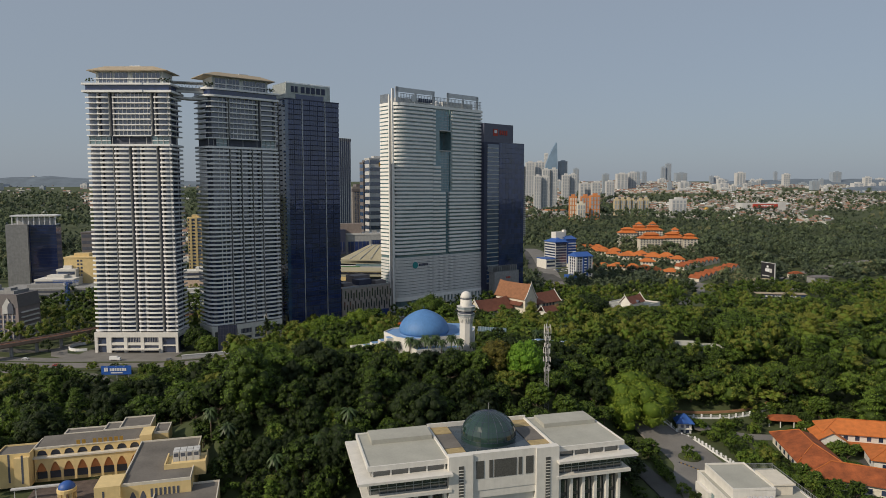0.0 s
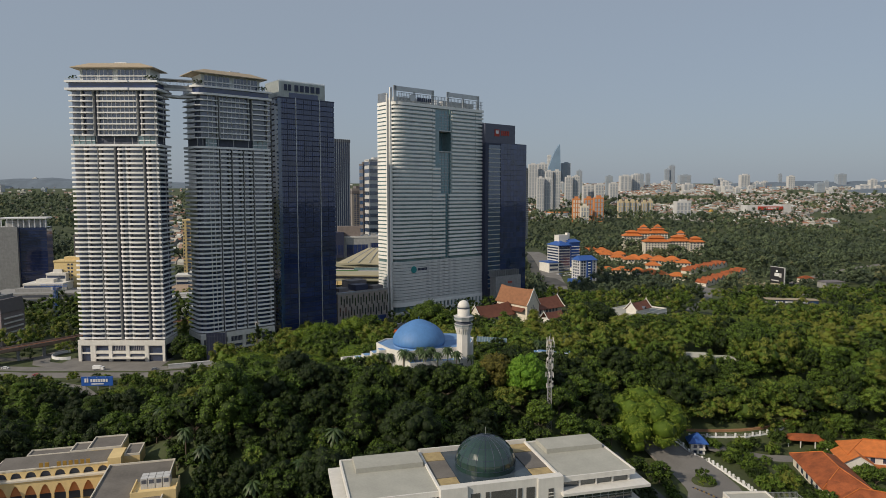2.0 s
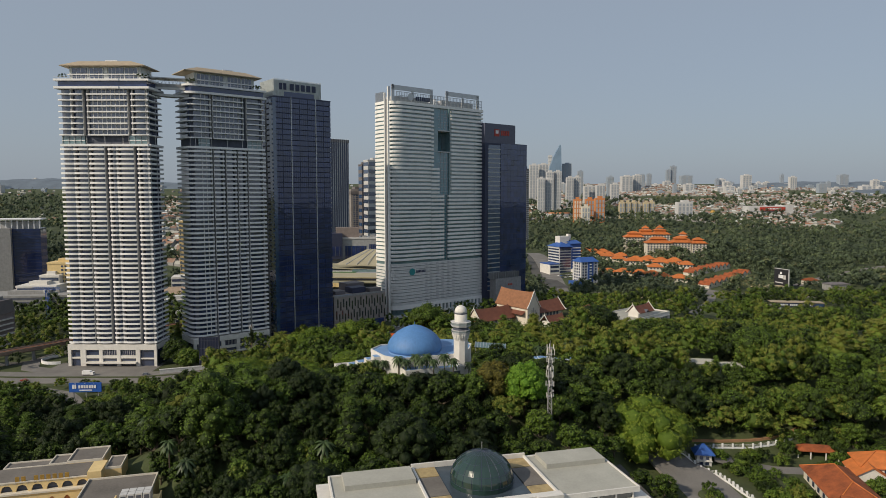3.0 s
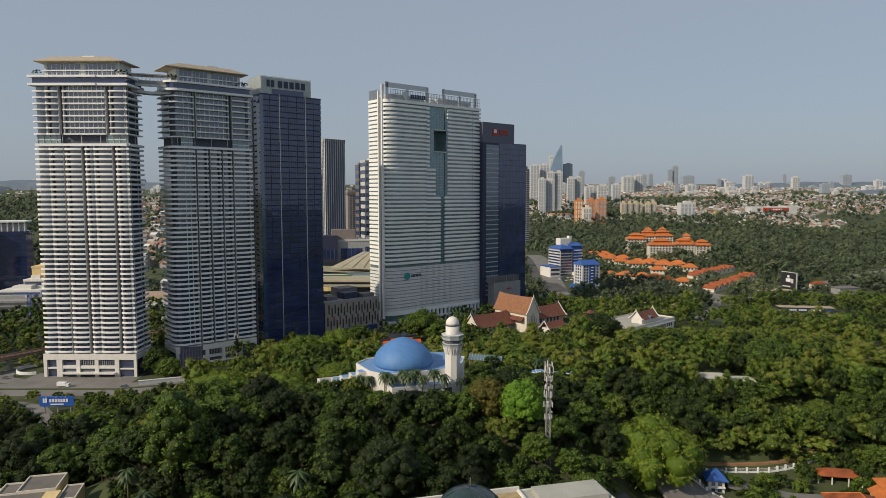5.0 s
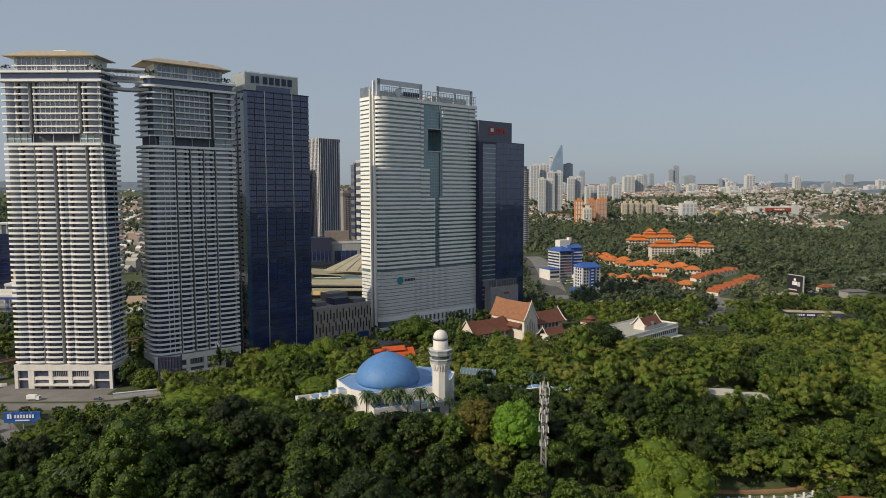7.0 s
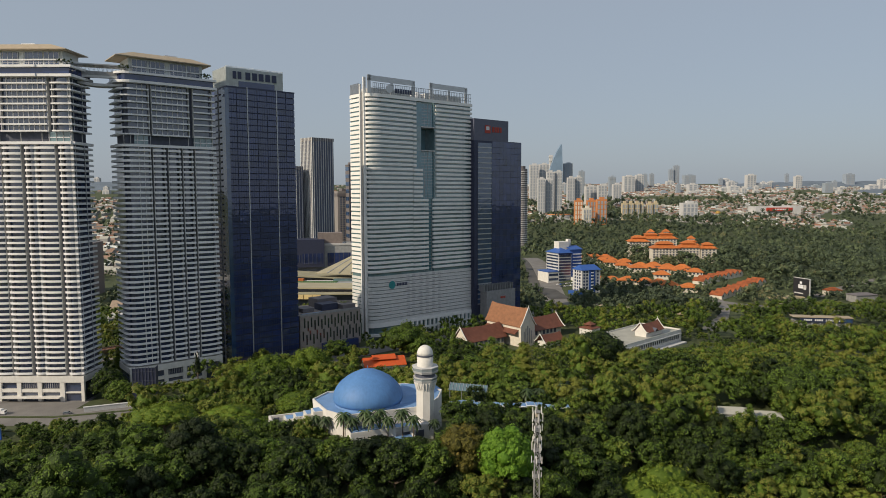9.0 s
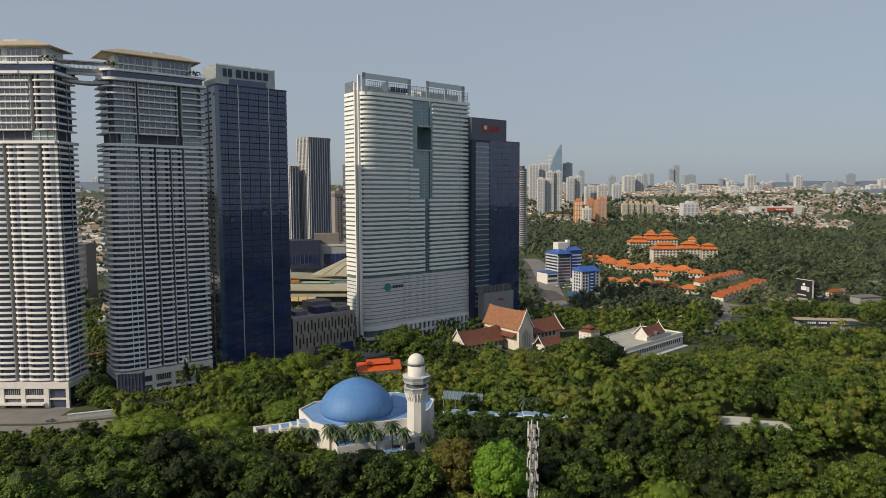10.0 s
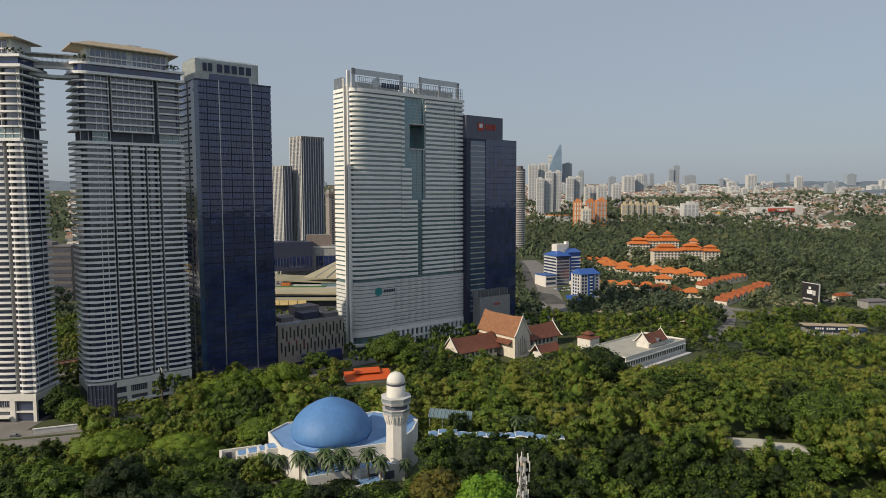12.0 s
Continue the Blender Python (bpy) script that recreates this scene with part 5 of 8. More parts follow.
def lattice_mast():
    x, y = 46.2, 289.3
    t = thing("cell_mast", pose(x, y, hill(x, y) - 0.5), "slender steel lattice mast crowded with white antennas", "mast")
    H, n = 38.0, 19
    for sx, sy in ((-1, -1), (1, -1), (1, 1), (-1, 1)):
        part("leg", Mesh().tube((sx * 0.95, sy * 0.95, 0), (sx * 0.5, sy * 0.5, H), 0.10, 5), GREY, t)
    for k in range(n):
        z, w0, w1 = k * H / n, 0.95 - 0.45 * k / n, 0.95 - 0.45 * (k + 1) / n
        m = Mesh()
        for (ax, ay), (bxx, by) in (((-1, -1), (1, -1)), ((1, -1), (1, 1)), ((1, 1), (-1, 1)), ((-1, 1), (-1, -1))):
            m.tube((ax * w0, ay * w0, z), (bxx * w1, by * w1, z + H / n), 0.06, 4).tube((bxx * w0, by * w0, z), (ax * w1, ay * w1, z + H / n), 0.06, 4)
        part("brace", m, GREY, t)
    for k, z in enumerate((18, 22.5, 26, 29, 32, 35, 37.6)):
        part("platform", Mesh().turned([(1.3, z), (1.3, z + 0.14)], n=10), GREY, t)
        for i in range(5):
            a, r = i * 1.257 + k * 0.7, 1.35 + 0.25 * ((i + k) % 2)
            h = 1.3 + 0.5 * ((i * 3 + k) % 3)
            bx("antenna", WHITE, t, math.cos(a) * r - 0.13, math.cos(a) * r + 0.13, math.sin(a) * r - 0.1, math.sin(a) * r + 0.1, z - 0.3, z + h)
    for z, a, r in ((20, 0.5, 0.5), (24.4, 4.4, 0.4), (27.6, 5.3, 0.5), (30.4, 4.0, 0.35), (33.6, 4.9, 0.45), (34.2, 3.6, 0.3)):
        part("dish", Mesh().turned([(0.1, -0.25), (r, 0), (r, 0.12), (0.1, 0.1)], n=12), PALE, t).matrix_basis = pose(math.cos(a) * 1.5, math.sin(a) * 1.5, z, 90, 0, math.degrees(a) + 90)
    part("drum", Mesh().turned([(0.7, 36.2), (0.75, 36.4), (0.75, 37.3), (0.2, 37.5)], n=14), TAN_ROOF, t, "tan antenna drum")
    part("spike", Mesh().tube((0, 0, H), (0, 0, H + 2.6), 0.05, 4), GREY, t)


lattice_mast()

# ---- villas, drive and fences east of the hall ----
def house(name, x, y, z, yaw, w, d, eave, ridge, wall, roof, label, category="house", hipped=True, over=0.9, windows=(), group=""):
    t = thing(name, pose(x, y, z, 0, 0, yaw), label, category, group)
    CLEAR.append((x, y, w / 2 + 1, d / 2 + 1, yaw))
    part("wall", Mesh().box(-w / 2, w / 2, -d / 2, d / 2, -2, eave), wall, t)
    if hipped:
        part("roof", Mesh().hip(-w / 2 - over, w / 2 + over, -d / 2 - over, d / 2 + over, eave, ridge), roof, t)
    else:
        m = Mesh().gable(-w / 2, w / 2, -d / 2, d / 2, eave, ridge, over, "x" if w >= d else "y")
        part("roof", m, roof, t)
        if w >= d:
            for sx in (-1, 1):
                part("gable_wall", Mesh().face([(sx * w / 2, -d / 2, eave), (sx * w / 2, d / 2, eave), (sx * w / 2, 0, ridge - 0.2)]), wall, t)
        else:
            for sy in (-1, 1):
                part("gable_wall", Mesh().face([(-w / 2, sy * d / 2, eave), (w / 2, sy * d / 2, eave), (0, sy * d / 2, ridge - 0.2)]), wall, t)
    for side, u, z0, ww, hh in windows:
        if side == "s":
            bx("window", CONDO_GLASS, t, u, u + ww, -d / 2 - 0.08, -d / 2 + 0.1, z0, z0 + hh)
        else:
            bx("window", CONDO_GLASS, t, -w / 2 - 0.08, -w / 2 + 0.1, u, u + ww, z0, z0 + hh)
    return t


def ridge_caps(t, pts, r=0.22, material=None):
    m = Mesh()
    for a, b in zip(pts, pts[1:]):
        m.tube(a, b, r, 5)
    part("ridge_cap", m, material or ORANGE_TILE, t)


def villas():
    g = 3.0
    a = house("villa", 155, 274, g, -9, 16, 32, 5.4, 10.4, CREAM, RED_TILE, "cream villa under a long weathered orange tile roof", over=1.4, windows=[("w", -15 + 5 * k, 1.5, 2, 2) for k in range(6)])
    ridge_caps(a, [(-9.2, -17.2, 5.5), (0, -8, 10.5), (0, 8, 10.5), (-9.2, 17.2, 5.5)])
    ridge_caps(a, [(9.2, -17.2, 5.5), (0, -8, 10.5)])
    b = house("villa", 172, 241, g, -27, 58, 14, 5.2, 9.2, CREAM, RED_TILE, "low cream wing with a long orange tile roof", over=1.6, windows=[("s", -26 + 5 * k, 1.4, 2.2, 2) for k in range(10)])
    ridge_caps(b, [(-30.4, -8.4, 5.3), (-22, 0, 9.3), (22, 0, 9.3)])
    house("villa_porch", 149, 255, g + 0.5, -27, 9, 7, 6.6, 9.0, CREAM, RED_TILE, "small gabled porch between two tiled roofs", "porch", False)
    c = house("villa", 188, 288, g, -14, 34, 13, 8.0, 12.4, WHITE, ORANGE_TILE, "white two-storey villa with bright orange hipped roof", over=1.3, windows=[("s", -14 + 4.6 * k, 5.0, 1.7, 2.0) for k in range(6)])
    ridge_caps(c, [(-18.2, -7.8, 8.1), (-10.4, 0, 12.5), (10.4, 0, 12.5), (18.2, -7.8, 8.1)])
    part("verandah_roof", Mesh().prism([(-12, -10.5), (12, -10.5), (12, -6.4), (-12, -6.4)], 4.0, 4.4), ORANGE_TILE, c)
    for k in range(5):
        part("arch", Mesh().face([(-11 + 5 * k + u, -6.62, z) for u, z in arch_shape(2.4, 2.6, 1.6)][::-1]), DARK, c)
    house("villa_wing", 172, 287, g, 76, 13, 11, 6.2, 9.6, WHITE, ORANGE_TILE, "white gabled wing of the villa under orange tiles", "house", False, windows=[("s", -3, 2.5, 1.6, 1.8), ("s", 1.5, 2.5, 1.6, 1.8)])
    d = house("villa", 192, 262, g, -20, 30, 15, 6.0, 10.0, WHITE, ORANGE_TILE, "white villa with a wide orange tiled roof", over=1.4, windows=[("s", -12 + 5 * k, 2.2, 2.0, 2.0) for k in range(5)] + [("w", -3, 2.2, 2, 1.8)])
    ridge_caps(d, [(-16.4, -8.9, 6.1), (-7.5, 0, 10.1), (7.5, 0, 10.1)])
    s = thing("garden_pavilion", pose(165, 310, 5.0, 0, 0, -10), "open garden pavilion with a low red roof on posts", "pavilion")
    part("roof", Mesh().hip(-8, 8, -3.6, 3.6, 3.4, 5.4), RED_TILE, s)
    for x in (-8, -3, 3, 8):
        for y in (-3, 3):
            bx("post", WHITE, s, x - 0.2, x + 0.2, y - 0.2, y + 0.2, -1, 3.4)
    part("back_wall", Mesh().box(-8, 8, 2.8, 3.1, -1, 3), CREAM, s)
    w = thing("flat_house", pose(112, 222, 3, 0, 0, 3), "white flat-roofed house with stair room and roof rails", "house")
    part("wall", Mesh().box(-16, 13, -20, 18, -2, 9.5).box(-17.5, -13, 6, 16, -2, 7.5), WHITE, w)
    flat_roof(w, -16, 13, -20, 18, 10.0, ROOF_PALE, 0.7, WHITE, "pale concrete roof terrace")
    part("upper_wall", Mesh().box(-13.5, 1.5, -4, 17.4, 9.6, 12.8), WHITE, w)
    flat_roof(w, -13.5, 1.5, -4, 17.4, 13.0, ROOF_PALE, 0.6, WHITE)
    part("stair_room", Mesh().box(2.2, 8.8, -2, 9, 10, 13.5).box(1.6, 9.4, -2.6, 9.6, 13.5, 14.0), CREAM, w)
    rail = Mesh()
    for k in range(26):
        rail.box(1.5 + k * 0.43, 1.58 + k * 0.43, 17.0, 17.1, 10.7, 13.0)
    for k in range(40):
        rail.box(12.2, 12.3, 16.5 - k * 0.85, 16.58 - k * 0.85, 10.7, 12.6)
    rail.box(1.5, 12.6, 17.0, 17.12, 13.0, 13.15).box(12.2, 12.32, -18, 17, 12.55, 12.7)
    part("roof_rail", rail, STEEL, w)
    for k in range(5):
        for q in range(2):
            bx("roof_unit", PALE, w, -9.5 + k * 1.9, -8.2 + k * 1.9, -9 + q * 2, -7.6 + q * 2, 10.1, 11.6)
    for k in range(4):
        bx("window", TEAL_GLASS, w, -16.1, -15.9, -14 + k * 6, -11 + k * 6, 4, 7.5)
    # the drive
    strip("court", [(171, 259), (186, 270)], 13, ASPHALT, 0.12, label="dark asphalt court between the villas", category="yard")
    strip("drive", [(92, 309), (101, 296), (106, 283), (107, 270), (106, 258)], 21, ROAD_PALE, label="worn grey driveway bending round a planted bed")
    strip("drive", [(103, 268), (98, 256), (96, 243), (93, 222)], 11, ROAD_PALE, 0.14, label="worn grey driveway below the planted bed")
    strip("drive", [(118, 304), (135, 301), (143, 299), (154, 297)], 7, ROAD_PALE, label="narrow grey lane past the villas")
    strip("drive", [(70, 282), (78, 268), (83, 254), (85, 240), (85, 215)], 8, ASPHALT, label="dark side road behind the civic hall")
    bank = Mesh().turned([(5, -3), (4.7, 0.9), (3, 1.4), (0.2, 1.6)], n=18)
    ob = tagged(part("planting_bed", bank, GRASS), "raised grass bed in the bend of the drive", "lawn", kind="structure")
    ob.location = (105.5, 274, hill(105.5, 274) - 0.2)
    kerb = thing("kerb", pose(0, 0, 0), "black and yellow striped kerb round the planted bed", "kerb")
    for i in range(16):
        x, y = 99 + 0.55 * i, 268.5 - 0.62 * i - 0.02 * i * i
        bx("kerb_stone", TEXT_GOLD if i % 2 else MULLION, kerb, x, x + 0.5, y, y + 0.5, hill(x, y) - 0.2, hill(x, y) + 0.5)
    line = [(95, 310), (102, 306), (107, 301.5), (110.5, 297), (115, 293), (117, 285), (118.3, 277), (120.3, 268), (121, 261)]
    fence("fence", line, 2.7, 2.2, "white pillared boundary fence along the drive")
    fence("fence", [(112, 308), (125, 311), (139, 312.5), (154, 316), (168, 323), (182, 331)], 4.2, 2.2, "white pillared fence under the trees")
    strip("verge_path", [(112, 313), (126, 315), (140, 317), (155, 320), (170, 328), (186, 337)], 1.5, SOIL, label="sandy footpath behind the pillared fence", category="path")
    ob = tagged(part("bare_soil", Mesh().turned([(7, -2), (6, 0.5), (0.2, 0.8)], n=14), SOIL), "bare red soil patch at the wood's edge", "soil", kind="structure")
    ob.location = (108, 326, hill(108, 326))
    h = thing("guard_hut", pose(113, 302, 4.6, 0, 0, -8), "small white guard hut with a blue pyramid roof", "hut")
    part("wall", Mesh().box(-3, 3, -2.6, 2.6, -1, 5.6), WHITE, h)
    part("roof", Mesh().hip(-4.2, 4.2, -3.8, 3.8, 5.6, 9.2), DEEP_BLUE, h, "blue pyramid roof")
    for x in (-1.9, 0.5):
        bx("window", CONDO_GLASS, h, x, x + 1.4, -2.7, -2.5, 3.2, 4.6)
        bx("window", CONDO_GLASS, h, x, x + 1.4, -2.7, -2.5, 0.8, 2.2)
    part("balcony", Mesh().box(-3.2, 3.2, -3.4, -2.6, 2.5, 2.8), WHITE, h)


def fence(name, line, pitch, height, label):
    t = thing(name, pose(0, 0, 0), label, "fence")
    pts = []
    for (ax, ay), (bx_, by) in zip(line, line[1:]):
        n = max(1, round(math.hypot(bx_ - ax, by - ay) / pitch))
        pts += [(ax + (bx_ - ax) * i / n, ay + (by - ay) * i / n) for i in range(n)]
    pts.append(line[-1])
    for x, y in pts:
        z = hill(x, y)
        bx("pillar", PARAPET, t, x - 0.32, x + 0.32, y - 0.32, y + 0.32, z - 1, z + height)
    for (ax, ay), (bx_, by) in zip(pts, pts[1:]):
        za, zb = hill(ax, ay), hill(bx_, by)
        d = Vector((bx_ - ax, by - ay)).normalized() * 0.12
        m = Mesh()
        lo, hi = -1.0, 0.75
        for s in (-1, 1):
            q = [(ax - s * d.y, ay + s * d.x, za + lo), (bx_ - s * d.y, by + s * d.x, zb + lo), (bx_ - s * d.y, by + s * d.x, zb + hi), (ax - s * d.y, ay + s * d.x, za + hi)]
            m.face(q if s < 0 else q[::-1])
        m.face([(ax + d.y, ay - d.x, za + hi), (bx_ + d.y, by - d.x, zb + hi), (bx_ - d.y, by + d.x, zb + hi), (ax - d.y, ay + d.x, za + hi)])
        for z in (1.2, 1.7):
            m.tube((ax, ay, za + z), (bx_, by, zb + z), 0.05, 4)
        part("panel", m, PARAPET, t)


villas()

# ---- museum with swept roofs ----
def swept_roof(x0, x1, half, eave, ridge, horn, n=8):
    """A pitched roof whose slopes sag and whose ridge lifts towards its ends."""
    m = Mesh()
    prof = [(-1.0, 0.0), (-0.74, 0.20), (-0.48, 0.46), (-0.22, 0.76), (0.0, 1.0), (0.22, 0.76), (0.48, 0.46), (0.74, 0.20), (1.0, 0.0)]
    rows = []
    for i in range(n + 1):
        u = i / n
        lift = horn * (2 * u - 1) ** 4
        x = x0 + (x1 - x0) * u
        rows.append([(x, half * a, eave + (ridge - eave) * b + lift * b) for a, b in prof])
    for r0, r1 in zip(rows, rows[1:]):
        for j in range(len(prof) - 1):
            m.face([r0[j], r1[j], r1[j + 1], r0[j + 1]])
            m.face([tuple((*p[:2], p[2] - 0.35)) for p in (r0[j + 1], r1[j + 1], r1[j], r0[j])])
    for r, flip in ((rows[0], False), (rows[-1], True)):
        for j in range(len(prof) - 1):
            q = [r[j], r[j + 1], (*r[j + 1][:2], r[j + 1][2] - 0.35), (*r[j][:2], r[j][2] - 0.35)]
            m.face(q if flip else q[::-1])
    return m, prof


def barge(t, x, half, eave, ridge, horn, prof, material):
    """White boards along a gable, ending in upturned horns."""
    m = Mesh()
    pts = [(x, half * a * 1.02, eave + (ridge - eave + horn) * b + 0.1) for a, b in prof]
    for a, b in zip(pts, pts[1:]):
        m.tube(a, b, 0.42, 5)
    m.tube(pts[4], (x, 0, ridge + horn + 2.2), 0.3, 5, 0.08)
    for p, s in ((pts[0], -1), (pts[-1], 1)):
        m.tube(p, (x, p[1] + s * 1.2, p[2] + 1.0), 0.4, 5, 0.1)
    part("barge_board", m, material, t)


def museum():
    t = thing("museum", pose(70, 645, -2, 0, 0, 38), "long museum with swept brown tiled roofs and white gables", "museum")
    for x0, x1 in ((-52, -10), (10, 58)):
        part("wing_wall", Mesh().box(x0 + 2, x1 - 2, -8, 8, 0, 8.5), CREAM, t)
        m, prof = swept_roof(x0, x1, 10.5, 7.5, 17.0, 1.2)
        part("wing_roof", m, BROWN_TILE, t, "brown tiled wing roof")
        end = x0 if x0 < 0 else x1
        barge(t, end, 10.5, 7.5, 17.0, 1.2, prof, WHITE)
        s = 1 if x0 < 0 else -1
        part("gable_wall", Mesh().face([(end + s * 0.8, 8.4 * a, 7.6 + 9.6 * b) for a, b in prof]), CREAM, t)
        for k in range(8):
            bx("wing_window", DARK, t, x0 + 5 + k * 4.6, x0 + 7.6 + k * 4.6, -8.1, -7.9, 3.0, 6.6)
        for k in range(3):
            bx("door_panel", ORANGE_TILE, t, end + s * 1.9 - 0.1, end + s * 1.9 + 0.1, -4.6 + k * 3.2, -2.2 + k * 3.2, 0.5, 6.8)
    part("main_wall", Mesh().box(-7.6, 7.6, -22, 18, 0, 17), CREAM, t)
    m, prof = swept_roof(-24, 20, 8.6, 16.5, 30.6, 1.2)
    turn = Matrix.Rotation(radians(90), 4, "Z")
    r = part("main_roof", m, COPPER_TILE, t, "high weathered orange-brown tiled roof")
    r.matrix_basis = turn
    m, _ = swept_roof(-20.5, 18, 12.0, 11.0, 20.0, 0.4)
    part("skirt_roof", m, BROWN_TILE, t).matrix_basis = turn
    for y, s in ((-23.4, 1),):
        part("gable_wall", Mesh().face([(8.0 * a, y, 16.6 + 14.4 * b) for a, b in prof]), CREAM, t, "cream gable with upright ribs")
        for k in range(5):
            bx("gable_rib", GREY, t, -4.6 + k * 2.0, -3.8 + k * 2.0, y - 0.25, y, 2, 17 - abs(k - 2) * 2.2)
        part("front_wall", Mesh().box(-7.8, 7.8, -23.3, -21, 0, 17), CREAM, t)
        mm = Mesh()
        pts = [(8.8 * a, y - 0.4, 16.7 + 15.2 * b) for a, b in prof]
        for a, b in zip(pts, pts[1:]):
            mm.tube(a, b, 0.5, 5)
        mm.tube(pts[4], (0, y - 0.6, 34), 0.3, 5, 0.06)
        part("barge_board", mm, WHITE, t)
    p = thing("museum_porch", pose(99, 626, -2, 0, 0, 38), "small white-gabled porch of the museum with brown roof", "porch")
    m, prof = swept_roof(-7, 16, 6, 4.5, 10, 1.0)
    part("roof", m, BROWN_TILE, p)
    barge(p, -7, 6, 4.5, 10, 1.0, prof, WHITE)
    part("wall", Mesh().box(-5, 15, -4.5, 4.5, 0, 5), WHITE, p)
    f = thing("flat_annex", pose(149.8, 577, -2, 0, 0, 43), "long white flat-roofed annex with small windows and terrace", "building")
    part("wall", Mesh().box(0, 84, 0, 36, 0, 11.2), WHITE, f)
    flat_roof(f, 0, 84, 0, 36, 11.6, ROOF_PALE, 1.0, WHITE, "pale concrete terrace roof")
    for k in range(24):
        bx("window", CONDO_GLASS, f, 3 + k * 3.25, 4.9 + k * 3.25, -0.12, 0.1, 5.5, 8.4)
    part("ledge", Mesh().box(-0.3, 82.3, -1.4, 0, 9.2, 9.8).box(-0.3, 82.3, -6, 0, 0, 3.2), PALE, f)
    h = thing("roof_hall", pose(178, 617, 9.6, 0, 0, 43), "brown-roofed white gabled hall standing on the terrace", "hall")
    part("wall", Mesh().box(-10, 14, -5, 5, 0, 4.2), WHITE, h)
    m, prof = swept_roof(-11.5, 15.5, 6.4, 3.8, 9.4, 1.6)
    part("roof", m, BROWN_TILE, h)
    for x in (-11.5, 15.5):
        barge(h, x, 6.4, 3.8, 9.4, 1.6, prof, WHITE)
        part("gable_wall", Mesh().face([(x * 0.9, 5.6 * a, 3.9 + 6 * b) for a, b in prof]), WHITE, h)
    part("dormer", Mesh().gable(0, 4, -7, -3, 4, 6.2, 0.3, "y"), DARK, h)
    q = house("tiered_pavilion", 138, 643, -2, 43, 12, 12, 12.4, 14.6, WHITE, BROWN_TILE, "square pavilion with a tiered brown roof", "pavilion")
    part("upper_roof", Mesh().hip(-4, 4, -4, 4, 15, 17.4), BROWN_TILE, q)
    r = house("kiosk_hall", -27, 566, -3, 18, 29, 15, 3.4, 7.8, WHITE, mat("vermilion_roof", (0.62, 0.10, 0.02), 0.6, vary=0.12), "low hall with a vivid orange-red roof among trees", "hall", False)
    part("upper_roof", Mesh().gable(-8, 8, -4, 4, 7.2, 9.4, 0.6), bpy.data.materials["vermilion_roof"], r)


museum()


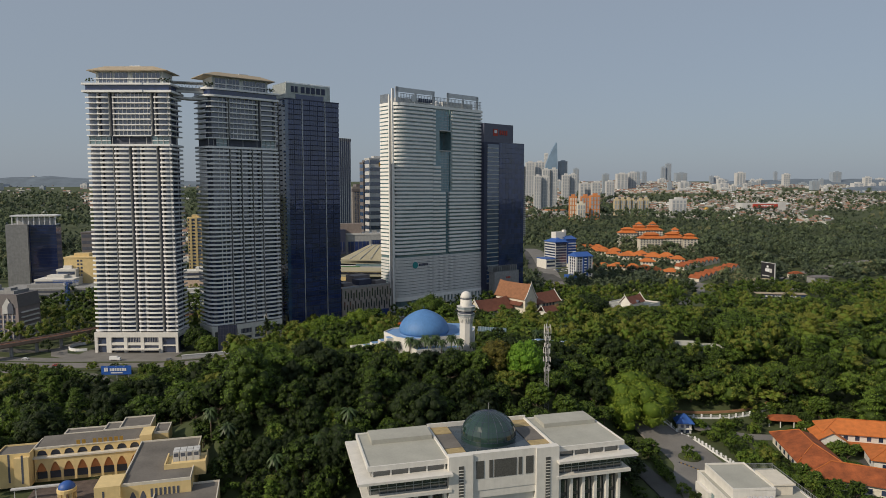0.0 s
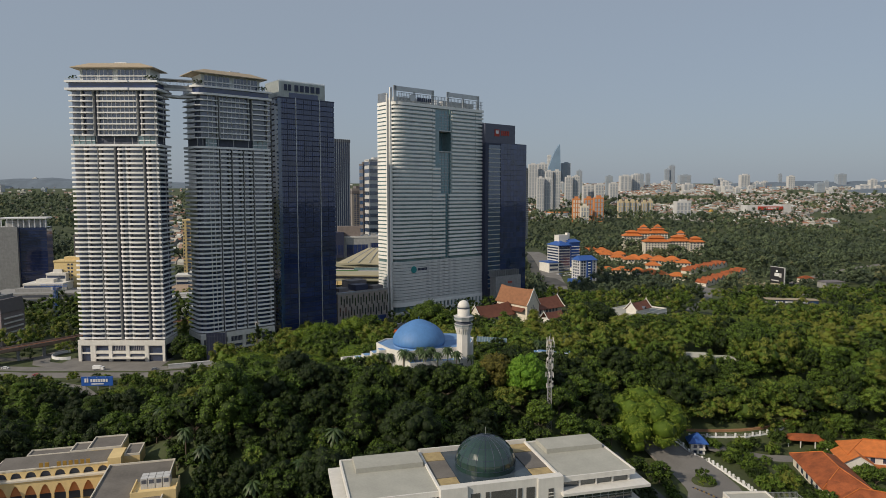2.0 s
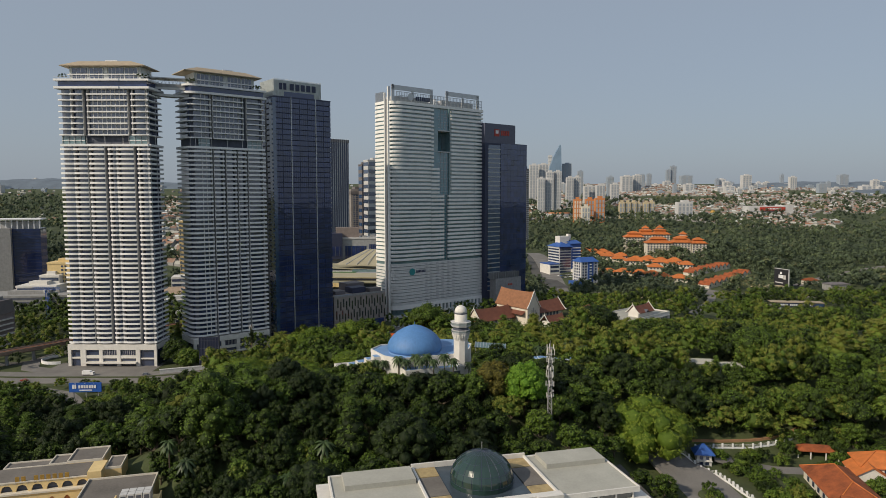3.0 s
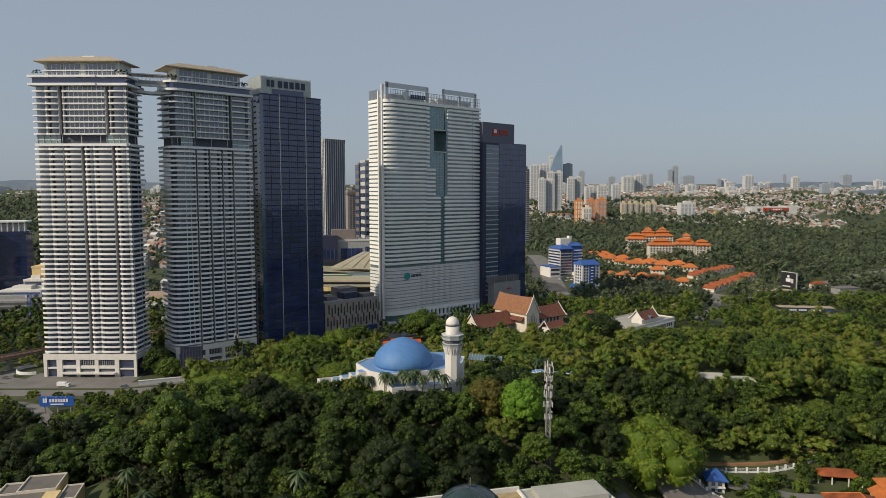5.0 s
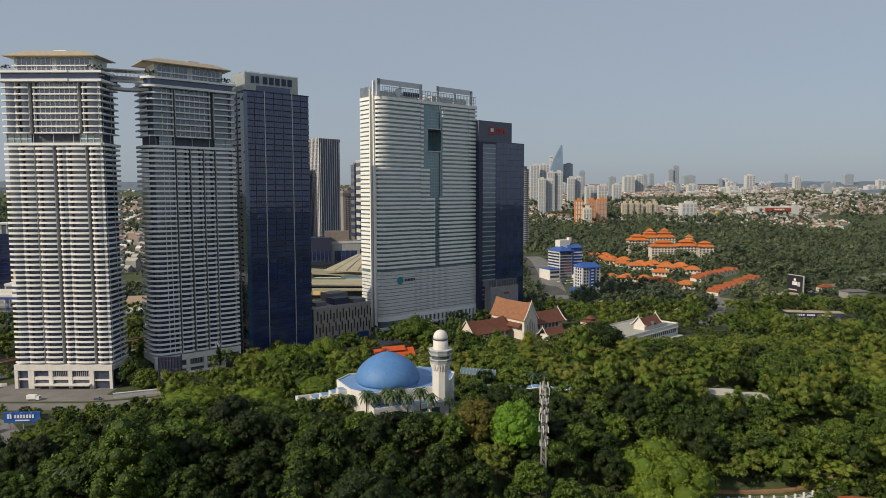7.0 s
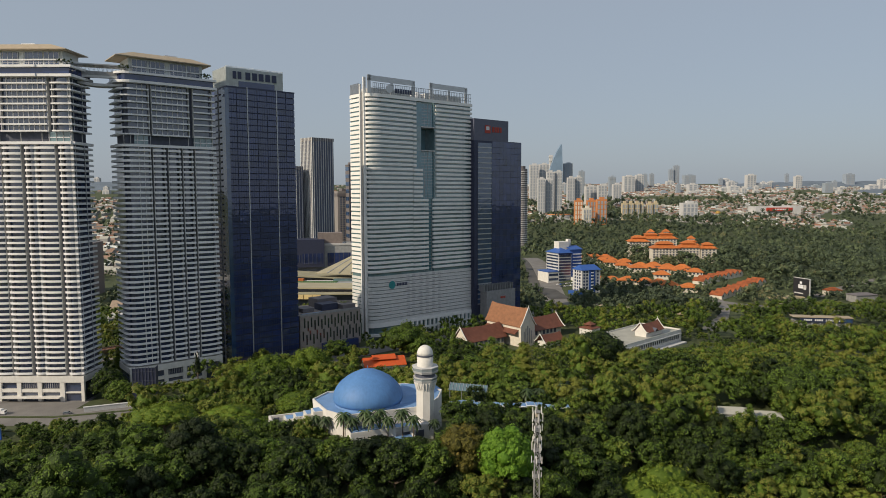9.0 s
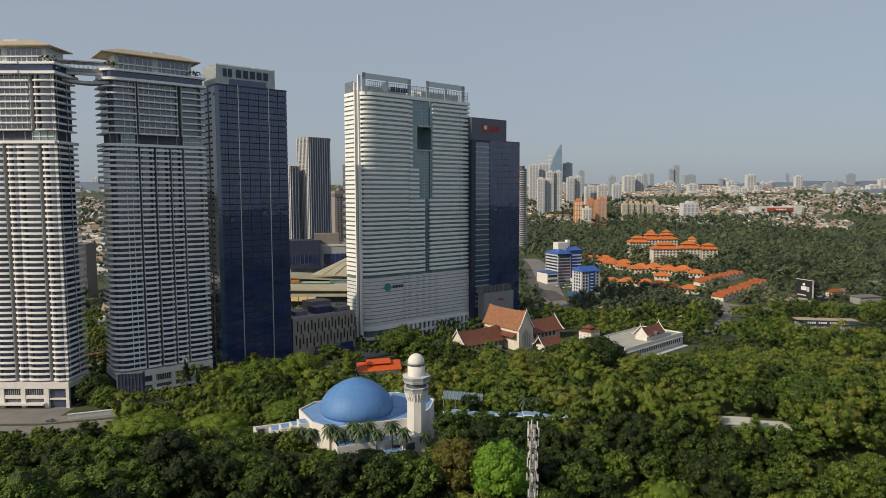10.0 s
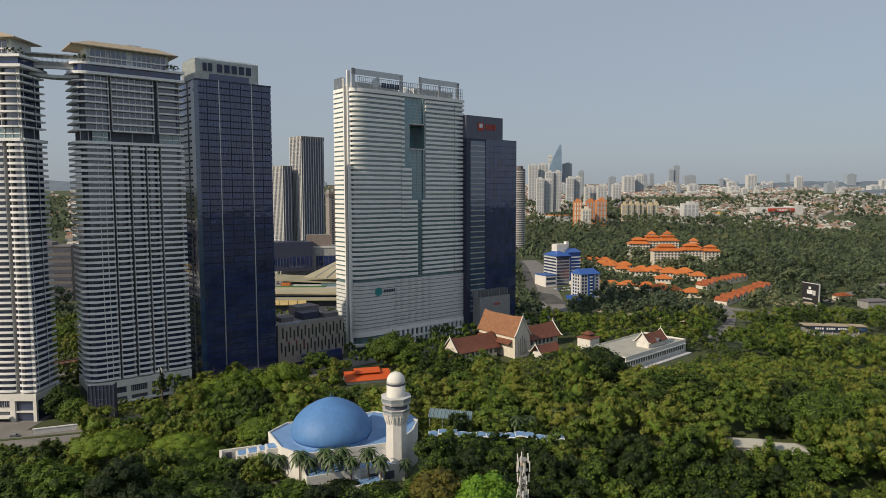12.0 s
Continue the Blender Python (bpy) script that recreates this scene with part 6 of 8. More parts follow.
# ---- podium and station between the towers ----
def shopping_podium():
    t = thing("shopping_podium", pose(-90.5, 583, -3, 0, 0, 42), "stone-clad shopping podium with staggered slit windows", "building")
    part("wall", Mesh().box(0, 54, 0, 40, 6, 34), mat("stone_cladding", (0.30, 0.262, 0.236), 0.8, vary=0.12, streak=0.3), t)
    part("base", Mesh().box(0.5, 53.5, 1.2, 40, 0, 6), NAVY_GLASS, t)
    for k in range(18):
        for row in range(2):
            x = 2 + k * 2.95 + row * 1.2
            z = (11.5 if k % 2 else 14.5) if row == 0 else (22 if k % 2 else 24.5)
            bx("slit_window", GALLERY_GLASS, t, x, x + 1.15, -0.1, 0.1, z, z + 7.4)
    part("canopy", Mesh().box(18, 50, -3, 0, 6, 11), NAVY_GLASS, t)
    part("parapet", Mesh().box(0, 54, -0.15, 0.4, 33.4, 35), GREY, t)
    for x0, x1, y0, y1, h in ((24, 38, 8, 20, 5), (40, 52, 4, 12, 3.4), (8, 18, 10, 22, 3), (28, 46, 22, 36, 7)):
        bx("plant_box", MULLION if h == 5 else STONE, t, x0, x1, y0, y1, 34, 34 + h)
    bx("roof_pool", BLUE_ROOF, t, 4, 22, 2, 6, 34, 34.2)
    s = thing("rail_station", pose(0, 0, 0), "low rail station under long khaki roofs with a planted deck", "station")
    olive = mat("olive_roof", (0.34, 0.32, 0.22), 0.8, vary=0.15, scale=0.06)
    khaki = mat("khaki_roof", (0.40, 0.36, 0.25), 0.8, vary=0.12, scale=0.06)

    def deck(x0, x1, y0, y1, za, zb, thick):
        """A roof slab that falls from its western end to its eastern one."""
        top = [(x0, y0, za), (x1, y0, zb), (x1, y1, zb), (x0, y1, za)]
        low = [(x, y, z - thick) for x, y, z in top]
        m = Mesh().face(top).face(low[::-1])
        for k in range(4):
            q = (k + 1) % 4
            m.face((low[k], low[q], top[q], top[k]))
        return m
    part("hall_roof", deck(-200, -70, 893, 942, 24.6, 18.5, 1.6), olive, s, "broad olive roof over the tracks")
    part("hall_wall", Mesh().box(-196, -74, 897, 940, -3, 17), NAVY_GLASS, s, "dark glazing under the roof")
    part("garden_deck", Mesh().box(-196, -74, 858, 893, 15, 17.6), GREY, s)
    part("lawn", Mesh().box(-172, -112, 864, 878, 17.6, 18.2), mat("roof_lawn", (0.055, 0.15, 0.035), 0.9, vary=0.3), s, "planted green roof deck")
    part("orange_kiosk", Mesh().box(-164, -154, 880, 888, 17.6, 20.4), ORANGE_TILE, s)
    part("platform_strip", Mesh().box(-190, -76, 860, 863, 17.6, 18.4).box(-150, -80, 881, 884, 17.6, 18.8), PALE, s)
    part("teal_awning", Mesh().box(-118, -84, 880, 890, 17.6, 20.0), TEAL_GLASS, s)
    part("front_roof", deck(-196, -60, 816, 857, 19.8, 18.6, 1.5), khaki, s, "wide khaki front roof")
    part("front_wall", Mesh().box(-190, -64, 820, 857, -3, 17), NAVY_GLASS, s, "dark front below the roof")
    part("ledge_roof", Mesh().box(-186, -62, 800, 816, 13.6, 14.6), olive, s)
    part("base_wall", Mesh().box(-184, -64, 806, 820, -3, 13.6), DARK, s)
    for k in range(5):
        bx("yellow_panel", YELLOW, s, -164 + k * 9.4, -155.2 + k * 9.4, 799.4, 799.9, 9.0, 13.8)
    ramp_roof = Mesh().face([(-142, 893, 26), (-84, 893, 24), (-84, 942, 42), (-106, 942, 42)]).face([(-106, 942, 41), (-84, 942, 41), (-84, 893, 23), (-142, 893, 25)])
    ramp_roof.face([(-142, 893, 25), (-84, 893, 23), (-84, 893, 24), (-142, 893, 26)]).face([(-142, 893, 26), (-106, 942, 42), (-106, 942, 41), (-142, 893, 25)])
    part("entrance_roof", ramp_roof, khaki, s, "sloping shell roof of the entrance")
    for x0, x1 in ((-128, -101), (-114, -95), (-100, -89)):
        m = Mesh().tube((x0, 893.2, 26.0), (x1, 942, 42.4), 0.55, 4)
        part("roof_rib", m, PALE, s)
    o = thing("office_block", pose(-180, 950, -3, 0, 0, 12), "long pale concourse block with broad dark glazed openings", "office building")
    part("wall", Mesh().box(0, 130, 0, 30, 0, 58), mat("concourse_wall", (0.36, 0.37, 0.38), 0.8, vary=0.15, streak=0.4), o)
    part("dark_wing", Mesh().box(-14, 38, -6, 24, 30, 66), MULLION, o, "dark glazed upper wing")
    for x0, x1, z0, z1 in ((-11, 8, 36, 46), (10, 36, 34, 48), (42, 72, 30, 48), (76, 92, 36, 50), (95, 126, 34, 52)):
        bx("window_band", NAVY_GLASS, o, x0, x1, -6.2 if x1 < 38 else -0.2, 0.1, z0, z1)
        for k in range(5):
            x = x0 + (x1 - x0) * (k + 0.5) / 5
            bx("window_post", DARK, o, x - 0.3, x + 0.3, -6.5 if x1 < 38 else -0.5, 0.1, z0, z1)
    part("parapet", Mesh().box(38, 130.4, -0.6, 30, 57.6, 60), PALE, o)
    bx("roof_box", mat("brown_plant", (0.24, 0.20, 0.185), 0.8), o, 30, 62, 4, 20, 58, 74)
    for k in range(5):
        bx("roof_unit", GREY, o, 66 + k * 12, 73 + k * 12, 6, 14, 58, 62 + (k % 3))


shopping_podium()


def slab_block(name, x, y, z, yaw, w, d, h, wall, win, floors, label, ribs=0, category="building", roof=None, win_from=0.0, frac=0.5, group=""):
    """A block with a window band on every floor and upright ribs."""
    t = thing(name, pose(x, y, z, 0, 0, yaw), label, category, group)
    cy, sy = math.cos(radians(yaw)), math.sin(radians(yaw))
    CLEAR.append((x + w / 2 * cy - d / 2 * sy, y + w / 2 * sy + d / 2 * cy, w / 2 + 3, d / 2 + 3, yaw))
    part("wall", Mesh().box(0, w, 0, d, -3, h), wall, t)
    fh = (h - win_from) / floors
    for k in range(floors):
        z0 = win_from + k * fh + fh * 0.3
        bx("window_band", win, t, 0.8, w - 0.8, -0.25, 0.1, z0, z0 + fh * frac)
        bx("window_band", win, t, -0.25, 0.1, 0.8, d - 0.8, z0, z0 + fh * frac)
    for k in range(ribs):
        u = w * (k + 0.5) / ribs
        bx("rib", wall, t, u - w / ribs * 0.2, u + w / ribs * 0.2, -0.6, 0.2, win_from, h)
    part("roof_edge", Mesh().box(-0.4, w + 0.4, -0.5, d + 0.4, h - 0.4, h + 1.4), roof or wall, t)
    bx("plant_room", wall, t, w * 0.25, w * 0.7, d * 0.25, d * 0.75, h + 1, h + 5)
    return t




def behind_towers():
    blue_stone = mat("blue_grey_cladding", (0.085, 0.095, 0.15), 0.5, vary=0.1)
    rib_white = mat("white_rib", (0.62, 0.62, 0.60), 0.7, vary=0.06)
    for x, y, w, d, h in ((-179, 1070, 37, 31, 207), (-204, 1062, 14, 31, 165)):
        t = thing("ribbed_tower", pose(x, y, -3, 0, 0, 45), "slim blue-grey tower with pale upright ribs", "tower", "ribbed towers")
        part("core", Mesh().box(0, w, 0, d, 0, h), blue_stone, t)
        n = int(w / 4)
        for k in range(n):
            u = w * (k + 0.5) / n
            bx("rib", PALE, t, u - 0.45, u + 0.45, -0.7, 0.2, 0, h + 1)
        for k in range(9):
            bx("side_rib", rib_white, t, -0.9, 0.2, 0.2 + k * (d - 1.4) / 8, 1.4 + k * (d - 1.4) / 8, 0, h + 1)
        for k in range(int(h / 6)):
            bx("floor_line", GREY, t, -0.5, 0.1, 0.3, d - 0.3, k * 6.0, k * 6.0 + 1.0)
        part("parapet", Mesh().box(-0.6, w + 0.5, -0.6, d + 0.4, h - 4, h + 0.6), STONE, t)
    for x, y, w, z0, z1, m, lab in ((-178, 940, 34, 1, 7, mat("yellow_front", (0.62, 0.46, 0.05), 0.6), "bright yellow shop front under the station roof"), (-188, 990, 46, 2, 8, mat("green_front", (0.05, 0.24, 0.08), 0.6), "green-fronted stalls between station roofs"),
                                    (-150, 985, 40, 2, 6, TEAL_GLASS, "teal awnings behind the station")):
        t = thing("shop_row", pose(x, y, -3), lab, "shops")
        part("wall", Mesh().box(0, w, 0, 10, 0, z1 + 3), PALE, t)
        for k in range(int(w / 6)):
            bx("awning", m, t, k * 6 + 0.3, k * 6 + 5.7, -1.5, 0, z0 + 2, z1 + 2)
    t = thing("grid_block", pose(-165, 1200, -3, 0, 0, 20), "brown-grey hotel block with a grid of square windows", "hotel")
    part("wall", Mesh().box(0, 66, 0, 34, 0, 130), mat("brown_render", (0.27, 0.25, 0.24), 0.8, vary=0.1), t)
    for r in range(22):
        for c in range(12):
            bx("window", CONDO_GLASS, t, 4 + c * 4.8 + (6 if c > 3 else 0), 6.9 + c * 4.8 + (6 if c > 3 else 0), -0.15, 0.1, 40 + r * 3.7, 42.3 + r * 3.7)
    part("crown", Mesh().box(-0.5, 66.5, -0.6, 34, 121, 126).box(8, 58, 4, 30, 130, 134.5), STONE, t)
    slab_block("office_block", -128, 1150, -3, 25, 40, 26, 178, PALE, CONDO_GLASS, 14, "pale office tower with a round golden emblem", category="office building")
    e = thing("round_emblem", pose(-108, 1158.6, 165, 90, 0, 25), "round golden emblem fixed to a pale tower", "sign")
    part("disc", Mesh().turned([(5, 0), (5, 0.8), (0.2, 1.0)], n=20), TEXT_GOLD, e)
    slab_block("office_block", -143, 1182, -3, 25, 12, 20, 172, STONE, BLUE_GLASS, 14, "slim blue-grey glass office tower", category="office building")


behind_towers()


# ---- western side: roads, viaduct and blocks ----
def west_side():
    strip("road", [(-480, 470), (-360, 462), (-280, 455), (-200, 456), (-150, 470), (-105, 520), (-70, 590), (-10, 645), (60, 695), (140, 800), (155, 980), (170, 1300)], 26, ROAD_PALE, label="broad pale dual carriageway passing the towers")
    strip("median", [(-480, 470.5), (-360, 462.5), (-280, 455.5), (-200, 456.5), (-150, 470.5), (-105, 520)], 2.2, GRASS, 0.55, label="planted strip between the carriageways", category="verge")
    strip("verge", [(-480, 450), (-360, 443), (-280, 437), (-200, 437), (-140, 448)], 5, GRASS, 0.5, label="grass verge beside the carriageway", category="verge")
    strip("road", [(-330, 432), (-285, 434), (-255, 432), (-225, 420), (-208, 402), (-196, 380)], 9, ROAD_PALE, label="slip road below the carriageway")
    strip("road", [(-258, 468), (-284, 478), (-293, 494), (-290, 512), (-285, 530), (-268, 552), (-235, 590)], 11, ROAD_PALE, 0.24, label="looping ramp at the foot of the tower")
    strip("road", [(-420, 505), (-350, 497), (-315, 488), (-293, 494)], 10, ASPHALT, label="side street under the rail viaduct")
    strip("plaza", [(-270, 480), (-196, 480)], 28, ROAD_PALE, 0.10, label="paved forecourt along the towers", category="pavement")
    t = thing("ramp_wall", pose(-276, 493, -3), "curved white parapet wall of the ramp", "wall")
    part("wall", Mesh().sweep(arc(0, 8, 12, 120, 300, 14), [(0.3, 0), (0.3, 2.6), (-0.3, 2.6), (-0.3, 0)]), PARAPET, t)
    w = thing("boundary_wall", pose(-175, 470, -3, 0, 0, 22), "low pale boundary wall by the road", "wall")
    part("wall", Mesh().box(-14, 26, 0, 0.6, 0, 3.4), PALE, w)
    part("coping", Mesh().box(-14.3, 26.3, -0.2, 0.8, 3.4, 3.8), PARAPET, w)
    n = thing("dark_screen", pose(-166, 478, -3, 0, 0, 12), "tall dark mesh screen round a building site", "screen")
    part("mesh_panel", Mesh().box(0, 13, 0, 0.3, 0, 22.5).box(12.7, 13, 0.3, 6, 0, 22.5), MULLION, n)
    for k in range(8):
        bx("screen_post", DARK, n, k * 1.84 - 0.1, k * 1.84 + 0.1, -0.3, 0, 0, 23)
    for k in range(4):
        bx("screen_rail", DARK, n, 0, 13, -0.2, -0.02, 4 + k * 5.4, 4.2 + k * 5.4)
    p = thing("mast_tree", pose(-137, 503, -3), "antenna mast dressed as a dark pine", "mast")
    part("pole", Mesh().tube((0, 0, 0), (0, 0, 27), 0.5, 8, 0.3), TRUNK, p)
    a = crown(2.7, 11, 14, 9, 40, 1.2, 1.0, "spire")
    ob = new("foliage", quads("foliage", a[0], a[1], a[2] - 0.15, LEAF))
    ob.parent = p
    for k in range(4):
        c, q = 1.5 * math.cos(k * 1.57 + 0.6), 1.5 * math.sin(k * 1.57 + 0.6)
        bx("antenna", PALE, p, c - 0.2, c + 0.2, q - 0.2, q + 0.2, 23.5, 26)
    # blue sign on posts
    b = thing("billboard", pose(-218, 411, -3.5, 0, 0, 4), "long blue roadside billboard with white lettering", "billboard")
    part("panel", Mesh().box(0, 18.5, 0, 0.7, 5, 10.6), BLUE_SIGN, b, "bright blue panel")
    bars(b, 5.5, 16, -0.02, 7.4, 9.2, 7, TEXT_WHITE, 0.3)
    bars(b, 2, 4.6, -0.02, 7.2, 9.6, 2, TEXT_WHITE, 0.3)
    bars(b, 6, 14, -0.02, 5.9, 6.5, 1, TEXT_WHITE, 0.1)
    for x in (2, 9, 16):
        bx("post", GREY, b, x, x + 0.5, 0.8, 1.3, -2, 10)
    for x in (4, 9.5, 14.5):
        bx("lamp_arm", PALE, b, x, x + 0.15, -1.4, 0, 10.4, 10.6)
    # rail viaduct
    v = thing("rail_viaduct", pose(0, 0, -3), "brown concrete rail viaduct on round piers", "viaduct")
    track = [(-386, 372), (-350, 420), (-317, 463), (-297, 491), (-277, 521), (-240, 562), (-197, 606), (-150, 655), (-110, 702)]
    part("deck", Mesh().sweep(track, [(0, 9), (0.3, 11.4), (-0.2, 11.4), (-0.3, 10.4), (-8.5, 10.4), (-8.6, 11.4), (-9.0, 11.4), (-8.7, 9), (-6, 8), (-2.6, 8)]), mat("viaduct_concrete", (0.26, 0.19, 0.15), 0.85, vary=0.15, streak=0.3), v)
    for (ax, ay), (bx_, by) in zip(track, track[1:]):
        n = math.hypot(bx_ - ax, by - ay)
        nx, ny = -(by - ay) / n * 4.4, (bx_ - ax) / n * 4.4
        for u in (0.25, 0.75):
            x, y = ax + (bx_ - ax) * u + nx, ay + (by - ay) * u + ny
            part("pier", Mesh().tube((x, y, -3), (x, y, 8.4), 1.2, 10), GREY, v)
        m = Mesh()
        for k in (0.35, 0.45, 0.62, 0.72):
            px, py = nx * k * 2, ny * k * 2
            m.tube((ax + px, ay + py, 10.5), (bx_ + px, by + py, 10.5), 0.12, 4)
        part("rail", m, RED_TILE, v, "rust-brown rails")
    g = thing("gabled_block", pose(-389, 531, -3, 0, 0, -4), "brown apartment block with dark mansard and white gables", "building")
    part("wall", Mesh().box(-60, 44, 0, 26, -4, 27), mat("mauve_render", (0.25, 0.21, 0.21), 0.8, vary=0.1), g)
    part("mansard", Mesh().prism(rect(-60.5, 44.5, -0.4, 26), 27, 37.5, 0.97), STONE, g)
    part("roof_deck", Mesh().box(-54, 38, 4, 22, 37, 40).box(10, 20, 6, 14, 40, 44).box(28, 34, 6, 14, 40, 42), GREY, g)
    for x in (-48, -30, -12, 6, 18, 31):
        gm = Mesh().prism([(x, -0.9), (x + 9, -0.9), (x + 9, 0.4), (x, 0.4)], 22, 28)
        gm.face([(x, -0.95, 28), (x + 9, -0.95, 28), (x + 4.5, -0.95, 35)])
        part("gable", gm, PALE, g)
        part("arch", Mesh().face([(x + 4.5 + u, -1.0, 22 + z) for u, z in arch_shape(5.0, 9.0, 5.0)][::-1]), DARK, g)
    for k in range(26):
        bx("wall_rib", PALE, g, -58.9 + k * 3.9, -58.3 + k * 3.9, -0.35, 0.1, 0, 22)
        for r in range(5):
            bx("window", CONDO_GLASS, g, -58 + k * 3.9, -56.4 + k * 3.9, -0.12, 0.1, 2.0 + r * 4.0, 4.6 + r * 4.0)
    for r in range(6):
        bx("side_balcony", WHITE, g, 44, 45.4, 3, 23, 2 + r * 4, 3 + r * 4)
    t = thing("grey_tower", pose(-505, 760, -3, 0, 0, 20), "grey slab tower with dark glass front and roof canopy", "office tower")
    part("wall", Mesh().box(0, 22, -6, 34, 0, 83), GREY, t)
    part("glass_front", Mesh().box(22, 50, 0, 30, 0, 82), NAVY_GLASS, t, "dark blue glass front")
    for k in range(20):
        bx("floor_line", MULLION, t, 22.2, 49.8, -0.3, 0.1, 4 + k * 3.9, 4.5 + k * 3.9)
    for k in range(22):
        bx("side_window", CONDO_GLASS, t, -0.2, 0.1, 2, 4, 4 + k * 3.8, 6.4 + k * 3.8)
    part("roof_canopy", Mesh().box(4, 51, -2, 28, 92, 93.5), PARAPET, t)
    for k in range(9):
        bx("canopy_post", PARAPET, t, 5 + k * 5.5, 6 + k * 5.5, 0, 1, 82, 92)
    part("roof_room", Mesh().box(8, 46, 6, 24, 82, 90), PALE, t)
    y = slab_block("yellow_block", -428, 738, -3, 8, 36, 20, 46, YELLOW, CONDO_GLASS, 1, "yellow end block with a column of small windows", frac=0.01)
    for r in range(10):
        for c in range(2):
            bx("window", CONDO_GLASS, y, 14 + c * 3.4, 16 + c * 3.4, -0.2, 0.1, 6 + r * 4, 8 + r * 4)
    slab_block("white_block", -446, 712, -3, 6, 40, 24, 24, WHITE, CONDO_GLASS, 4, "low white block with a stepped roof")
    slab_block("white_block", -432, 730, -3, 6, 20, 20, 33, WHITE, CONDO_GLASS, 5, "white stair block beside the low hall")
    slab_block("parking_deck", -470, 690, -3, 8, 90, 40, 16, GREY, DARK, 4, "long grey parking deck with open floors")
    slab_block("parking_deck", -480, 870, -3, 8, 76, 30, 66, STONE, DARK, 8, "dark open-sided parking block")
    slab_block("long_block", -500, 640, -3, 4, 80, 18, 14, PALE, CONDO_GLASS, 3, "pale low workshop block")
    m = thing("site_mast", pose(-375, 650, -3), "blue steel building-site mast and crane base", "crane")
    for sx, sy in ((-1, -1), (1, -1), (1, 1), (-1, 1)):
        part("leg", Mesh().tube((sx * 1.3, sy * 1.3, 0), (sx * 1.3, sy * 1.3, 32), 0.22, 4), BLUE_SIGN, m)
    for k in range(12):
        z = k * 2.66
        part("brace", Mesh().tube((-1.3, -1.3, z), (1.3, -1.3, z + 2.66), 0.13, 4).tube((1.3, -1.3, z), (-1.3, -1.3, z + 2.66), 0.13, 4).tube((1.3, -1.3, z), (1.3, 1.3, z + 2.66), 0.13, 4), BLUE_SIGN, m)
    jib = Mesh().tube((-14, 0, 31), (12, 0, 31), 0.2, 4).tube((-14, 0, 33), (12, 0, 33), 0.2, 4)
    for k in range(13):
        jib.tube((-14 + 2 * k, 0, 31), (-12 + 2 * k, 0, 33), 0.12, 4)
    part("jib", jib, BLUE_SIGN, m)
    part("cabin", Mesh().box(-3.2, -1.3, -1.2, 1.2, 28, 30.6), PALE, m)
    part("counterweight", Mesh().box(9, 12, -0.8, 0.8, 28.6, 31), GREY, m)
    # seen between the condominium towers
    for x, yy, w, h, wm, lab in ((-352, 905, 22, 84, YELLOW, "ochre apartment tower with pale balconies"), (-330, 930, 14, 80, CREAM, "cream apartment tower behind the condominiums"),
                                 (-395, 1250, 22, 96, CREAM, "pale apartment tower with window bands"), (-372, 1300, 20, 100, PALE, "pale grey apartment tower")):
        slab_block("apartment_tower", x, yy, -3, 20, w, 20, h, wm, CONDO_GLASS, 18, lab, ribs=3, category="apartment tower")
    house("temple_hall", -300, 760, -3, 10, 40, 20, 12, 18, CREAM, mat("hall_roof_tan", (0.36, 0.27, 0.20), 0.7, vary=0.15), "low hall with a faded tan roof", "hall", False)
    slab_block("low_block", -320, 800, -3, 15, 60, 26, 22, WHITE, CONDO_GLASS, 4, "white low-rise block between trees")
    slab_block("low_block", -296, 700, -3, 15, 70, 20, 10, PALE, CONDO_GLASS, 2, "long pale market shed")
    slab_block("low_block", -250, 640, -3, 20, 60, 30, 8, PALE, CONDO_GLASS, 2, "pale depot shed by the rails")


west_side()

def vehicle(name, x, y, yaw, length, width, height, paint, label, boxy=False):
    """A car with a glazed cabin, or a van with a load box, on four wheels."""
    t = thing(name, pose(x, y, hill(x, y) + 0.2, 0, 0, yaw), label, "truck" if boxy else "car")
    m = Mesh()
    if boxy:
        m.box(-length / 2, length / 2 - 2.0, -width / 2, width / 2, 0.9, height).box(length / 2 - 1.9, length / 2, -width / 2 + 0.05, width / 2 - 0.05, 0.5, height * 0.78)
    else:
        m.prism(rect(-length / 2, length / 2, -width / 2, width / 2), 0.35, 0.95, 0.97)
        m.prism(rect(-length * 0.34, length * 0.22, -width / 2 + 0.12, width / 2 - 0.12), 1.35, height, 0.9)
    part("body", m, paint, t)
    if boxy:
        bx("windscreen", GALLERY_GLASS, t, length / 2 - 0.1, length / 2 + 0.03, -width / 2 + 0.2, width / 2 - 0.2, height * 0.48, height * 0.72)
    else:
        part("cabin_glass", Mesh().prism(rect(-length * 0.40, length * 0.30, -width / 2 + 0.06, width / 2 - 0.06), 0.94, 1.36, 0.86), GALLERY_GLASS, t)
    for sx in (-0.32, 0.32):
        for sy in (-1, 1):
            w = part("wheel", Mesh().turned([(0.2, -0.12), (0.34, -0.1), (0.34, 0.1), (0.2, 0.12)], n=12), MULLION, t)
            w.matrix_basis = pose(length * sx, sy * (width / 2 - 0.1), 0.34, 90, 0, 0)


